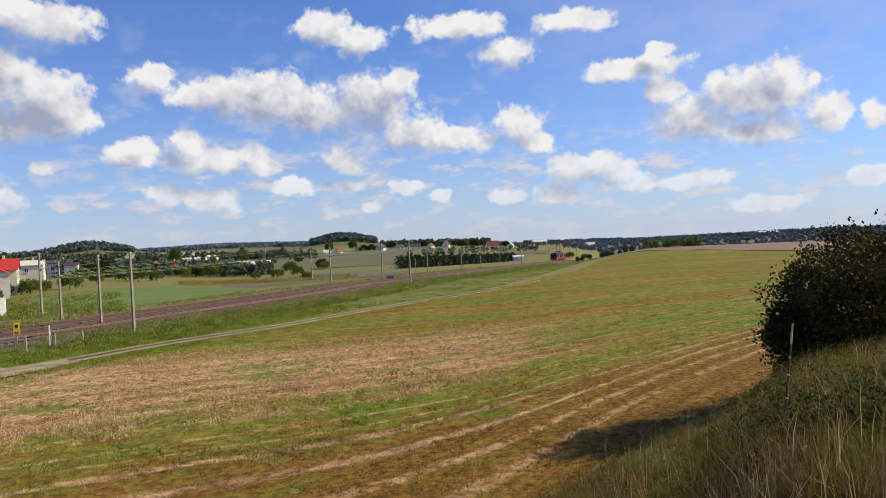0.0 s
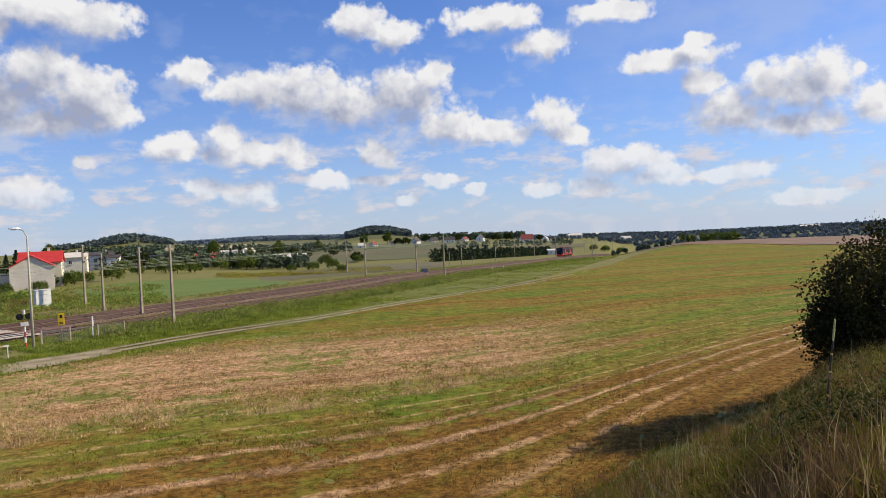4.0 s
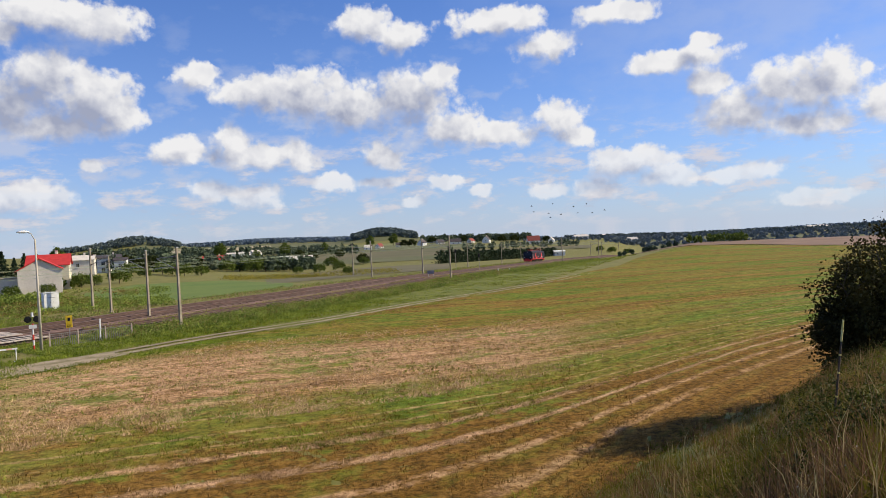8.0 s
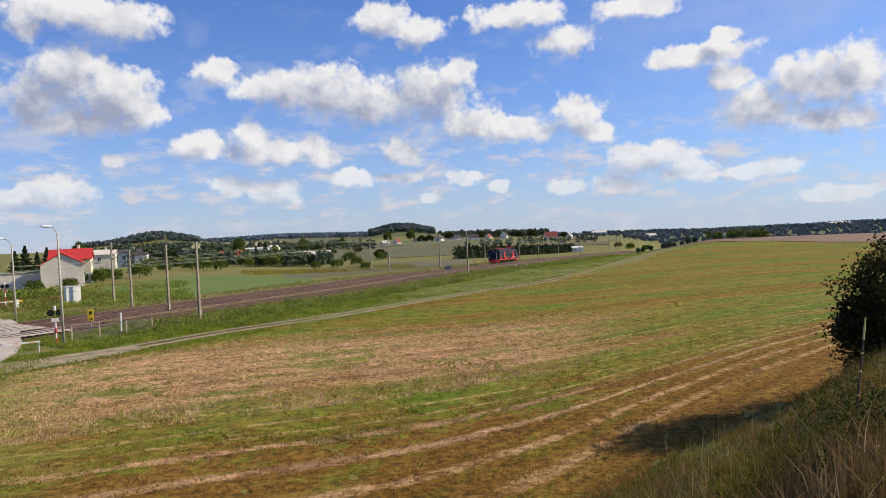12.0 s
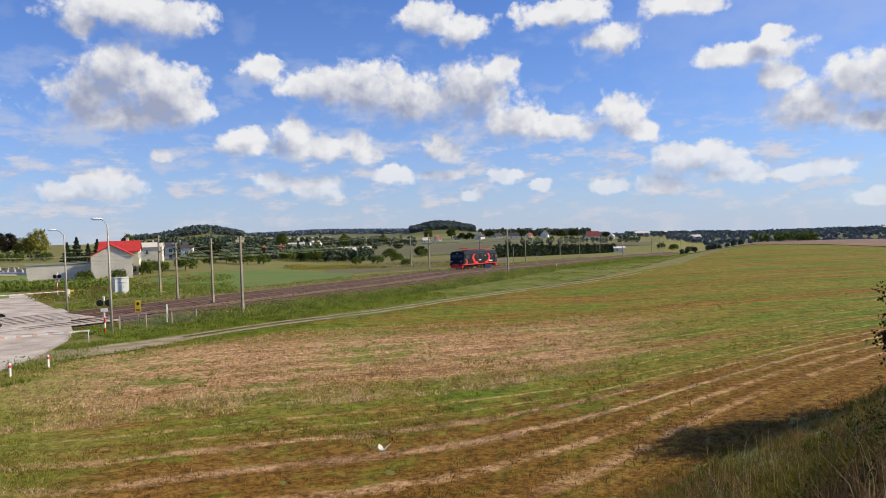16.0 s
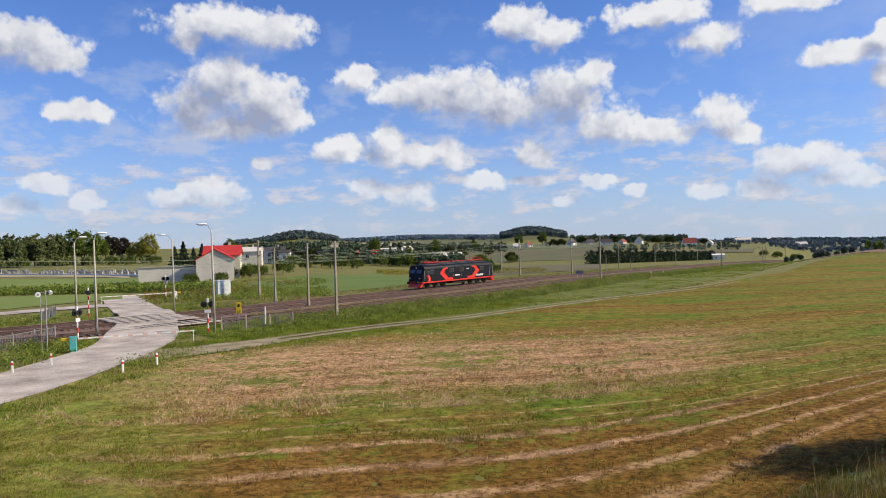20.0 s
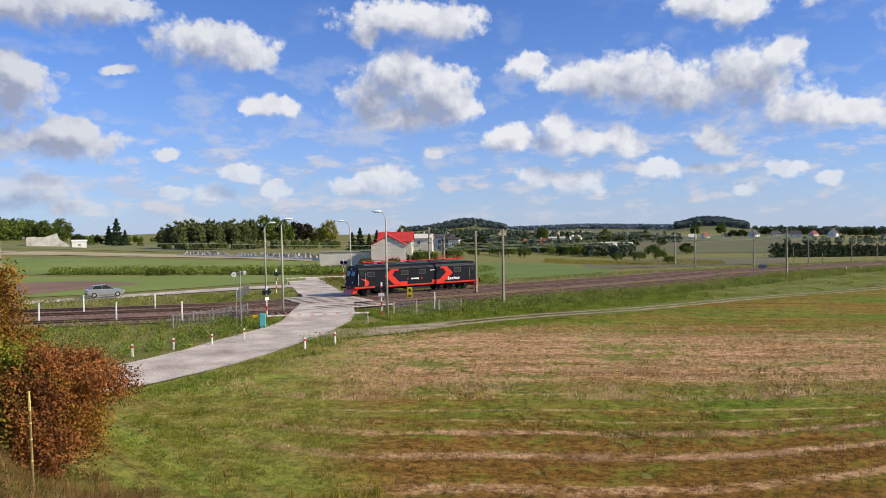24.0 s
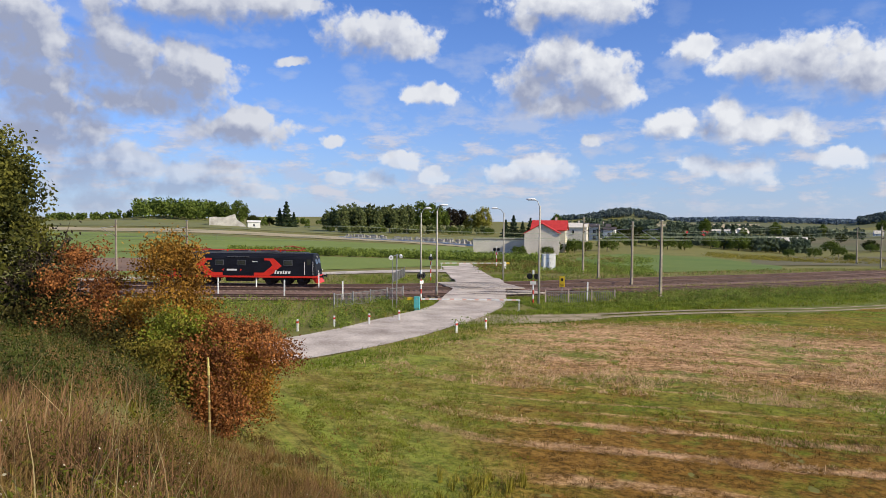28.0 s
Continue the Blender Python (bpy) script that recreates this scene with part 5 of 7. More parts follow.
def house(x, y, rz, w, d, he, hr, walls, roof_m, label, windows=(), chimney=True, category="house", group=""):
    """windows: (face, u, z, width, height); faces f and b are the long sides, l and r the gables."""
    t = thing("house", x, y, ground(x, y) - 0.1, rz, label, category, group)
    bm = B()
    wall_mesh(bm, w, d, he, hr)
    part("wall_shell", bm, walls, t)
    for sy in (-1, 1):
        bm = B()
        sl = Vector((0, d / 2, he - hr))
        ov = 0.45
        k = ov / sl.length
        p0, p1 = (0, hr + 0.06), (sy * (d / 2) * (1 + k), he + (he - hr) * k + 0.06)
        vs = []
        for xx in (-w / 2 - 0.35, w / 2 + 0.35):
            for (yy, zz) in (p0, p1):
                vs.append(bm.verts.new((xx, yy, zz)))
                vs.append(bm.verts.new((xx, yy, zz + 0.16)))
        for f in ((0, 1, 3, 2), (4, 6, 7, 5), (0, 4, 5, 1), (2, 3, 7, 6), (1, 5, 7, 3), (0, 2, 6, 4)):
            bm.faces.new([vs[i] for i in f])
        bmesh.ops.recalc_face_normals(bm, faces=bm.faces)
        part("roof_slope", bm, roof_m, t)
    if chimney:
        bm = B()
        box(bm, w * 0.18, 0.3, hr + 0.35, 0.55, 0.55, 1.3, 0.03)
        ch = part("chimney", bm, M_GREYR, t)
        bm = B()
        box(bm, w * 0.18, 0.3, hr + 1.04, 0.68, 0.68, 0.1)
        part("chimney_cap", bm, M_CONC, ch)
    for face, u, z, ww, wh in windows:
        m = {"f": Matrix.Translation((u, -d / 2, z)), "b": Matrix.Translation((u, d / 2, z)) @ Matrix.Rotation(math.pi, 4, "Z"),
             "l": Matrix.Translation((-w / 2, u, z)) @ Matrix.Rotation(-math.pi / 2, 4, "Z"), "r": Matrix.Translation((w / 2, u, z)) @ Matrix.Rotation(math.pi / 2, 4, "Z")}[face]
        bm = B()
        for sx, sz, bw, bh in ((-ww / 2, 0, 0.09, wh), (ww / 2, 0, 0.09, wh), (0, wh / 2, ww + 0.09, 0.09), (0, -wh / 2, ww + 0.09, 0.09), (0, 0, 0.06, wh)):
            box(bm, sx, -0.02, sz, bw, 0.1, bh, 0, m)
        win = part("window", bm, M_WHITE, t)
        bm = B()
        box(bm, 0, -0.012, 0, ww, 0.03, wh, 0, m)
        part("pane", bm, M_GLASS, win)
        bm = B()
        box(bm, 0, -0.1, -wh / 2 - 0.07, ww + 0.25, 0.22, 0.05, 0, m)
        part("sill", bm, M_CONC, win)
    return t


# red-roofed house by the crossing: tall rear block, grey front wing, low outbuilding
house(-95.4, 155.6, 27, 8.0, 8.4, 5.4, 7.5, M_RENDER, M_TILE, "cream rendered house with bright red tiled roof",
      (("r", -2.4, 1.7, 1.0, 1.3), ("r", 0.2, 1.7, 1.0, 1.3), ("r", 2.6, 1.7, 1.0, 1.3), ("r", -2.2, 4.4, 1.0, 1.3), ("r", 0.4, 4.4, 1.0, 1.3), ("r", 2.6, 4.4, 1.0, 1.3), ("f", -2, 4.3, 1.0, 1.3), ("f", 2, 4.3, 1.0, 1.3)))
house(-89.6, 142.9, 121, 11.0, 7.6, 4.8, 6.9, M_GREYR, M_TILE, "grey unpainted gable wing of the red-roofed house",
      (("f", -4.2, 1.7, 1.0, 1.4), ("f", -1.4, 1.7, 1.0, 1.4), ("f", 1.4, 1.7, 1.0, 1.4), ("f", -3.2, 3.7, 0.9, 1.0)), False)


def low_annex(x0, y0, x1, y1, h, label):
    L_ = math.hypot(x1 - x0, y1 - y0)
    t = thing("outbuilding", x0, y0, ground(x0, y0) - 0.1, math.degrees(math.atan2(y1 - y0, x1 - x0)), label, "outbuilding")
    bm = B()
    box(bm, L_ / 2, 2.0, h / 2, L_, 4.0, h)
    part("wall_shell", bm, M_GREYR, t)
    bm = B()
    box(bm, L_ / 2, 2.0, h + 0.08, L_ + 0.3, 4.3, 0.16, 0.02)
    part("flat_roof", bm, M_CONC, t)
    bm = B()
    box(bm, L_ * 0.92, -0.02, 1.5, 0.5, 0.1, 0.8)
    part("window", bm, M_DARK, t)


low_annex(-102.4, 133.9, -91.9, 140.2, 3.3, "long low grey outbuilding with flat roof")
house(-134, 235, 25, 9.5, 9, 5.2, 6.6, M_GREYR, M_GREYR, "grey block house with shallow roof", (("r", -2, 3.5, 1, 1.3), ("r", 2, 3.5, 1, 1.3), ("f", 0, 3.6, 1, 1.3)))
house(-137.5, 261, 28, 8.0, 8, 5.4, 6.4, M_WHITER, M_DTILE, "white house with dark low roof", (("f", -2, 3.6, 1.2, 1.4), ("f", 2, 3.6, 1.2, 1.4), ("f", -2, 1.3, 1.2, 1.4)))
house(-131, 257, 20, 4.2, 5, 4.6, 5.4, M_WHITER, M_DTILE, "small white block with dark roof", (("f", 0, 2.8, 1.2, 1.3),), False)
house(-131, 340, 21, 13, 8, 2.2, 4.6, M_WHITER, M_TILE, "low bungalow with red roof", (("f", -3, 1.4, 1.2, 1.0), ("f", 3, 1.4, 1.2, 1.0)), False)
house(-128, 470, 15, 30, 10, 4.0, 6.0, M_WHITER, M_GREYR, "long pale farm shed", (), False, "shed")


def village(a, r, rz, w, d, he, hr, wm, rm, label):
    x, y = xy(a, r)
    if r > 800:
        w, d, he, hr = w * 0.82, d * 0.82, he * 0.82, hr * 0.82
    house(x, y, rz, w, d, he, hr, wm, rm, label, (("f", -w * 0.25, he * 0.5, 1.3, 1.4), ("f", w * 0.25, he * 0.5, 1.3, 1.4), ("l", 0, he * 0.8, 1.3, 1.4)), True, "house", "village on the rise")


village(20.6, 430, 8, 13, 8, 3.0, 6.4, M_BRICK2, M_TILE, "low house with bright red roof behind the thicket")
village(18.9, 640, 10, 18, 10, 5.0, 6.0, M_WHITER, M_GREYR, "long pale hall beyond the thicket")
village(17.7, 700, 60, 9, 8, 4.0, 7.0, M_WHITER, M_GREYR, "small white house beyond the thicket")
village(0.0, 960, 80, 15, 11, 5.5, 11.5, M_WHITER, M_DTILE, "white gabled house in the distant village")
village(-3.6, 830, 10, 17, 10, 4.2, 10.5, M_WHITER, M_BRICK, "white house with large dark red roof")
village(-5.0, 850, 75, 9, 8, 3.2, 6.8, M_WHITER, M_GREYR, "small white gabled cottage")
village(5.0, 930, 70, 13, 10, 4.5, 10.0, M_WHITER, M_DTILE, "white house with steep dark roof")
village(2.4, 950, 10, 17, 10, 4.2, 9.0, M_WHITER, M_DTILE, "long white house with dark roof")
village(3.6, 990, 30, 12, 9, 3.5, 8.0, M_GREYR, M_DTILE, "grey house with dark roof")
village(1.2, 1010, 60, 12, 9, 3.5, 7.5, M_GREYR, M_BRICK, "grey house with brown roof")
village(8.3, 900, 60, 10, 8, 3.4, 7.5, M_WHITER, M_BRICK, "white cottage below the wooded hill")
village(9.2, 860, 20, 10, 8, 3.4, 7.0, M_WHITER, M_GREYR, "pale cottage below the wooded hill")
village(6.8, 940, 15, 9, 8, 3.2, 6.6, M_WHITER, M_DTILE, "small white house with dark roof")
village(-7.2, 1100, 15, 26, 12, 5.0, 8.0, M_WHITER, M_GREYR, "long pale farm building")
village(-9.0, 1250, 20, 34, 14, 5.0, 8.0, M_WHITER, M_GREYR, "long pale farm building")
village(-11.0, 900, 10, 14, 9, 3.5, 6.5, M_WHITER, M_GREYR, "pale farmhouse in the valley")
village(-23.5, 1500, 10, 46, 16, 6.0, 9.0, M_WHITER, M_GREYR, "long white sheds in the valley")
house(*xy(-5.5, 436), 15, 6.5, 4, 2.6, 3.2, M_WHITER, M_WHITER, "low white hut at the end of the hedge", (("f", -1.5, 1.4, 1, 0.9), ("f", 1.5, 1.4, 1, 0.9)), False, "hut")


M_RUIN = mat("weathered_white_wall", (0.62, 0.59, 0.54), (0.30, 0.28, 0.25), 0.35, 0.9, bump=0.2)


def ruin(x, y, rz):
    """Roofless grey building with a slanted broken end."""
    t = thing("ruined_building", x, y, ground(x, y) - 0.2, rz, "roofless pale grey ruined farm building", "ruin")
    bm = B()
    extrude_poly(bm, [(-9, 0), (-9, 4.6), (-5.5, 5.0), (-5.2, 4.6), (-1.5, 4.7), (3.5, 6.4), (4.5, 3.4), (8.0, 1.2), (9, 0)], -0.3, 0.3)
    part("front_wall", bm, M_RUIN, t)
    bm = B()
    extrude_poly(bm, [(-9, 0), (-9, 4.4), (-2, 4.4), (3.2, 6.0), (4.0, 0)], 6.6, 7.2)
    part("rear_wall", bm, M_RUIN, t)
    for sx in (-8.7, 3.4):
        bm = B()
        box(bm, sx, 3.45, 2.3, 0.5, 6.3, 4.6)
        part("side_wall", bm, M_RUIN, t)


ruin(-322, 217, 57)
house(-310, 224, 57, 6.0, 4, 3.0, 3.6, M_WHITER, M_WHITER, "small white shed beside the ruin", (("f", 0, 1.5, 1, 1),), False, "shed")


# ---- fields beyond the line ----
M_MEADOW = mat("green_meadow", (0.095, 0.155, 0.024), (0.155, 0.195, 0.038), 0.06, 0.95, fine=1.5, bump=0.3)
M_VERGE = mat("verge_turf", (0.095, 0.125, 0.016), (0.20, 0.195, 0.036), 0.5, 0.95, fine=3.0, bump=0.5)
M_YOUNG = mat("young_green_crop", (0.135, 0.185, 0.032), (0.205, 0.25, 0.050), 0.05, 0.95, fine=1.2, bump=0.3)
M_OLIVE = mat("olive_pasture", (0.15, 0.16, 0.046), (0.205, 0.195, 0.07), 0.03, 0.95, fine=0.8, bump=0.3)
M_FARGREEN = mat("far_pasture", (0.095, 0.108, 0.036), (0.145, 0.14, 0.06), 0.02, 0.95, fine=0.5, bump=0.3)
M_FARBROWN = mat("far_fallow", (0.165, 0.135, 0.072), (0.105, 0.105, 0.042), 0.02, 0.95, fine=0.5, bump=0.3)
M_TAN = mat("pale_stubble", (0.44, 0.36, 0.22), (0.33, 0.27, 0.15), 0.03, 0.95, fine=0.8, bump=0.3)
M_PLOUGH = mat("ploughed_soil", (0.26, 0.165, 0.105), (0.17, 0.105, 0.07), 0.08, 0.95, fine=2.0, bump=0.5)


def strip(name, a0, a1, r0, r1, m, label, lift=0.03, na=60, nr=20):
    f0 = r0 if callable(r0) else (lambda a: r0)
    f1 = r1 if callable(r1) else (lambda a: r1)
    return sheet(name, a0, a1, f0, f1, na, nr, m, lift, label=label)


def lerp_r(*pairs):
    return lambda a: interp(a, [p[0] for p in pairs], [p[1] for p in pairs])


strip("green_field", 38.5, 66, lerp_r((38, 121), (46, 113), (53, 108), (66, 110)), lerp_r((38, 134), (47, 146), (56, 160), (66, 175)), M_YOUNG, "young green crop beyond the far road")
strip("ploughed_wedge", 50.5, 66, lerp_r((50, 126), (58, 112), (66, 113)), lerp_r((50, 127), (54, 140), (66, 150)), M_PLOUGH, "strip of brown ploughed soil", 0.06)
strip("green_field", 36, 68, lerp_r((36, 152), (47, 166), (68, 178)), lerp_r((36, 190), (47, 235), (68, 300)), M_YOUNG, "green crop field on the gentle rise")
strip("pale_field", 38, 70, lerp_r((38, 200), (47, 262), (70, 320)), lerp_r((38, 235), (47, 300), (70, 350)), M_TAN, "pale harvested strip on the rise")
strip("olive_field", 44, 75, lerp_r((44, 330), (70, 370)), 520, M_OLIVE, "olive pasture on the hill")
strip("meadow", 15, 29.5, lerp_r((15, 128), (19, 121), (25, 112), (29.5, 116)), lerp_r((15, 150), (20, 185), (26, 178), (29.5, 150)), M_MEADOW, "bright green meadow beside the railway")
strip("meadow", 3, 17, lerp_r((3, 215), (9, 180), (17, 150)), lerp_r((3, 330), (9, 330), (17, 225)), M_FARBROWN, "rough olive meadow beside the railway")
strip("far_field", -1, 24, 470, 557, M_FARGREEN, "green field below the village", 0.05)
strip("far_field", -8, 20, 559, 653, M_FARBROWN, "olive field below the village", 0.05)
strip("far_field", 2, 25, 655, 743, M_FARBROWN, "fallow brown field below the village", 0.05)
strip("far_field", -7, 14, 745, 800, M_FARGREEN, "green field below the village", 0.05)
strip("far_field", 16.5, 27.5, 1050, 1370, M_TAN, "pale field below the wooded hill", 0.08)
strip("far_field", 2, 12, 1030, 1180, M_OLIVE, "olive field below the wooded hill", 0.08)
strip("ploughed_field", -34, -10.5, lerp_r((-34, 190), (-30, 199), (-23, 226), (-19.6, 254), (-15, 274), (-10.5, 255)), lerp_r((-34, 330), (-18, 330), (-10.5, 300)), M_PLOUGH, "dark ploughed field beyond the stubble", 0.05)
strip("far_field", 1, 26, 810, 1560, M_FARGREEN, "muted green land rising to the hills", 0.03)
strip("far_field", -36, -12, 470, 1140, M_FARGREEN, "dull green floor of the valley", 0.05)
strip("far_field", -16, -3, 1500, 1900, M_FARGREEN, "far pale green hillside", 0.08)
strip("far_field", -10, 1, 2000, 2300, M_TAN, "far pale hillside", 0.08)


# ---- foliage ----
def quads(name, centres, sizes, material, rs, parent=None, flat=0.0, aspect=0.6):
    """Many small leaves, each a folded diamond turned at random."""
    n = len(centres)
    centres = np.asarray(centres, dtype=np.float64)
    nrm = rs.normal(size=(n, 3))
    nrm[:, 2] = nrm[:, 2] * (1 - flat) + flat * 1.5
    nrm /= np.linalg.norm(nrm, axis=1, keepdims=True)
    ax = np.cross(nrm, rs.normal(size=(n, 3)))
    ax /= np.linalg.norm(ax, axis=1, keepdims=True)
    bx = np.cross(nrm, ax)
    s = np.asarray(sizes).reshape(-1, 1)
    v = np.stack([centres - ax * s, centres + bx * s * aspect + nrm * s * 0.15, centres + ax * s, centres - bx * s * aspect + nrm * s * 0.15], 1).reshape(-1, 3)
    me = bpy.data.meshes.new(name)
    me.vertices.add(n * 4)
    me.vertices.foreach_set("co", v.astype(np.float32).ravel())
    me.loops.add(n * 4)
    me.loops.foreach_set("vertex_index", np.arange(n * 4, dtype=np.int32))
    me.polygons.add(n)
    me.polygons.foreach_set("loop_start", np.arange(0, n * 4, 4, dtype=np.int32))
    me.update(calc_edges=True)
    me.materials.append(material)
    ob = new(name, me)
    if parent is not None:
        ob.parent = parent
    return ob


def blades(name, roots, heights, widths, material, rs, parent=None, lean=0.35):
    """Grass: narrow tapering blades that bend over."""
    n = len(roots)
    roots = np.asarray(roots, dtype=np.float64)
    th = rs.uniform(0, 2 * np.pi, n)
    side = np.stack([np.cos(th), np.sin(th), np.zeros(n)], 1)
    ph = rs.uniform(0, 2 * np.pi, n)
    bend = np.stack([np.cos(ph), np.sin(ph), np.zeros(n)], 1) * (np.abs(rs.normal(0, lean, n)) * heights).reshape(-1, 1)
    h = np.asarray(heights).reshape(-1, 1)
    w = np.asarray(widths).reshape(-1, 1)
    upv = np.array([[0, 0, 1.0]])
    mid = roots + upv * h * 0.55 + bend * 0.3
    tip = roots + upv * h * 0.97 + bend
    v = np.stack([roots - side * w, roots + side * w, mid + side * w * 0.7, mid - side * w * 0.7, tip], 1).reshape(-1, 3)
    me = bpy.data.meshes.new(name)
    me.vertices.add(n * 5)
    me.vertices.foreach_set("co", v.astype(np.float32).ravel())
    k = np.arange(n).reshape(-1, 1) * 5
    loops = (k + np.array([[0, 1, 2, 3, 3, 2, 4]])).astype(np.int32)
    me.loops.add(n * 7)
    me.loops.foreach_set("vertex_index", loops.ravel())
    me.polygons.add(n * 2)
    st = (np.arange(n).reshape(-1, 1) * 7 + np.array([[0, 4]])).astype(np.int32)
    me.polygons.foreach_set("loop_start", st.ravel())
    me.update(calc_edges=True)
    me.materials.append(material)
    ob = new(name, me)
    if parent is not None:
        ob.parent = parent
    return ob


M_BARK = mat("bark", (0.10, 0.075, 0.055), (0.05, 0.04, 0.03), 4.0, 0.95, bump=0.6)
M_BIRCH = mat("birch_bark", (0.5, 0.48, 0.44), (0.12, 0.11, 0.10), 3.0, 0.9, bump=0.3)
L_DARK = leaf_mat("dark_leaves", (0.018, 0.026, 0.007), (0.062, 0.075, 0.016))
L_OAK = leaf_mat("summer_leaves", (0.055, 0.085, 0.015), (0.15, 0.19, 0.035))
L_BIRCH = leaf_mat("birch_leaves", (0.080, 0.105, 0.040), (0.22, 0.24, 0.085))
L_WILLOW = leaf_mat("willow_leaves", (0.15, 0.15, 0.03), (0.36, 0.33, 0.06))
L_PURPLE = leaf_mat("copper_leaves", (0.022, 0.018, 0.014), (0.05, 0.04, 0.025))
L_SPRUCE = leaf_mat("spruce_needles", (0.020, 0.034, 0.018), (0.06, 0.085, 0.04), 0.05)
# far leaves: blue distance haze is put into these four base colours
L_WOOD = leaf_mat("far_wood_leaves", (0.060, 0.085, 0.055), (0.115, 0.145, 0.085), 0.15)
L_FAR = leaf_mat("haze_tinted_wood_leaves", (0.100, 0.130, 0.122), (0.15, 0.185, 0.168), 0.1)
L_VALLEY = leaf_mat("haze_tinted_valley_leaves", (0.145, 0.18, 0.20), (0.20, 0.235, 0.24), 0.1)
L_HAZY = leaf_mat("haze_blue_wood_leaves", (0.14, 0.185, 0.235), (0.19, 0.24, 0.28), 0.1)
L_AUTUMN = leaf_mat("autumn_leaves", (0.12, 0.060, 0.013), (0.47, 0.245, 0.038))
L_RUST = leaf_mat("rust_leaves", (0.115, 0.045, 0.018), (0.46, 0.185, 0.055))
L_ASH = leaf_mat("yellowing_ash_leaves", (0.034, 0.040, 0.010), (0.175, 0.168, 0.032))
L_OLIVE = leaf_mat("olive_autumn_leaves", (0.06, 0.055, 0.012), (0.24, 0.19, 0.03))
L_FRESH = leaf_mat("green_bush_leaves", (0.09, 0.12, 0.012), (0.28, 0.30, 0.035))
L_BROWN = leaf_mat("brown_green_leaves", (0.020, 0.018, 0.005), (0.085, 0.072, 0.018), 0.12)


def clumps(rs, centre, radii, n, m, spread, low=-0.6):
    """Leaf places: n clumps in an uneven rounded body, m leaves in each."""
    out = []
    seed = rs.uniform(0, 50)
    while len(out) < n:
        d = rs.normal(size=3)
        d /= np.linalg.norm(d)
        if d[2] < low:
            continue
        f = 1 + 0.35 * noise.noise((d[0] * 1.6 + seed, d[1] * 1.6, d[2] * 1.6))
        r = rs.uniform(0.45, 1.0) ** 0.5 * f
        out.append(np.array(centre) + d * r * np.array(radii))
    c = np.repeat(np.array(out), m, 0)
    return c + rs.normal(size=c.shape) * spread * np.array([1, 1, 0.75])


def limbs(t, rs, h, crown, r0, n, material, fork=0.35):
    bm = B()
    top = Vector((rs.normal(0, 0.15), rs.normal(0, 0.15), h * 0.82))
    mid = Vector((rs.normal(0, 0.1), rs.normal(0, 0.1), h * 0.4))
    rod(bm, (0, 0, -0.2), mid, r0, r0 * 0.72, 8)
    rod(bm, mid, top, r0 * 0.72, r0 * 0.15, 7)
    part("trunk", bm, material, t)
    bm = B()
    for i in range(n):
        z = h * rs.uniform(fork, 0.75)
        a = 2.4 * i + rs.uniform(-0.4, 0.08)
        k = crown * rs.uniform(0.5, 0.85)
        p = Vector((0, 0, z))
        q = p + Vector((math.cos(a) * k * 0.6, math.sin(a) * k * 0.6, k * 0.45))
        e = p + Vector((math.cos(a) * k, math.sin(a) * k, k * 0.85))
        rod(bm, p, q, r0 * 0.4, r0 * 0.25, 5)
        rod(bm, q, e, r0 * 0.25, r0 * 0.06, 5)
    part("limbwork", bm, material, t)


def tree(seed, h, crown_r, leaf_m, bark, label, n=70, m=28, leaf=0.34, base=0.28, name="tree", group="", drop=0.0, category="tree"):
    rs = np.random.RandomState(seed)
    t = thing(name, label=label, category=category, group=group)
    limbs(t, rs, h, crown_r, h * 0.02 + 0.05, 7, bark)
    zc = h * (base + 1) / 2
    pts = clumps(rs, (0, 0, zc), (crown_r, crown_r, h * (1 - base) / 2), n, m, crown_r * 0.14)
    if drop:
        pts[:, 2] -= drop * np.abs(rs.normal(size=len(pts))) * (np.hypot(pts[:, 0], pts[:, 1]) / crown_r)
    pts[:, 2] = np.maximum(pts[:, 2], 0.1)
    quads("crown", pts, rs.uniform(0.6, 1.3, len(pts)) * leaf, leaf_m, rs, t)
    return t


def spruce(seed, h, r, label, group=""):
    rs = np.random.RandomState(seed)
    t = thing("spruce", label=label, category="tree", group=group)
    bm = B()
    rod(bm, (0, 0, -0.2), (0, 0, h * 0.97), 0.2, 0.02, 7)
    part("trunk", bm, M_BARK, t)
    n = 2600
    f = rs.uniform(0.05, 1.0, n)
    f = np.floor(f * 16) / 16 + rs.uniform(0, 0.03, n)
    rad = r * (1.02 - f) * rs.uniform(0.2, 1.0, n) ** 0.5 * (0.8 + 0.3 * np.sin(f * 40))
    th = np.round(rs.uniform(0, 1, n) * 11 + f * 7) / 11 * 2 * np.pi + rs.normal(0, 0.13, n)
    pts = np.stack([np.cos(th) * rad, np.sin(th) * rad, f * h - rad * 0.28], 1)
    quads("foliage", pts, rs.uniform(0.3, 0.6, n) * h / 12, L_SPRUCE, rs, t)
    return t


def place(t, x, y, s=1.0, rz=0.0, sink=0.05):
    t.matrix_basis = pose(x, y, ground(x, y) - sink, 0, 0, rz) @ Matrix.Scale(s, 4)
    return t


def again(t, x, y, s=1.0, rz=0.0):
    return copy_thing(t, pose(x, y, ground(x, y) - 0.05, 0, 0, rz) @ Matrix.Scale(s / t.scale[0], 4))


def row(proto, spots):
    """First spot takes the tree itself, the others copies: bearing, distance, scale."""
    for i, (a, r, s) in enumerate(spots):
        x, y = xy(a, r)
        if i == 0:
            place(proto, x, y, s, 37 * i)
        else:
            again(proto, x, y, s, 37 * i)


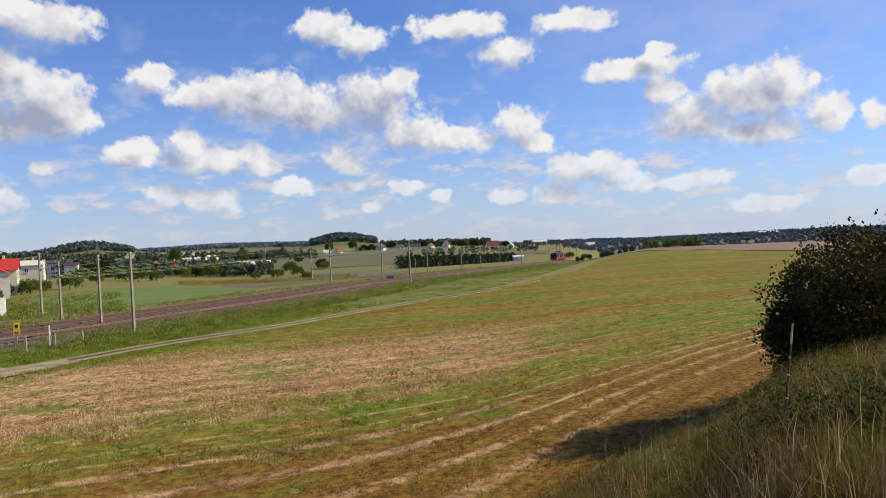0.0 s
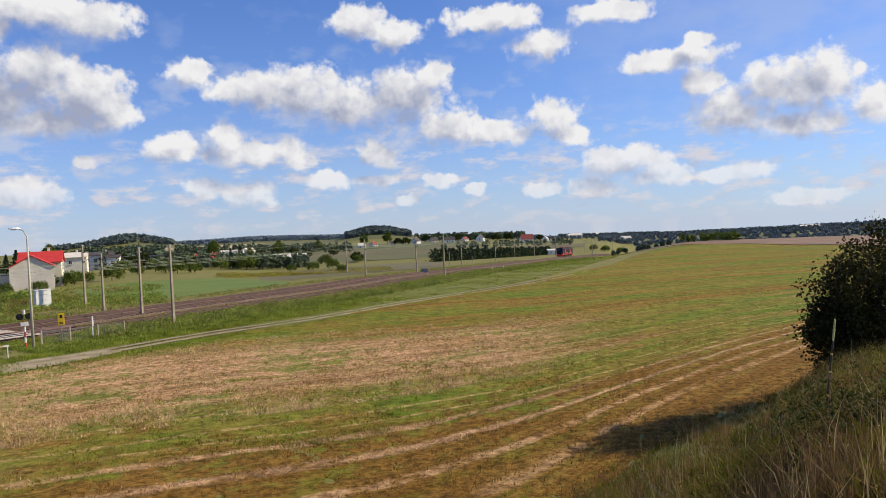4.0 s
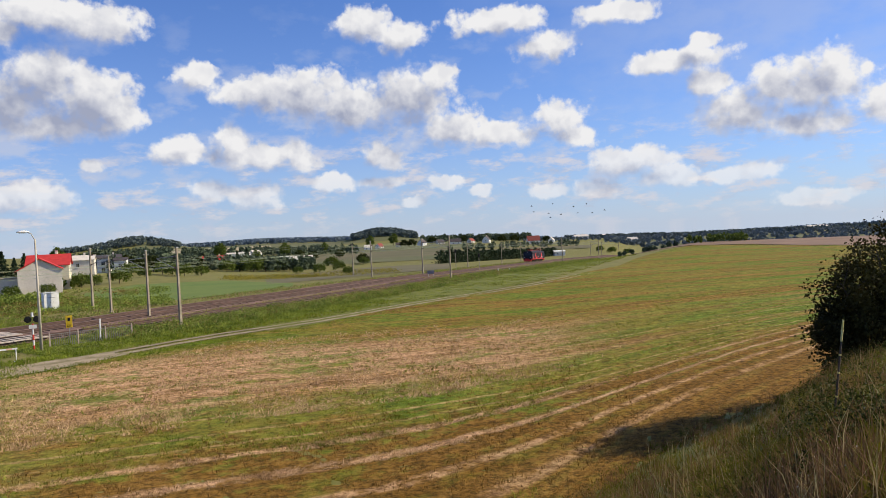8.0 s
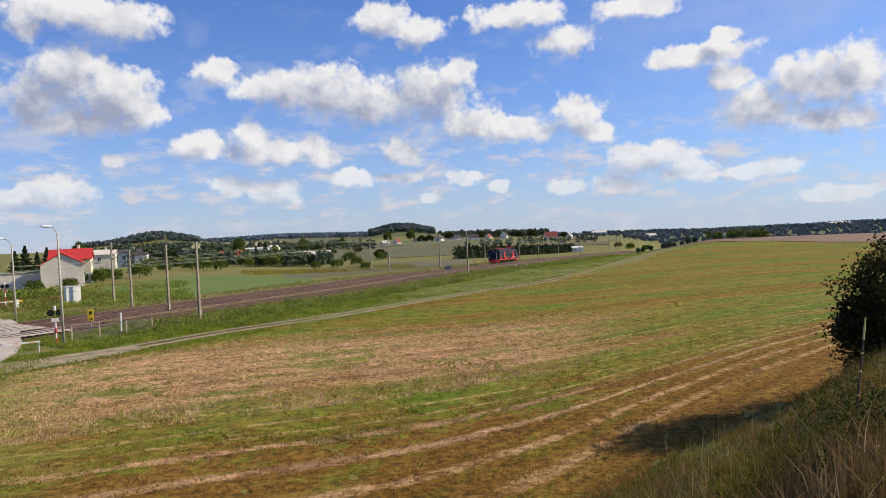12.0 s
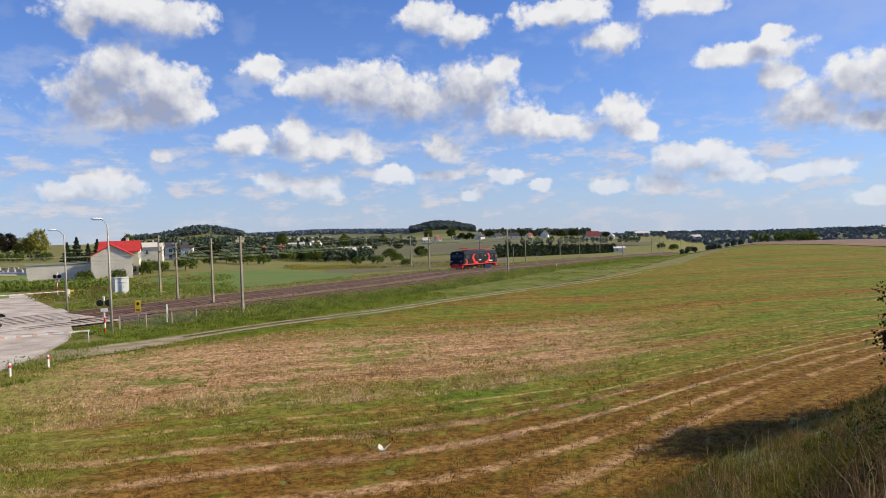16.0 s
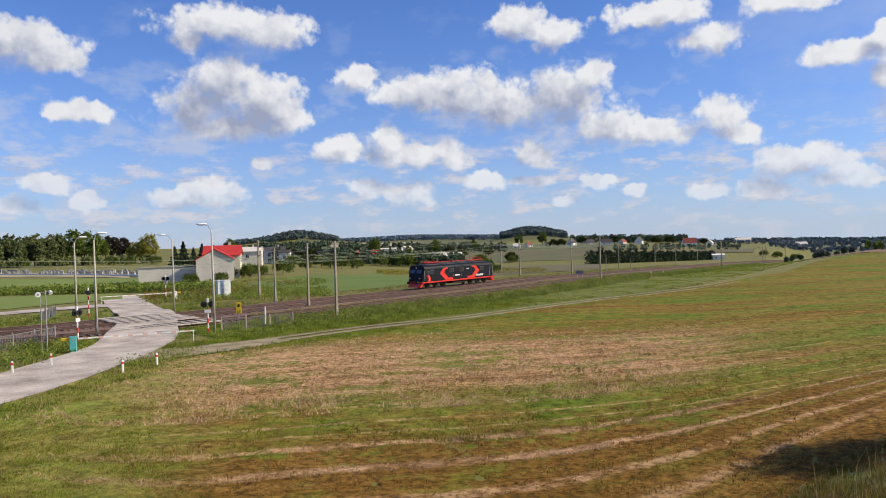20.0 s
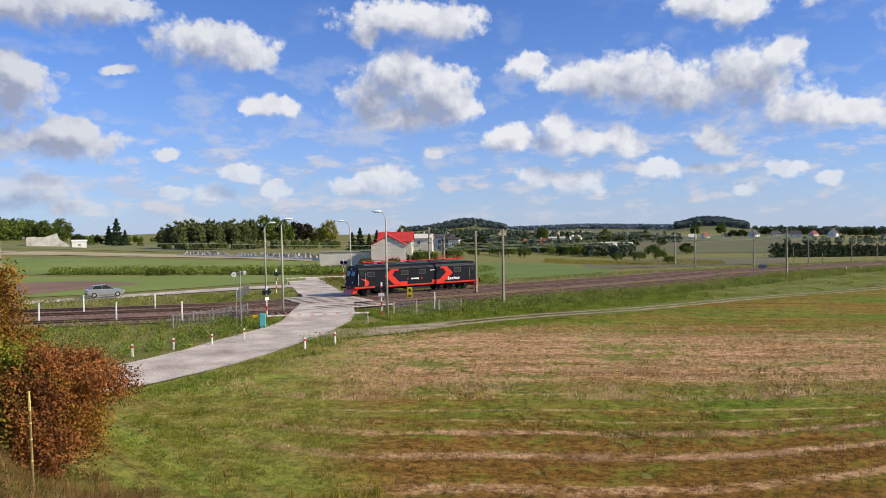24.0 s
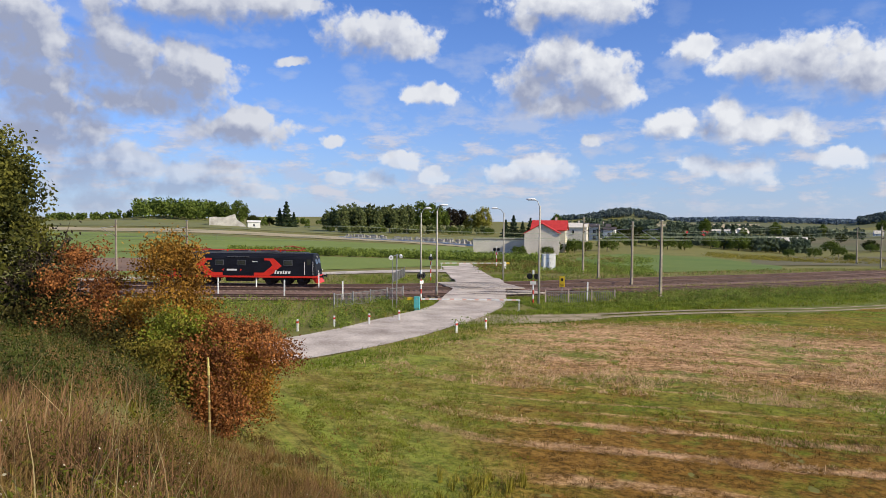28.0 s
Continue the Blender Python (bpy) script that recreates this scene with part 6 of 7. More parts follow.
birch = tree(11, 13.4, 3.3, L_BIRCH, M_BIRCH, "slender birch with thin green crown", 150, 30, 0.46, 0.02, group="birch row")
row(birch, [(47.6, 378, 0.95), (46.9, 384, 1.0), (46.2, 380, 0.9), (45.5, 388, 1.02), (44.9, 381, 0.93), (44.2, 390, 0.97), (43.6, 384, 0.9), (43.0, 386, 1.0), (42.4, 392, 1.02), (48.2, 382, 0.85), (47.25, 392, 0.95), (46.5, 395, 1.05), (45.85, 397, 0.9), (45.2, 394, 1.0), (44.5, 398, 0.96), (43.9, 395, 1.04), (43.3, 397, 0.92), (42.7, 399, 0.98), (48.7, 392, 0.75)])
oak = tree(12, 14.0, 5.2, L_OAK, M_BARK, "broad leafy tree with green crown", 110, 30, 0.5, 0.12, group="trees behind the fields")
row(oak, [(41.6, 395, 1.08), (40.7, 398, 1.02), (40.0, 405, 0.95), (57.0, 460, 0.8), (56.2, 455, 0.85), (55.2, 470, 0.95), (31.0, 420, 0.7), (20.2, 640, 0.9), (7.2, 1000, 1.1), (9.0, 980, 1.0), (15.5, 700, 0.9), (12.5, 760, 0.8), (17.6, 560, 0.6)])
dark = tree(13, 14.0, 4.6, L_PURPLE, M_BARK, "dark copper-leaved broad tree", 100, 30, 0.5, 0.1)
row(dark, [(39.2, 430, 1.0), (38.4, 436, 0.92)])
willow = tree(14, 14.5, 5.0, L_WILLOW, M_BARK, "yellow-green weeping willow tree", 110, 32, 0.45, 0.05, drop=1.2)
row(willow, [(36.7, 425, 1.0), (37.6, 432, 0.72)])
fir = spruce(15, 13.0, 5.2, "dark green spruce tree", "dark spruces")
row(fir, [(34.9, 300, 0.6), (34.3, 310, 0.74), (33.6, 305, 0.55), (33.0, 315, 0.66), (51.75, 470, 1.25), (52.25, 472, 0.9), (51.2, 470, 0.75), (32.2, 330, 0.6), (18.3, 520, 0.9), (19.0, 530, 0.7)])
shrub = tree(16, 4.6, 3.0, L_OAK, M_BARK, "rounded green shrub in the meadow", 60, 24, 0.28, 0.0, "shrub", "meadow shrubs", category="shrub")
row(shrub, [(12.0, 440, 1.35), (11.5, 300, 0.8), (13.0, 260, 0.7), (14.6, 255, 0.55), (9.6, 455, 1.0), (27.2, 190, 0.8), (26.4, 250, 0.9), (25.5, 230, 0.6), (28.8, 185, 0.55), (29.6, 178, 0.7), (30.2, 186, 0.6),
            (22.8, 235, 0.8), (21.6, 240, 0.7), (23.6, 245, 0.8), (24.3, 255, 0.9), (19.8, 300, 1.0), (18.9, 310, 1.1), (17.9, 305, 1.2), (17.0, 315, 1.15), (16.1, 320, 1.1), (15.2, 330, 1.2), (14.2, 335, 1.1),
            (49.5, 150, 0.35), (48.6, 152, 0.3), (53.5, 455, 0.8), (50.2, 460, 0.6), (48.8, 420, 0.6), (10.8, 215, 0.5), (-9.5, 470, 0.9), (-8.6, 480, 0.8), (-10.6, 520, 0.9), (33.9, 155, 0.5), (31.7, 160, 0.45), (47.2, 372, 0.9), (46.0, 374, 0.8), (44.6, 375, 0.9), (43.3, 378, 0.8), (42.0, 385, 0.9), (40.3, 392, 0.9), (48.4, 376, 0.7), (39.0, 350, 0.8), (37.9, 345, 0.7), (36.2, 340, 0.8)])
dshrub = tree(17, 6.0, 3.6, L_DARK, M_BARK, "dark dense thicket tree", 70, 26, 0.36, 0.02, "tree", "dark thickets")
row(dshrub, [(22.0, 330, 0.9), (20.9, 345, 1.0), (19.5, 350, 1.0), (18.4, 360, 1.05), (17.4, 365, 1.0), (16.5, 370, 1.0), (15.7, 380, 0.95), (24.9, 290, 0.95), (25.8, 285, 0.8), (26.8, 300, 1.0), (27.9, 320, 1.0), (23.4, 320, 1.0), (9.6, 460, 1.0),
             (13.4, 600, 1.1), (11.4, 620, 1.1), (14.4, 640, 1.2), (5.8, 900, 1.5), (6.4, 930, 1.4), (4.2, 1010, 1.6), (1.8, 1020, 1.6), (-1.2, 1000, 1.5), (-2.2, 1010, 1.5), (-4.6, 900, 1.2), (28.6, 350, 1.1), (29.4, 360, 1.1), (30.3, 370, 1.1), (54.2, 470, 1.0), (53.0, 480, 0.8)])


def woods(name, a0, a1, r0, r1, n, h, leaf_m, label, seed, m=46, leaf=1.3):
    """A far wood: many crowns side by side, one body of stuff."""
    rs = np.random.RandomState(seed)
    pts, sz = [], []
    for _ in range(n):
        a, r = rs.uniform(a0, a1), rs.uniform(r0, r1)
        x, y = xy(a, r)
        z = ground(x, y)
        hh = h * rs.uniform(0.7, 1.15)
        k = hh * 0.3
        d = rs.normal(size=(m, 3))
        d /= np.linalg.norm(d, axis=1, keepdims=True)
        rr = rs.uniform(0.6, 1.0, (m, 1))
        p = np.array([[x, y, z + hh * 0.55]]) + d * rr * np.array([[k, k, hh * 0.46]])
        pts.append(p)
    pts = np.concatenate(pts)
    return tagged(quads(name, pts, rs.uniform(0.7, 1.3, len(pts)) * leaf, leaf_m, rs), label=label, kind="stuff")


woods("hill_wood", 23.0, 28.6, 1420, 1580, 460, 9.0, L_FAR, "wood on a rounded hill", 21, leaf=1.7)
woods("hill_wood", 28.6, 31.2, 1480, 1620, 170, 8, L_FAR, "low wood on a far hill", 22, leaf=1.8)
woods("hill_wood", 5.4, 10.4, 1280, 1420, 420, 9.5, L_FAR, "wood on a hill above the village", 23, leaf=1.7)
woods("left_wood", 56.8, 62.4, 500, 600, 150, 12, L_OAK, "leafy wood on the rise", 24, leaf=1.0)
woods("left_wood", 62, 68, 560, 640, 60, 6, L_OAK, "low trees along the hill crest", 25, leaf=0.9)
woods("left_wood", 45, 57, 620, 720, 90, 6, L_OAK, "bushes along the hill crest", 26, leaf=0.9)
woods("village_wood", -3.5, 5.0, 1080, 1200, 210, 11, L_WOOD, "dark wood behind the village", 27, leaf=1.6)
woods("ridge_wood", 8, 24, 1600, 2300, 1500, 9, L_HAZY, "wooded ridge on the horizon, tinted blue for haze", 28, 30, 2.8)
woods("ridge_wood", -14, -2, 2150, 2350, 300, 12, L_HAZY, "wooded ridge on the horizon, tinted blue for haze", 29, leaf=2.4)
woods("valley_wood", -30, -6, 1150, 1250, 700, 6, L_FAR, "wood in the valley, tinted blue-green for haze", 30, 30, 1.8)
woods("valley_wood", -36, -11, 1500, 1580, 700, 8, L_HAZY, "wooded hills, tinted blue for haze", 32, 30, 2.4)
woods("mid_wood", 10, 29, 700, 860, 260, 9, L_WOOD, "dark scattered wood in the valley", 33, leaf=1.4)
woods("mid_wood", -7, 3, 620, 690, 50, 6, L_WOOD, "bushes along the fields", 34, leaf=1.0)
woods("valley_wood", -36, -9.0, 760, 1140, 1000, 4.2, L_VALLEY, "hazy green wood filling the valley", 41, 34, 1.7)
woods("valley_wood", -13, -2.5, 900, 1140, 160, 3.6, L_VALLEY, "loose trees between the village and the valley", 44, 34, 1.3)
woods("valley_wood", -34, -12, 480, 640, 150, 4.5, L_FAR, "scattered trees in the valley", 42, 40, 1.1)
woods("field_hedge", -19.5, -14.8, 302, 318, 30, 3.6, L_OAK, "bushes on the crest of the ploughed field", 43, 50, 0.5)
woods("field_hedge", -14.8, -10.0, 304, 330, 16, 2.2, L_WOOD, "bushes along the far edge of the field", 35, leaf=0.8)


woods("thicket", 13.5, 23.5, 305, 375, 130, 6.5, L_WOOD, "dark thicket behind the meadow", 36, 60, 0.8)
woods("thicket", 23, 30.5, 285, 365, 90, 6.5, L_WOOD, "dark thicket behind the meadow", 37, 60, 0.8)
woods("thicket", 36, 48.5, 366, 380, 90, 4.0, L_BIRCH, "undergrowth below the birch row", 38, 50, 0.6)
woods("thicket", 29.5, 35, 176, 196, 40, 2.4, L_OAK, "garden shrubs behind the house", 39, 60, 0.3)


def long_hedge():
    rs = np.random.RandomState(40)
    t = thing("hedge", label="long dark clipped conifer hedge", category="hedge")
    n = 9000
    f = rs.uniform(0, 1, n)
    k = np.round(f * 44) / 44
    f = k + rs.normal(0, 0.006, n)
    x0, y0, x1, y1 = -22.9, 341.6, 40.0, 437.0
    h = 5.9 - 1.2 * f + 0.5 * np.sin(k * 97)
    zf = rs.uniform(0, 1, n)
    w = 1.5 * (1 - 0.75 * zf ** 2)
    px = x0 + (x1 - x0) * f + rs.normal(0, 0.4, n) * w
    py = y0 + (y1 - y0) * f + rs.normal(0, 0.5, n) * w
    pz = np.array([ground(a, b) for a, b in zip(px, py)]) + zf * h
    quads("foliage", np.stack([px, py, pz], 1), rs.uniform(0.35, 0.7, n), L_SPRUCE, rs, t)
    bm = B()
    for i in range(45):
        x, y = x0 + (x1 - x0) * i / 44, y0 + (y1 - y0) * i / 44
        rod(bm, (x, y, ground(x, y) - 0.1), (x, y, ground(x, y) + 3.5), 0.12, 0.05, 5)
    tagged(part("stem_row", bm, M_BARK, t), kind="stuff")


long_hedge()


# ---- near bushes, tree and stakes ----
def big_bush(name, label, bodies, stems, seed, category="bush", top=True):
    """bodies: centre, radii, clumps, leaves each, spread, leaf size, material."""
    rs = np.random.RandomState(seed)
    t = thing(name, label=label, category=category)
    for c, rad, n, m, sp, lf, lm in bodies:
        p = clumps(rs, c, rad, n, m, sp, -0.75)
        g = np.array([ground(a, b) for a, b in p[:, :2]])
        p = p[p[:, 2] > g + 0.05]
        quads("foliage", p, rs.uniform(0.6, 1.35, len(p)) * lf, lm, rs, t)
    bm = B()
    for (x0, y0), (x1, y1, z1), r in stems:
        z0 = ground(x0, y0) - 0.1
        p, e = Vector((x0, y0, z0)), Vector((x1, y1, z1))
        q = p.lerp(e, 0.5) + Vector((rs.normal(0, 0.2), rs.normal(0, 0.2), 0.25))
        rod(bm, p, q, r, r * 0.7, 6)
        rod(bm, q, e, r * 0.7, r * 0.2, 6)
        for k in range(5):
            b = q.lerp(e, rs.uniform(0, 0.9))
            rod(bm, b, b + Vector((rs.normal(0, 0.7), rs.normal(0, 0.7), rs.uniform(0.2, 1.1))), r * 0.22, r * 0.05, 4)
    part("branchwork", bm, M_BARK, t)
    return t


big_bush("bush", "large dark green bush on the slope", [
    ((15.2, 28.8, 4.3), (2.5, 2.4, 2.6), 150, 110, 0.30, 0.07, L_BROWN),
    ((17.8, 29.6, 4.5), (3.0, 2.8, 3.0), 150, 110, 0.32, 0.07, L_BROWN),
    ((21.9, 31.5, 4.4), (3.4, 3.2, 3.5), 130, 90, 0.36, 0.09, L_DARK),
    ((14.8, 28.6, 2.4), (2.2, 2.0, 1.6), 80, 100, 0.28, 0.07, L_BROWN),
    ((13.6, 28.2, 3.2), (1.6, 1.6, 1.5), 40, 80, 0.25, 0.08, L_BROWN),
], [((15.4, 29.0), (14.6, 28.6, 6.4), 0.10), ((17.0, 29.4), (17.8, 29.4, 7.2), 0.12), ((18.0, 29.8), (19.9, 30.2, 7.6), 0.12), ((15.0, 28.6), (13.0, 28.0, 5.2), 0.08), ((20.9, 31), (22.4, 31.5, 7.8), 0.14)], 51)

big_bush("autumn_bush", "autumn bush with orange, rust and green leaves", [
    ((-25.6, 14.6, 4.2), (1.6, 1.6, 3.3), 120, 150, 0.26, 0.052, L_AUTUMN),
    ((-23.9, 14.3, 2.5), (1.6, 1.5, 1.9), 130, 150, 0.25, 0.052, L_FRESH),
    ((-23.4, 15.4, 2.4), (2.0, 2.0, 1.9), 120, 150, 0.26, 0.052, L_RUST),
    ((-22.6, 15.2, 1.9), (1.6, 1.6, 1.6), 80, 150, 0.24, 0.052, L_AUTUMN),
    ((-22.4, 16.4, 3.0), (1.7, 1.2, 0.8), 45, 110, 0.22, 0.05, L_RUST),
    ((-22.2, 13.8, 1.5), (1.7, 1.5, 1.6), 90, 150, 0.24, 0.052, L_RUST),
    ((-23.0, 13.0, 2.2), (1.5, 1.5, 1.8), 60, 150, 0.24, 0.052, L_OLIVE),
    ((-27.4, 12.2, 4.6), (1.5, 1.5, 2.2), 70, 150, 0.26, 0.052, L_RUST),
    # very dark leaves put the shade of the left hollow into colour
    ((-26.2, 12.1, 2.5), (1.8, 1.5, 1.7), 130, 150, 0.26, 0.052, L_BROWN),
    ((-27.6, 11.2, 3.4), (1.6, 1.4, 1.9), 100, 130, 0.26, 0.052, L_BROWN),
    ((-26.8, 13.6, 2.6), (1.4, 1.4, 2.0), 60, 130, 0.25, 0.052, L_AUTUMN),
], [((-24.5, 15.2), (-25.6, 14.7, 6.4), 0.08), ((-24.2, 15.4), (-23.2, 15.8, 4.0), 0.07), ((-23.8, 15.6), (-22.4, 16.4, 3.3), 0.06), ((-25, 15), (-26.8, 13.6, 4.4), 0.07)], 52)

big_bush("roadside_tree", "leafy green tree beside dark twigs", [
    ((-31.0, 9.9, 6.4), (2.8, 2.8, 3.6), 190, 140, 0.32, 0.085, L_ASH),
    ((-31.0, 9.8, 9.0), (2.0, 2.0, 1.8), 70, 140, 0.32, 0.085, L_ASH),
    ((-29.2, 11.6, 5.0), (1.5, 1.5, 2.3), 50, 50, 0.30, 0.07, L_PURPLE),
    # dark leaves stand in for the shaded gap between tree and bush
    ((-28.6, 11.6, 2.8), (2.4, 2.2, 1.9), 80, 80, 0.30, 0.09, L_DARK),
], [((-30.4, 10.4), (-30.8, 10.0, 8.6), 0.18), ((-30.2, 10.6), (-28.6, 12.4, 7.0), 0.10), ((-30.2, 10.6), (-27.6, 13.0, 6.6), 0.07), ((-29.6, 11), (-28, 12, 5.6), 0.08)], 53, "tree")

M_STAKE = mat("weathered_stake", (0.34, 0.25, 0.10), (0.16, 0.11, 0.05), 6.0, 0.9, bump=0.4)
M_LICHEN = mat("yellow_lichen", (0.55, 0.42, 0.06), (0.62, 0.55, 0.25), 8.0, 0.9)


def stake(x, y, h, lx, ly, label, shaft, k=1.0):
    t = thing("stake", x, y, ground(x, y) - 0.15, 0, label, "stake", "old fence stakes")
    top = Vector((lx, ly, h + 0.15))
    bm = B()
    rod(bm, (0, 0, 0), top * 0.82, 0.035 * k, 0.031 * k, 7)
    part("shaft", bm, shaft, t)
    bm = B()
    rod(bm, top * 0.82, top, 0.033 * k, 0.026 * k, 7)
    part("painted_tip", bm, M_LICHEN, t, "yellow painted top")
    for f in (0.35, 0.55, 0.7, 0.9):
        bm = B()
        rod(bm, top * f, top * (f + 0.015), 0.038 * k, 0.038 * k, 7)
        part("lichen_patch", bm, M_LICHEN, t)


stake(5.0, 11.24, 1.62, 0.22, 0.0, "thin dark wooden stake with yellow tip", M_BARK, 0.5)
stake(9.6, 15.6, 1.5, 0.05, 0.0, "thin dark wooden stake on the slope", M_BARK, 0.75)
stake(-17.8, 11.4, 2.6, 0.08, -0.1, "pale wooden stake with yellow lichen", M_STAKE)

# ---- grass ----
G_GREEN = leaf_mat("green_grass_blades", (0.058, 0.060, 0.006), (0.20, 0.178, 0.020), 0.35)
G_DRY = leaf_mat("dry_grass_blades", (0.19, 0.14, 0.05), (0.50, 0.40, 0.20), 0.35)
G_SLOPE = leaf_mat("brown_slope_grass", (0.11, 0.068, 0.020), (0.36, 0.235, 0.085), 0.35)
G_LEAF = leaf_mat("broad_weed_leaves", (0.04, 0.05, 0.006), (0.16, 0.165, 0.02), 0.25)
G_RED = leaf_mat("reddish_weed_stalks", (0.10, 0.052, 0.022), (0.32, 0.185, 0.090), 0.2)
G_REED = leaf_mat("tall_green_grass", (0.075, 0.11, 0.02), (0.20, 0.26, 0.055), 0.35)
G_FRESH = leaf_mat("fresh_grass_blades", (0.085, 0.128, 0.012), (0.29, 0.345, 0.04), 0.45)
M_SEED = mat("seed_head", (0.55, 0.50, 0.38), (0.40, 0.35, 0.24), 6.0, 0.9)
G_HERB = leaf_mat("green_herb_leaves", (0.080, 0.120, 0.022), (0.31, 0.375, 0.07), 0.4)
G_NETTLE = leaf_mat("nettle_leaves", (0.022, 0.030, 0.007), (0.085, 0.10, 0.02), 0.15)
G_REGROW = leaf_mat("young_regrowth", (0.11, 0.135, 0.014), (0.33, 0.35, 0.05), 0.3)
G_STRAW = leaf_mat("pale_straw", (0.36, 0.225, 0.11), (0.85, 0.60, 0.37), 0.2)
G_STUB = leaf_mat("brown_stubble_blades", (0.11, 0.06, 0.016), (0.36, 0.215, 0.065), 0.2)
G_WEED = leaf_mat("yellow_weeds", (0.16, 0.15, 0.02), (0.34, 0.28, 0.04), 0.05)


def scatter(a0, a1, r0, r1, n, rs, patch=0.0, scale=0.2, off=0.0):
    """Places spread evenly by bearing and by the logarithm of distance, thinned into patches."""
    out = []
    while len(out) < n:
        a = rs.uniform(a0, a1)
        lo, hi = (r0(a) if callable(r0) else r0), (r1(a) if callable(r1) else r1)
        r = lo * (hi / lo) ** rs.uniform()
        x, y = xy(a, r)
        if patch and noise.noise((x * scale + off, y * scale, off)) < rs.uniform(-patch, patch) * 0.5:
            continue
        out.append((x, y, ground(x, y) - 0.03))
    return np.array(out)


def grass(name, label, pts, h0, h1, w, material, rs, lean=0.35):
    n = len(pts)
    hs = rs.uniform(h0, h1, n)
    return tagged(blades(name, pts, hs, rs.uniform(0.6, 1.3, n) * w, material, rs, None, lean), label=label, kind="stuff")


rs_g = np.random.RandomState(61)


def tufts(name, label, pts, k, h0, h1, w, material, rs, lean=0.6, spread=0.05):
    """Grass in tufts: k blades from each root, all of one length."""
    n = len(pts)
    hs = np.repeat(rs.uniform(h0, h1, n), k) * rs.uniform(0.5, 1.1, n * k)
    roots = np.repeat(pts, k, 0) + rs.normal(size=(n * k, 3)) * np.array([[spread, spread, 0.0]])
    return tagged(blades(name, roots, hs, rs.uniform(0.6, 1.3, n * k) * w, material, rs, None, lean), label=label, kind="stuff")


def leafage(name, label, pts, k, h, s0, s1, material, rs, spread=0.2, flat=0.3):
    """Low leafy growth: small leaves heaped over each root."""
    p = np.repeat(pts, k, 0)
    p = p + rs.normal(size=p.shape) * np.array([[spread, spread, 0.0]])
    p[:, 2] += np.repeat(rs.uniform(0.35, 1.0, len(pts)), k) * h * rs.uniform(0.05, 1.0, len(p))
    return tagged(quads(name, p, rs.uniform(s0, s1, len(p)), material, rs, None, flat, 0.35), label=label, kind="stuff")


for a0, a1, wet, brown in ((-46.0, -3.0, 1.0, 1.0), (42.0, 86.0, 0.45, 2.2)):
    f = lambda a: toe(a) * 1.04
    grass("green_grass", "rough green grass on the slope", scatter(a0, a1, 3.0, f, int(26000 * wet), rs_g, 0.6, 0.5, 1.0), 0.08, 0.32, 0.009, G_GREEN, rs_g, 0.8)
    tufts("grass_tufts", "tufts of fresh green grass on the slope", scatter(a0, a1, 3.2, f, int(2400 * wet), rs_g, 0.15, 0.55, 21.0), 16, 0.15, 0.5, 0.008, G_GREEN, rs_g, 0.7)
    tufts("straw_tufts", "bleached straw tufts on the slope", scatter(a0, a1, 3.2, f, int(1300 * brown), rs_g, 0.15, 0.6, 5.0), 18, 0.15, 0.5, 0.006, G_SLOPE, rs_g, 0.8)
    tufts("weed_stalks", "reddish brown dead weed stalks", scatter(a0, a1, 3.6, f, int(900 * brown), rs_g, 0.12, 0.5, 9.0), 16, 0.3, 0.75, 0.005, G_RED, rs_g, 0.45, 0.12)
    leafage("weed_leaves", "broad-leaved weeds on the slope", scatter(a0, a1, 3.5, f, 2600, rs_g, 0.15, 0.5, 12.0), 26, 0.40, 0.014, 0.042, G_LEAF, rs_g, 0.16)
    leafage("dead_weed_leaves", "withered brown weeds on the slope", scatter(a0, a1, 3.5, f, int(1000 * brown), rs_g, 0.12, 0.5, 9.0), 24, 0.65, 0.007, 0.020, G_RED, rs_g, 0.14)
    grass("pale_stalks", "tall pale dry stalks on the slope", scatter(a0, a1, 4.5, f, 600, rs_g, 0.3, 0.4, 15.0), 0.6, 1.15, 0.005, G_DRY, rs_g, 0.5)
    p = scatter(a0, a1, 4.0, f, 420, rs_g, 0.6, 0.4, 3.0)
    p[:, 2] += rs_g.uniform(0.3, 0.7, len(p))
    tagged(quads("seed_heads", p, rs_g.uniform(0.006, 0.014, len(p)), M_SEED, rs_g), label="pale seed heads among the grass", kind="stuff")
leafage("nettles", "dark green nettles on the slope beside the bushes", scatter(61, 78, 11, 34, 1100, rs_g, 0.3, 0.4, 31.0), 40, 0.75, 0.02, 0.055, G_NETTLE, rs_g, 0.22)
leafage("nettles", "dark green nettles on the slope beside the bushes", scatter(-46, -22, 9, 34, 700, rs_g, 0.15, 0.4, 33.0), 40, 0.6, 0.02, 0.05, G_NETTLE, rs_g, 0.22)
for a0, a1, n in ((-3.0, 42.0, 14000), (-75.0, -46.0, 9000), (86.0, 115.0, 9000)):
    grass("bank_grass", "rough green grass on the bank", scatter(a0, a1, 2.2, lambda a: min(toe(a) * 1.02, 60.0), n, rs_g, 0.4, 0.4, 2.0), 0.15, 0.45, 0.012, G_GREEN, rs_g, 0.6)
    grass("bank_straw", "dry grass on the bank", scatter(a0, a1, 2.2, lambda a: min(toe(a) * 1.02, 60.0), n // 2, rs_g, 0.6, 0.4, 7.0), 0.2, 0.6, 0.009, G_SLOPE, rs_g, 0.6)
grass("bank_grass", "rough green grass on the bank", scatter(-180, 180, 1.0, 9.0, 9000, rs_g, 0.4, 0.4, 2.0), 0.12, 0.4, 0.008, G_GREEN, rs_g, 0.6)
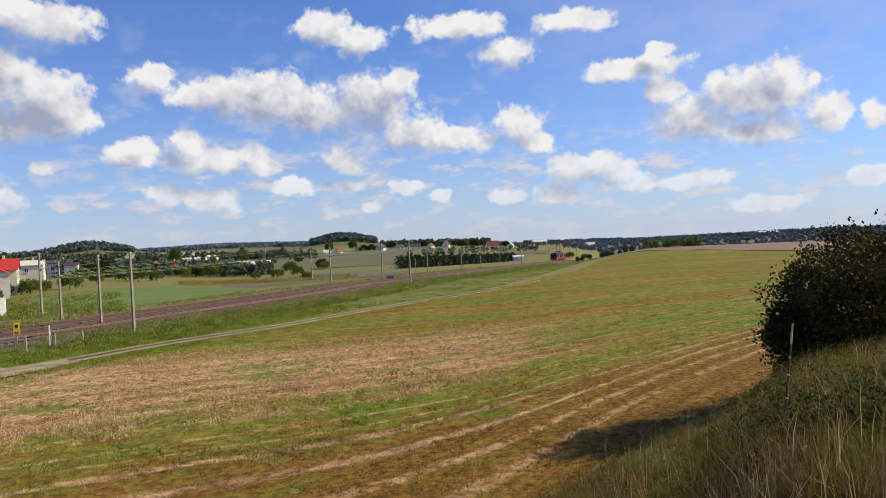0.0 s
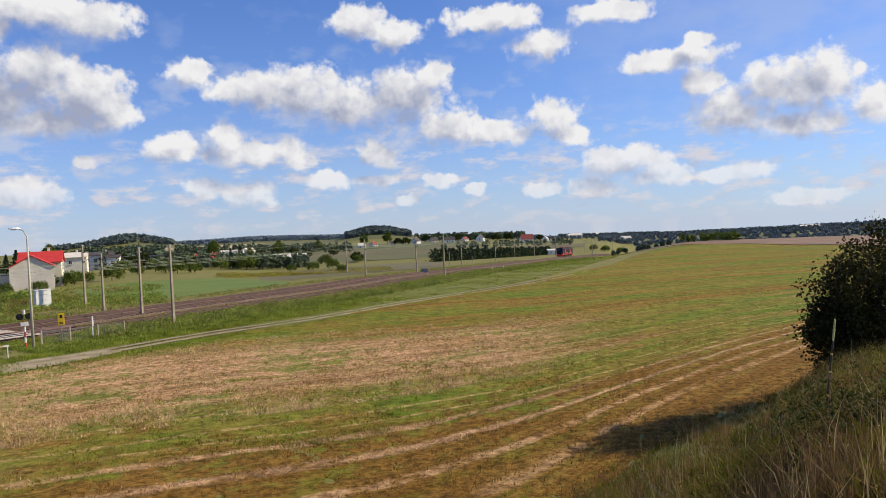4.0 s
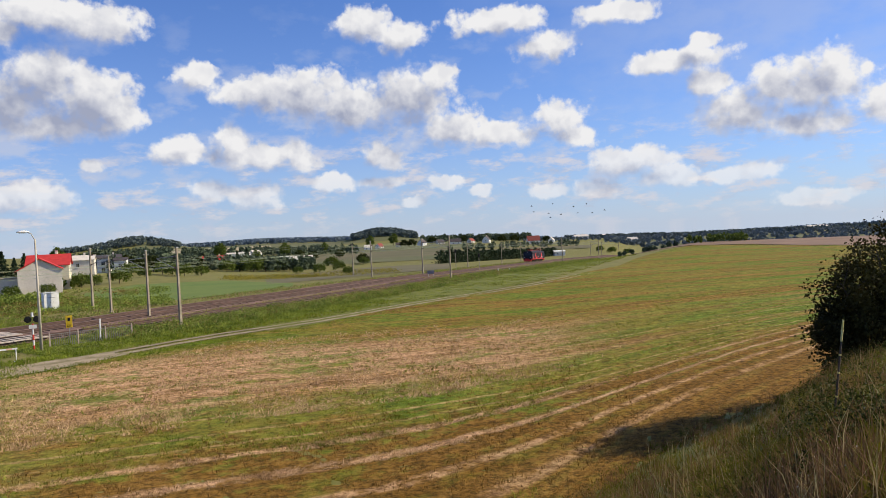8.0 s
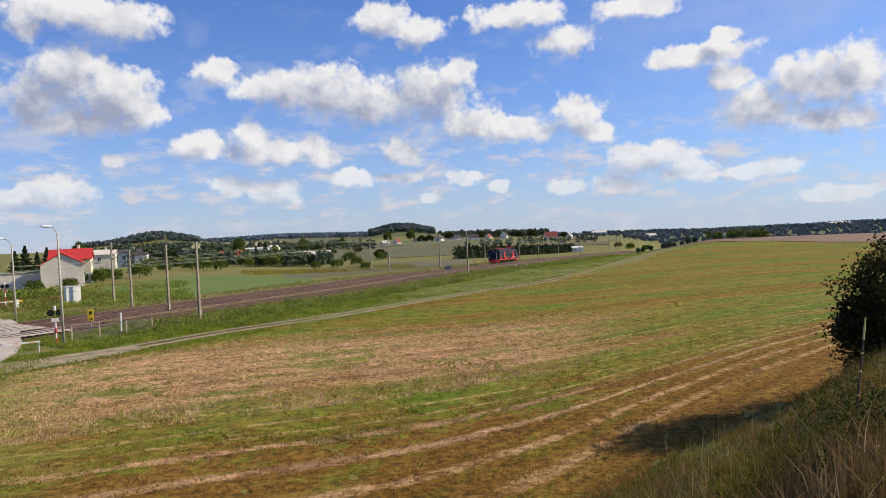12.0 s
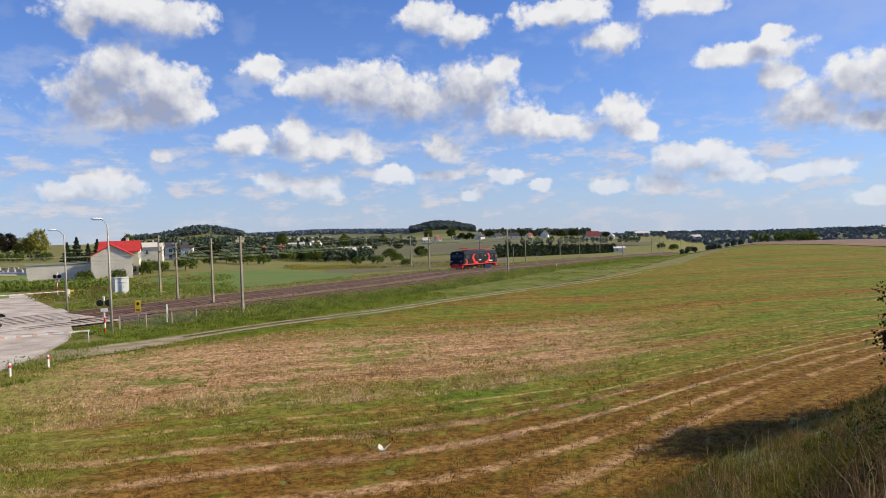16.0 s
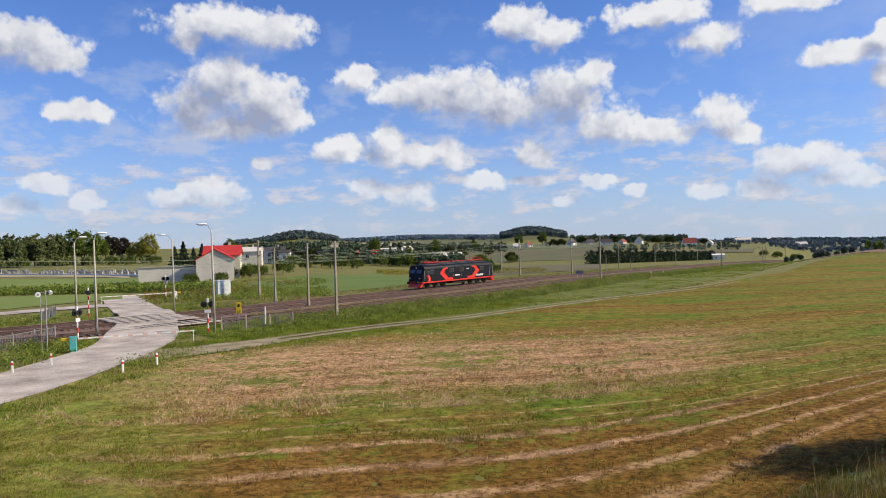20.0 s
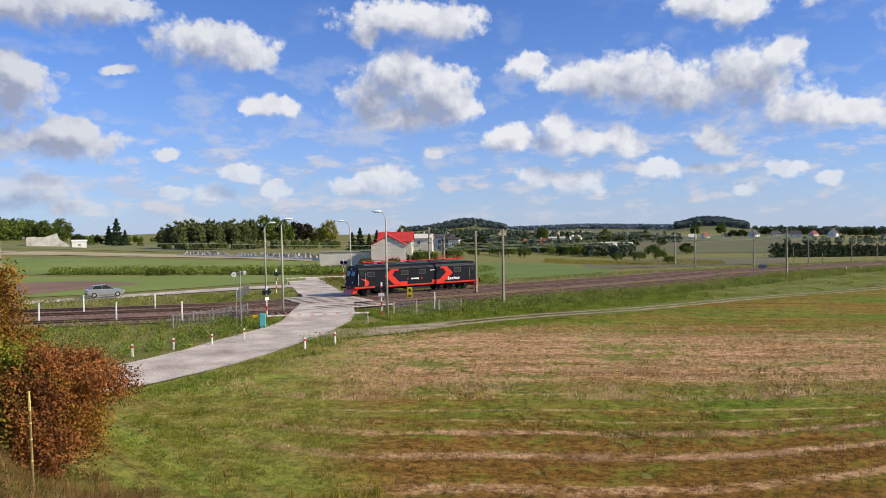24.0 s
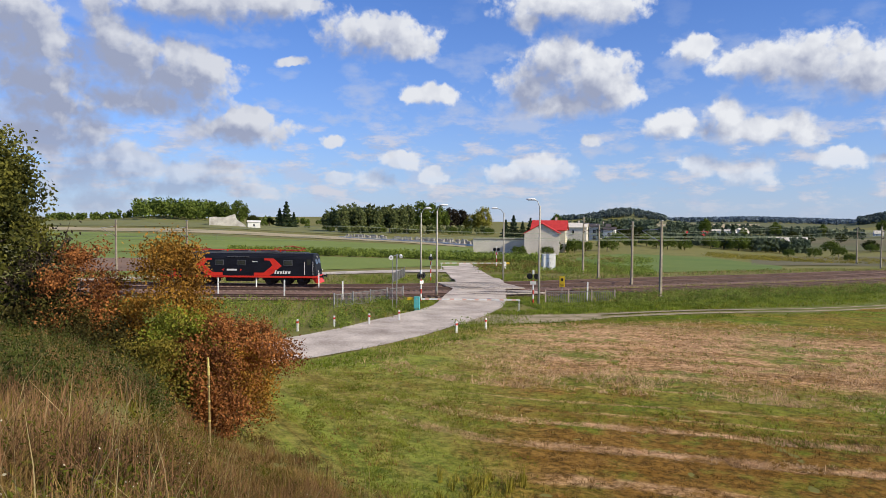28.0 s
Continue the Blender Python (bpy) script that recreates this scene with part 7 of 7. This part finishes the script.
grass("foot_grass", "green and dry grass at the foot of the bank", scatter(-3, 46, 13, lambda a: toe(a) * 1.15, 9000, rs_g, 0.6, 0.4, 2.0), 0.1, 0.3, 0.010, G_REGROW, rs_g, 0.6)
tufts("foot_straw", "pale brown straw tufts at the foot of the bank", scatter(38, 60, 14, lambda a: toe(a) * 1.06, 1500, rs_g, 0.3, 0.5, 17.0), 14, 0.15, 0.45, 0.007, G_SLOPE, rs_g, 0.7)
tufts("yellow_weeds", "yellow-green weeds at the foot of the bank", scatter(33, 40, 18.5, 22, 60, rs_g, 1.0, 0.8, 4.0), 16, 0.3, 0.7, 0.012, G_WEED, rs_g, 0.5)

# tall grass between the siding and the dirt track
rs_v = np.random.RandomState(62)


PATH_PTS = np.array([(p.x, p.y) for p in smooth_line(PATH_LINE, 1.0)])
ROAD_PTS = np.array([(p.x, p.y) for p in smooth_line(ROAD, 1.0)])


def clear_of(x, y, pts, d):
    return ((pts[:, 0] - x) ** 2 + (pts[:, 1] - y) ** 2).min() > d * d


def verge_spots(n, s0, s1, o0, o1, seed=7.0, thick=0.25):
    """Places beside the line, none on the road or the dirt track."""
    out = []
    while len(out) < n:
        s = s0 + (s1 - s0) * rs_v.uniform() ** 1.4
        o = rs_v.uniform(o0, o1)
        x, y, _ = line_off(s, o)
        if noise.noise((x * 0.16, y * 0.16, seed)) < rs_v.uniform(-0.7, thick):
            continue
        if not (clear_of(x, y, PATH_PTS, 1.75) and clear_of(x, y, ROAD_PTS, 3.15)):
            continue
        out.append((x, y, ground(x, y) - 0.03))
    return np.array(out)


def verge(n, s0, s1, o0, o1, hmin, hmax, w, m, name, label, lean=0.5):
    grass(name, label, verge_spots(n, s0, s1, o0, o1), hmin, hmax, w, m, rs_v, lean)


def verge_leaves(n, k, s0, s1, o0, o1, h, s, m, name, label, seed=7.0):
    leafage(name, label, verge_spots(n, s0, s1, o0, o1, seed), k, h, s * 0.5, s * 1.3, m, rs_v, 0.28, 0.2)


S_X = s_of(33.0)
S_Y = s_of(39.5)
verge_leaves(3800, 14, S_X, S_X + 190, 12.6, 20.5, 0.75, 0.11, G_HERB, "tall_herbs", "tall green herbs beside the siding")
verge_leaves(700, 14, S_X, S_X + 190, 12.6, 20.0, 0.8, 0.10, G_SLOPE, "withered_herbs", "withered brown herbs beside the siding", 2.0)
verge(9000, S_X, S_X + 190, 12.6, 21.0, 0.3, 0.85, 0.022, G_REED, "tall_grass", "tall green grass beside the siding")
verge(3500, S_X, S_X + 190, 12.6, 20.0, 0.4, 0.9, 0.016, G_DRY, "tall_dry_grass", "dry stalks in the tall grass")
verge(14000, S_X, S_X + 180, 18.5, 28.0, 0.06, 0.24, 0.028, G_FRESH, "verge_grass", "green verge beside the dirt track")
verge(9000, S_X + 2, S_X + 230, 6.6, 9.2, 0.12, 0.4, 0.055, G_REGROW, "track_weeds", "weeds between the tracks")
verge(5000, S_X + 2, S_X + 230, 6.6, 9.2, 0.15, 0.45, 0.055, G_DRY, "track_dry_weeds", "dry weeds between the tracks")
verge(5000, S_X + 2, S_X + 230, 1.6, 2.7, 0.08, 0.22, 0.05, G_SLOPE, "track_dry_weeds", "dry weeds between the main tracks")
verge(4500, S_X + 2, S_X + 230, 11.4, 13.0, 0.12, 0.36, 0.05, G_DRY, "track_dry_weeds", "brown weeds along the siding")
verge(4500, S_X + 2, S_X + 230, 8.9, 10.4, 0.1, 0.3, 0.05, G_WEED, "track_weeds", "yellowish weeds in the siding")
verge(4000, S_X + 2, S_X + 200, -11.0, -5.4, 0.2, 0.6, 0.035, G_DRY, "far_track_weeds", "dry weeds along the far side of the tracks")
verge_leaves(1200, 12, S_X + 2, S_X + 200, -12.0, -5.4, 0.5, 0.11, G_HERB, "far_track_herbs", "green weeds along the far side of the tracks")
verge_leaves(1500, 14, S_X - 2, S_X + 30, 12.6, 24.0, 0.4, 0.08, G_HERB, "lush_herbs", "lush green herbs around the crossing fence")
verge(12000, S_X - 2, S_X + 30, 12.6, 26.5, 0.1, 0.4, 0.025, G_FRESH, "lush_verge", "lush green grass around the crossing fence")
verge(2000, S_X - 2, S_X + 30, 13.0, 26.5, 0.2, 0.5, 0.02, G_WEED, "lush_verge_weeds", "yellowish weeds around the crossing fence")
verge_leaves(4600, 18, 20, S_Y - 7, 13.0, 31.0, 0.9, 0.10, G_HERB, "roadside_herbs", "lush green herbs between road and railway")
verge_leaves(500, 14, 20, S_Y - 7, 13.0, 24.5, 0.8, 0.08, G_RED, "roadside_dock", "brown dock among the roadside herbs", 3.0)
verge(11000, 20, S_Y - 7, 13.2, 31.0, 0.15, 0.6, 0.02, G_FRESH, "roadside_weeds", "lush green grass between road and railway")
verge(3000, 20, S_Y - 7, 13.2, 24.5, 0.3, 0.8, 0.02, G_WEED, "roadside_yellow_weeds", "yellow weeds between road and railway")
verge_leaves(1300, 12, 20, S_Y - 5, -17.0, -5.4, 0.5, 0.10, G_HERB, "far_verge_weeds", "weeds between the railway and the far road")
verge(3000, 20, S_Y - 5, -17.0, -5.4, 0.25, 0.7, 0.03, G_DRY, "far_verge_dry_weeds", "dry weeds between the railway and the far road")


def beside(line, n, o0, o1, rs):
    """Places along a curve, offset to its right-hand side."""
    i = rs.randint(1, len(line) - 1, n)
    d = line[i + 1] - line[i - 1]
    d /= np.linalg.norm(d, axis=1, keepdims=True)
    o = rs.uniform(o0, o1, (n, 1))
    p = line[i] + np.stack([d[:, 1], -d[:, 0]], 1) * o + rs.normal(0, 0.4, (n, 2))
    return np.array([(x, y, ground(x, y) - 0.03) for x, y in p if clear_of(x, y, ROAD_PTS, 3.15)])


grass("fence_grass", "green grass between the fence and the dirt track", verge_spots(9000, S_X - 8, S_X + 22, 12.6, 25.0, 5.0, -0.65), 0.08, 0.32, 0.022, G_FRESH, rs_v, 0.6)
leafage("fence_weeds", "low weeds between the fence and the dirt track", verge_spots(900, S_X - 8, S_X + 22, 12.6, 25.0, 5.0, -0.6), 12, 0.3, 0.03, 0.08, G_HERB, rs_v, 0.25)
strip_pts = track_points(25.5, S_X + 6, S_END - 60)
ribbon("green_verge", strip_pts, [11.0, 12.0, 12.0], M_VERGE, 0.03, 2.0, "green grass verge along the dirt track")
verge_leaves(4200, 10, S_X + 4, S_X + 190, 18.5, 33.0, 0.16, 0.10, G_REGROW, "short_verge_grass", "short bright grass along the dirt track")
for s0, s1, o0, o1 in ((S_Y - 9, S_Y + 3, -17.0, -5.0), (S_X - 6, S_X + 8, -16.0, -5.0), (S_Y - 10, S_Y + 1, 12.4, 20.0), (S_X - 8, S_X + 3, 12.2, 22.0)):
    leafage("crossing_weeds", "low weeds around the level crossing", verge_spots(500, s0, s1, o0, o1, 5.0, -0.6), 14, 0.35, 0.04, 0.09, G_HERB, rs_v, 0.25)
    grass("crossing_grass", "rough grass around the level crossing", verge_spots(1800, s0, s1, o0, o1, 5.0, -0.6), 0.1, 0.4, 0.02, G_REGROW, rs_v, 0.6)
near_path = PATH_PTS[:24]
for o0, o1, n in ((-5.0, -1.9, 6000), (1.9, 3.6, 3500)):
    grass("junction_grass", "green grass beside the start of the dirt track", beside(near_path, n, o0, o1, rs_v), 0.08, 0.3, 0.022, G_FRESH, rs_v, 0.6)
grass("path_crown", "grass between the wheel ruts", beside(PATH_PTS[12:], 6000, -0.5, 0.35, rs_v), 0.03, 0.10, 0.03, G_REGROW, rs_v, 0.6)
near_road = ROAD_PTS[(ROAD_PTS[:, 1] > 8) & (ROAD_PTS[:, 1] < 50)]
grass("road_verge", "green grass along the edge of the road", beside(near_road, 9000, 3.7, 6.5, rs_v), 0.08, 0.3, 0.02, G_FRESH, rs_v, 0.6)
grass("road_verge_straw", "dry grass along the edge of the road", beside(near_road, 2500, 3.7, 7.0, rs_v), 0.1, 0.35, 0.014, G_DRY, rs_v, 0.6)
rs_m = np.random.RandomState(63)
leafage("goldenrod", "yellow goldenrod across the meadow", scatter(7, 20, lerp_r((7, 190), (20, 185)), lerp_r((7, 260), (20, 215)), 900, rs_m, 0.9, 0.05, 2.0), 10, 1.1, 0.10, 0.24, G_WEED, rs_m, 0.7)
leafage("meadow_weeds", "dry weeds beyond the tracks", scatter(26, 37, 106, 150, 900, rs_m, 0.8, 0.08, 2.0), 12, 0.8, 0.07, 0.17, G_SLOPE, rs_m, 0.4)
leafage("meadow_herbs", "rough green weeds beyond the tracks", scatter(24, 37, 106, 160, 1500, rs_m, 0.8, 0.08, 6.0), 14, 0.9, 0.08, 0.2, G_HERB, rs_m, 0.5)
leafage("maize", "rows of green maize in the field", scatter(31, 56, lerp_r((31, 128), (36, 134), (47, 150), (56, 168)), lerp_r((31, 140), (36, 148), (47, 164), (56, 176)), 2600, rs_m), 9, 1.6, 0.14, 0.34, G_HERB, rs_m, 0.25)
f_path = lerp_r((-6, 106), (-3.8, 102), (4.8, 84), (13, 69), (23, 60.5), (31, 54), (35, 52), (38, 50), (43, 46), (47, 42), (52, 39))
grass("path_verge", "strip of green grass beside the dirt track", scatter(-6, 52, lambda a: f_path(a) * 0.945, f_path, 16000, rs_m), 0.05, 0.16, 0.026, G_FRESH, rs_m, 0.6)
# stubble and regrowth on the field
f_out = lerp_r((-25, 58), (-14, 60), (0, 62), (13, 62), (30, 52), (43, 44), (50, 36))


def row_spots(a0, a1, u0, u1, n, rs, hard=0.2, scale=0.25, off=0.0):
    """Places on the mown rows, u tens of metres out from their foot line, in patches drawn out along the rows."""
    out = []
    while len(out) < n:
        a = rs.uniform(a0, a1) + rs.normal(0, 2.5)
        u = u0 + (u1 - u0) * rs.uniform() ** 1.25
        r = row_foot(a) + 10 * u
        if r < toe(a) * 1.03 or (a > 30 and r > interp(a, [30, 43, 50, 58], [51, 43, 36, 33]) + rs.normal(0, 1.5)):
            continue
        if noise.noise((a * 0.16 + off, u * 2.2, off)) + 0.5 * noise.noise((a * 0.9, u * 6.0, off + 3.0)) < rs.uniform(-hard, hard):
            continue
        x, y = xy(a, r)
        out.append((x, y, ground(x, y) - 0.02))
    return np.array(out)


tufts("straw_stubble", "pale clumps of straw stubble on the field", row_spots(-4, 47, 1.7, 4.4, 11000, rs_m, 0.35, off=3.0), 4, 0.10, 0.26, 0.016, G_STRAW, rs_m, 0.7, 0.05)
tufts("brown_stubble", "brown stubble clumps on the field", row_spots(-16, 50, -1.0, 4.0, 12000, rs_m, 0.5, off=6.0), 4, 0.08, 0.22, 0.013, G_STUB, rs_m, 0.7, 0.05)
tufts("regrowth", "tufts of green regrowth on the field", row_spots(-24, 47, 1.1, 4.8, 12000, rs_m, 0.2, off=9.0), 5, 0.08, 0.22, 0.014, G_REGROW, rs_m, 0.8, 0.06)
tufts("regrowth", "lush green tufts at the end of the field", row_spots(37, 58, 0.0, 2.4, 7000, rs_m, 0.4, off=12.0), 6, 0.06, 0.2, 0.011, G_REGROW, rs_m, 0.8, 0.06)
for u in (0.86, 1.15):
    tufts("straw_swath", "loose pale straw left along a mown row", row_spots(-22, 43, u - 0.045, u + 0.045, 3200, rs_m, 0.5, off=15.0), 4, 0.06, 0.16, 0.014, G_STRAW, rs_m, 1.2, 0.06)


M_STONE = mat("grey_gravestone", (0.46, 0.43, 0.38), (0.24, 0.22, 0.20), 0.5, 0.8)


def gravestones():
    """Rows of grey stones and a low wall in the cemetery behind the maize."""
    rs = np.random.RandomState(64)
    bm = B()
    for _ in range(150):
        a = rs.uniform(36.8, 47.5)
        r = interp(a, [36.8, 47.5], [205, 292]) + rs.uniform(0, 26)
        x, y = xy(a, r)
        box(bm, x, y, ground(x, y) + 0.5, rs.uniform(0.6, 1.2), 0.3, rs.uniform(0.8, 1.5), 0, None)
    tagged(part("gravestones", bm, M_STONE), label="grey gravestones in a cemetery", kind="stuff")
    t = thing("cemetery_wall", label="long low grey cemetery wall", category="wall")
    pts = [xy(a, interp(a, [36.5, 48], [203, 290])) for a in np.linspace(36.5, 47.8, 24)]
    for (x0, y0), (x1, y1) in zip(pts, pts[1:]):
        L_ = math.hypot(x1 - x0, y1 - y0)
        bm = B()
        box(bm, L_ / 2, 0, 0.2, L_ - 0.05, 0.25, 0.6)
        o = part("wall_panel", bm, M_WHITER, t)
        o.matrix_local = pose(x0, y0, ground(x0, y0), 0, 0, math.degrees(math.atan2(y1 - y0, x1 - x0)))


gravestones()


# ---- what moves ----
# ---- birds crossing the sky ----
M_BIRD = mat("dark_plumage", (0.10, 0.098, 0.095), (0.18, 0.175, 0.17), 9.0, 0.8)


def bird():
    t = thing("bird", label="small dark bird with spread wings in flight", category="bird", group="flock of birds")
    bm = B()
    rod(bm, (-0.14, 0, 0), (0.02, 0, 0), 0.022, 0.045, 8)
    rod(bm, (0.02, 0, 0), (0.13, 0, 0.01), 0.045, 0.026, 8)
    part("body", bm, M_BIRD, t)
    bm = B()
    rod(bm, (0.12, 0, 0.015), (0.17, 0, 0.02), 0.030, 0.024, 8)
    h = part("head", bm, M_BIRD, t)
    bm = B()
    rod(bm, (0.165, 0, 0.02), (0.21, 0, 0.012), 0.012, 0.002, 6)
    part("beak", bm, M_BIRD, h)
    for side in (1, -1):
        v = [(0.09, 0.03, 0.02), (-0.05, 0.03, 0.02), (0.10, 0.17, 0.10), (-0.05, 0.17, 0.09), (0.02, 0.36, 0.07), (-0.05, 0.35, 0.07)]
        v = [(x, side * y, z) for x, y, z in v]
        v += [(x, y, z + 0.012) for x, y, z in v]
        f = [(0, 1, 3, 2), (2, 3, 5, 4), (6, 8, 9, 7), (8, 10, 11, 9), (0, 2, 8, 6), (2, 4, 10, 8), (4, 5, 11, 10), (5, 3, 9, 11), (3, 1, 7, 9), (1, 0, 6, 7)]
        mesh_ob("wing", v, f, M_BIRD, t)
    v = [(-0.12, 0.02, 0), (-0.12, -0.02, 0), (-0.25, 0.05, 0.005), (-0.25, -0.05, 0.005)]
    v += [(x, y, z + 0.01) for x, y, z in v]
    mesh_ob("tail", v, [(0, 1, 3, 2), (4, 6, 7, 5), (0, 2, 6, 4), (2, 3, 7, 6), (3, 1, 5, 7), (1, 0, 4, 5)], M_BIRD, t)
    return t


BIRDS = [bird()]
for k in range(10):
    BIRDS.append(copy_thing(BIRDS[0], pose(0, 150, 2 + k)))


def fly():
    """The flock rises from behind the hedge, crosses and comes down beyond the bushes."""
    rs = np.random.RandomState(77)
    for b in BIRDS:
        da, de, dr = rs.uniform(-3.6, 4.2), rs.uniform(-0.5, 0.65), rs.uniform(-12, 12)
        rows = []
        x, y = xy(13 + da * 0.4, 320 + dr)
        rows.append((0, pose(x, y, ground(x, y) + 0.3, 0, 0, -60)))
        rows.append((3.6, pose(x, y, ground(x, y) + 0.3, 0, 0, -60)))
        for t, a, e, r in ((4.7, 8.0, 1.0, 200), (5.5, 2.5, 1.4, 150), (6, 0.2, 1.35, 140), (7, -2.8, 1.25, 135), (8, -6.6, 1.15, 130), (9, -12.2, 0.85, 130), (10, -18.2, 0.45, 132), (11, -23.6, 0.2, 136), (11.5, -27.0, 0.1, 140), (13.4, -45, 0.3, 170)):
            x, y = xy(a + da * (0.8 if t > 5 else 0.5), r + dr)
            rows.append((t, pose(x, y, EYE + r * math.tan(radians(e + de)), rs.uniform(-14, 14), 0, -8 - (a - 2) * 0.5)))
        x, y = xy(-52 + da, 210 + dr)
        rows.append((15.0, pose(x, y, ground(x, y) + 0.3, 0, 0, 20)))
        rows.append((28.0, pose(x, y, ground(x, y) + 0.3, 0, 0, 20)))
        walk(b, rows)


# ---- white butterfly over the bank ----
def butterfly():
    t = thing("butterfly", label="small white butterfly fluttering over the grass", category="butterfly")
    bm = B()
    rod(bm, (-0.012, 0, 0), (0.010, 0, 0.001), 0.0012, 0.0022, 6)
    part("body", bm, M_BIRD, t)
    for side in (1, -1):
        for nm, pts in (("forewing", [(0.008, 0.002), (0.016, 0.018), (0.012, 0.028), (-0.002, 0.022), (-0.002, 0.002)]), ("hindwing", [(-0.002, 0.002), (-0.003, 0.021), (-0.012, 0.020), (-0.017, 0.010), (-0.008, 0.002)])):
            v = [(x, side * y, 0.001 + y * 0.9) for x, y in pts]
            v += [(x, y, z + 0.0006) for x, y, z in v]
            n = len(pts)
            f = [tuple(range(n)), tuple(reversed(range(n, 2 * n)))] + [(i, (i + 1) % n, n + (i + 1) % n, n + i) for i in range(n)]
            mesh_ob(nm, v, f, M_WING, t)
    return t


M_WING = leaf_mat("white_wing_scales", (0.84, 0.83, 0.78), (0.90, 0.89, 0.84), 0.5)
BUTTERFLY = butterfly()


def flutter():
    """It rests in the grass, flits past and settles again."""
    x, y = xy(62, 2.6)
    rows = [(0, pose(x, y, ground(x, y) + 0.1, 0, 0, 72)), (15.2, pose(x, y, ground(x, y) + 0.1, 0, 0, 72))]
    for t, a, e in ((15.7, 26.6, -11.3), (15.8, 22.9, -13.7), (15.9, 18.2, -15.4), (16, 13, -16.6), (16.1, 8.1, -17.8), (16.2, 4, -19.4), (16.3, -0.7, -20.1), (16.4, -5.4, -19.2), (16.5, -8, -17.2), (16.7, -13.8, -14.9)):
        x, y = xy(a, 2.9)
        rows.append((t, pose(x, y, EYE + 2.9 * math.tan(radians(e)), 12 if int(t * 10) % 2 else -8, 0, 72)))
    x, y = xy(-55, 3.0)
    rows += [(17.6, pose(x, y, ground(x, y) + 0.1, 0, 0, 72)), (28.0, pose(x, y, ground(x, y) + 0.1, 0, 0, 72))]
    walk(BUTTERFLY, rows)


def motions():
    fly()
    flutter()
    times = [0, 1, 2, 3, 6, 8, 9, 11, 14, 16, 17, 19, 20, 22.5, 23, 24, 25, 26, 27, 28]
    along = [390.0, 377.7, 365.5, 353.2, 317.0, 286.5, 270.5, 245.0, 208.6, 185.4, 175.0, 155.4, 146.5, 123.4, 118.6, 109.0, 99.9, 90.0, 80.4, 71.1]
    rows = []
    for k in range(57):
        t = k * 0.5
        # local cubic through the neighbouring stations
        i = min(max(int(np.searchsorted(times, t)) - 1, 0), len(times) - 2)
        h = times[i + 1] - times[i]
        u = (t - times[i]) / h
        slope = [(along[min(j + 1, 19)] - along[max(j - 1, 0)]) / (times[min(j + 1, 19)] - times[max(j - 1, 0)]) for j in (i, i + 1)]
        s = (2 * u ** 3 - 3 * u ** 2 + 1) * along[i] + (u ** 3 - 2 * u ** 2 + u) * h * slope[0] + (3 * u ** 2 - 2 * u ** 3) * along[i + 1] + (u ** 3 - u ** 2) * h * slope[1]
        f, _ = line_at(s - 5.0)
        b, _ = line_at(s + 5.0)
        zf, zb = ground(f.x, f.y), ground(b.x, b.y)
        d = f - b
        c = (f + b) / 2
        rows.append((t, pose(c.x, c.y, (zf + zb) / 2 + 0.43, 0, -math.degrees(math.atan2(zf - zb, d.length)), math.degrees(math.atan2(d.y, d.x)))))
    walk(LOCO, rows)
    # the second car comes up the far road and slows behind the first
    road = smooth_line([(-108, 0), (-100, 20), (-90, 42), (-80.5, 61.5)], 0.5)
    rows = []
    for t, m in ((0, 2.0), (24, 2.2), (25, 8.0), (26, 16.0), (27, 22.0), (27.5, 25.0), (28, 27.0)):
        i = int(m * 2)
        p, d = road[i], road[i + 1] - road[i]
        rows.append((t, pose(p.x, p.y, ground(p.x, p.y) + 0.24, 0, 0, math.degrees(math.atan2(d.y, d.x)))))
    walk(CAR2, rows)


motions()
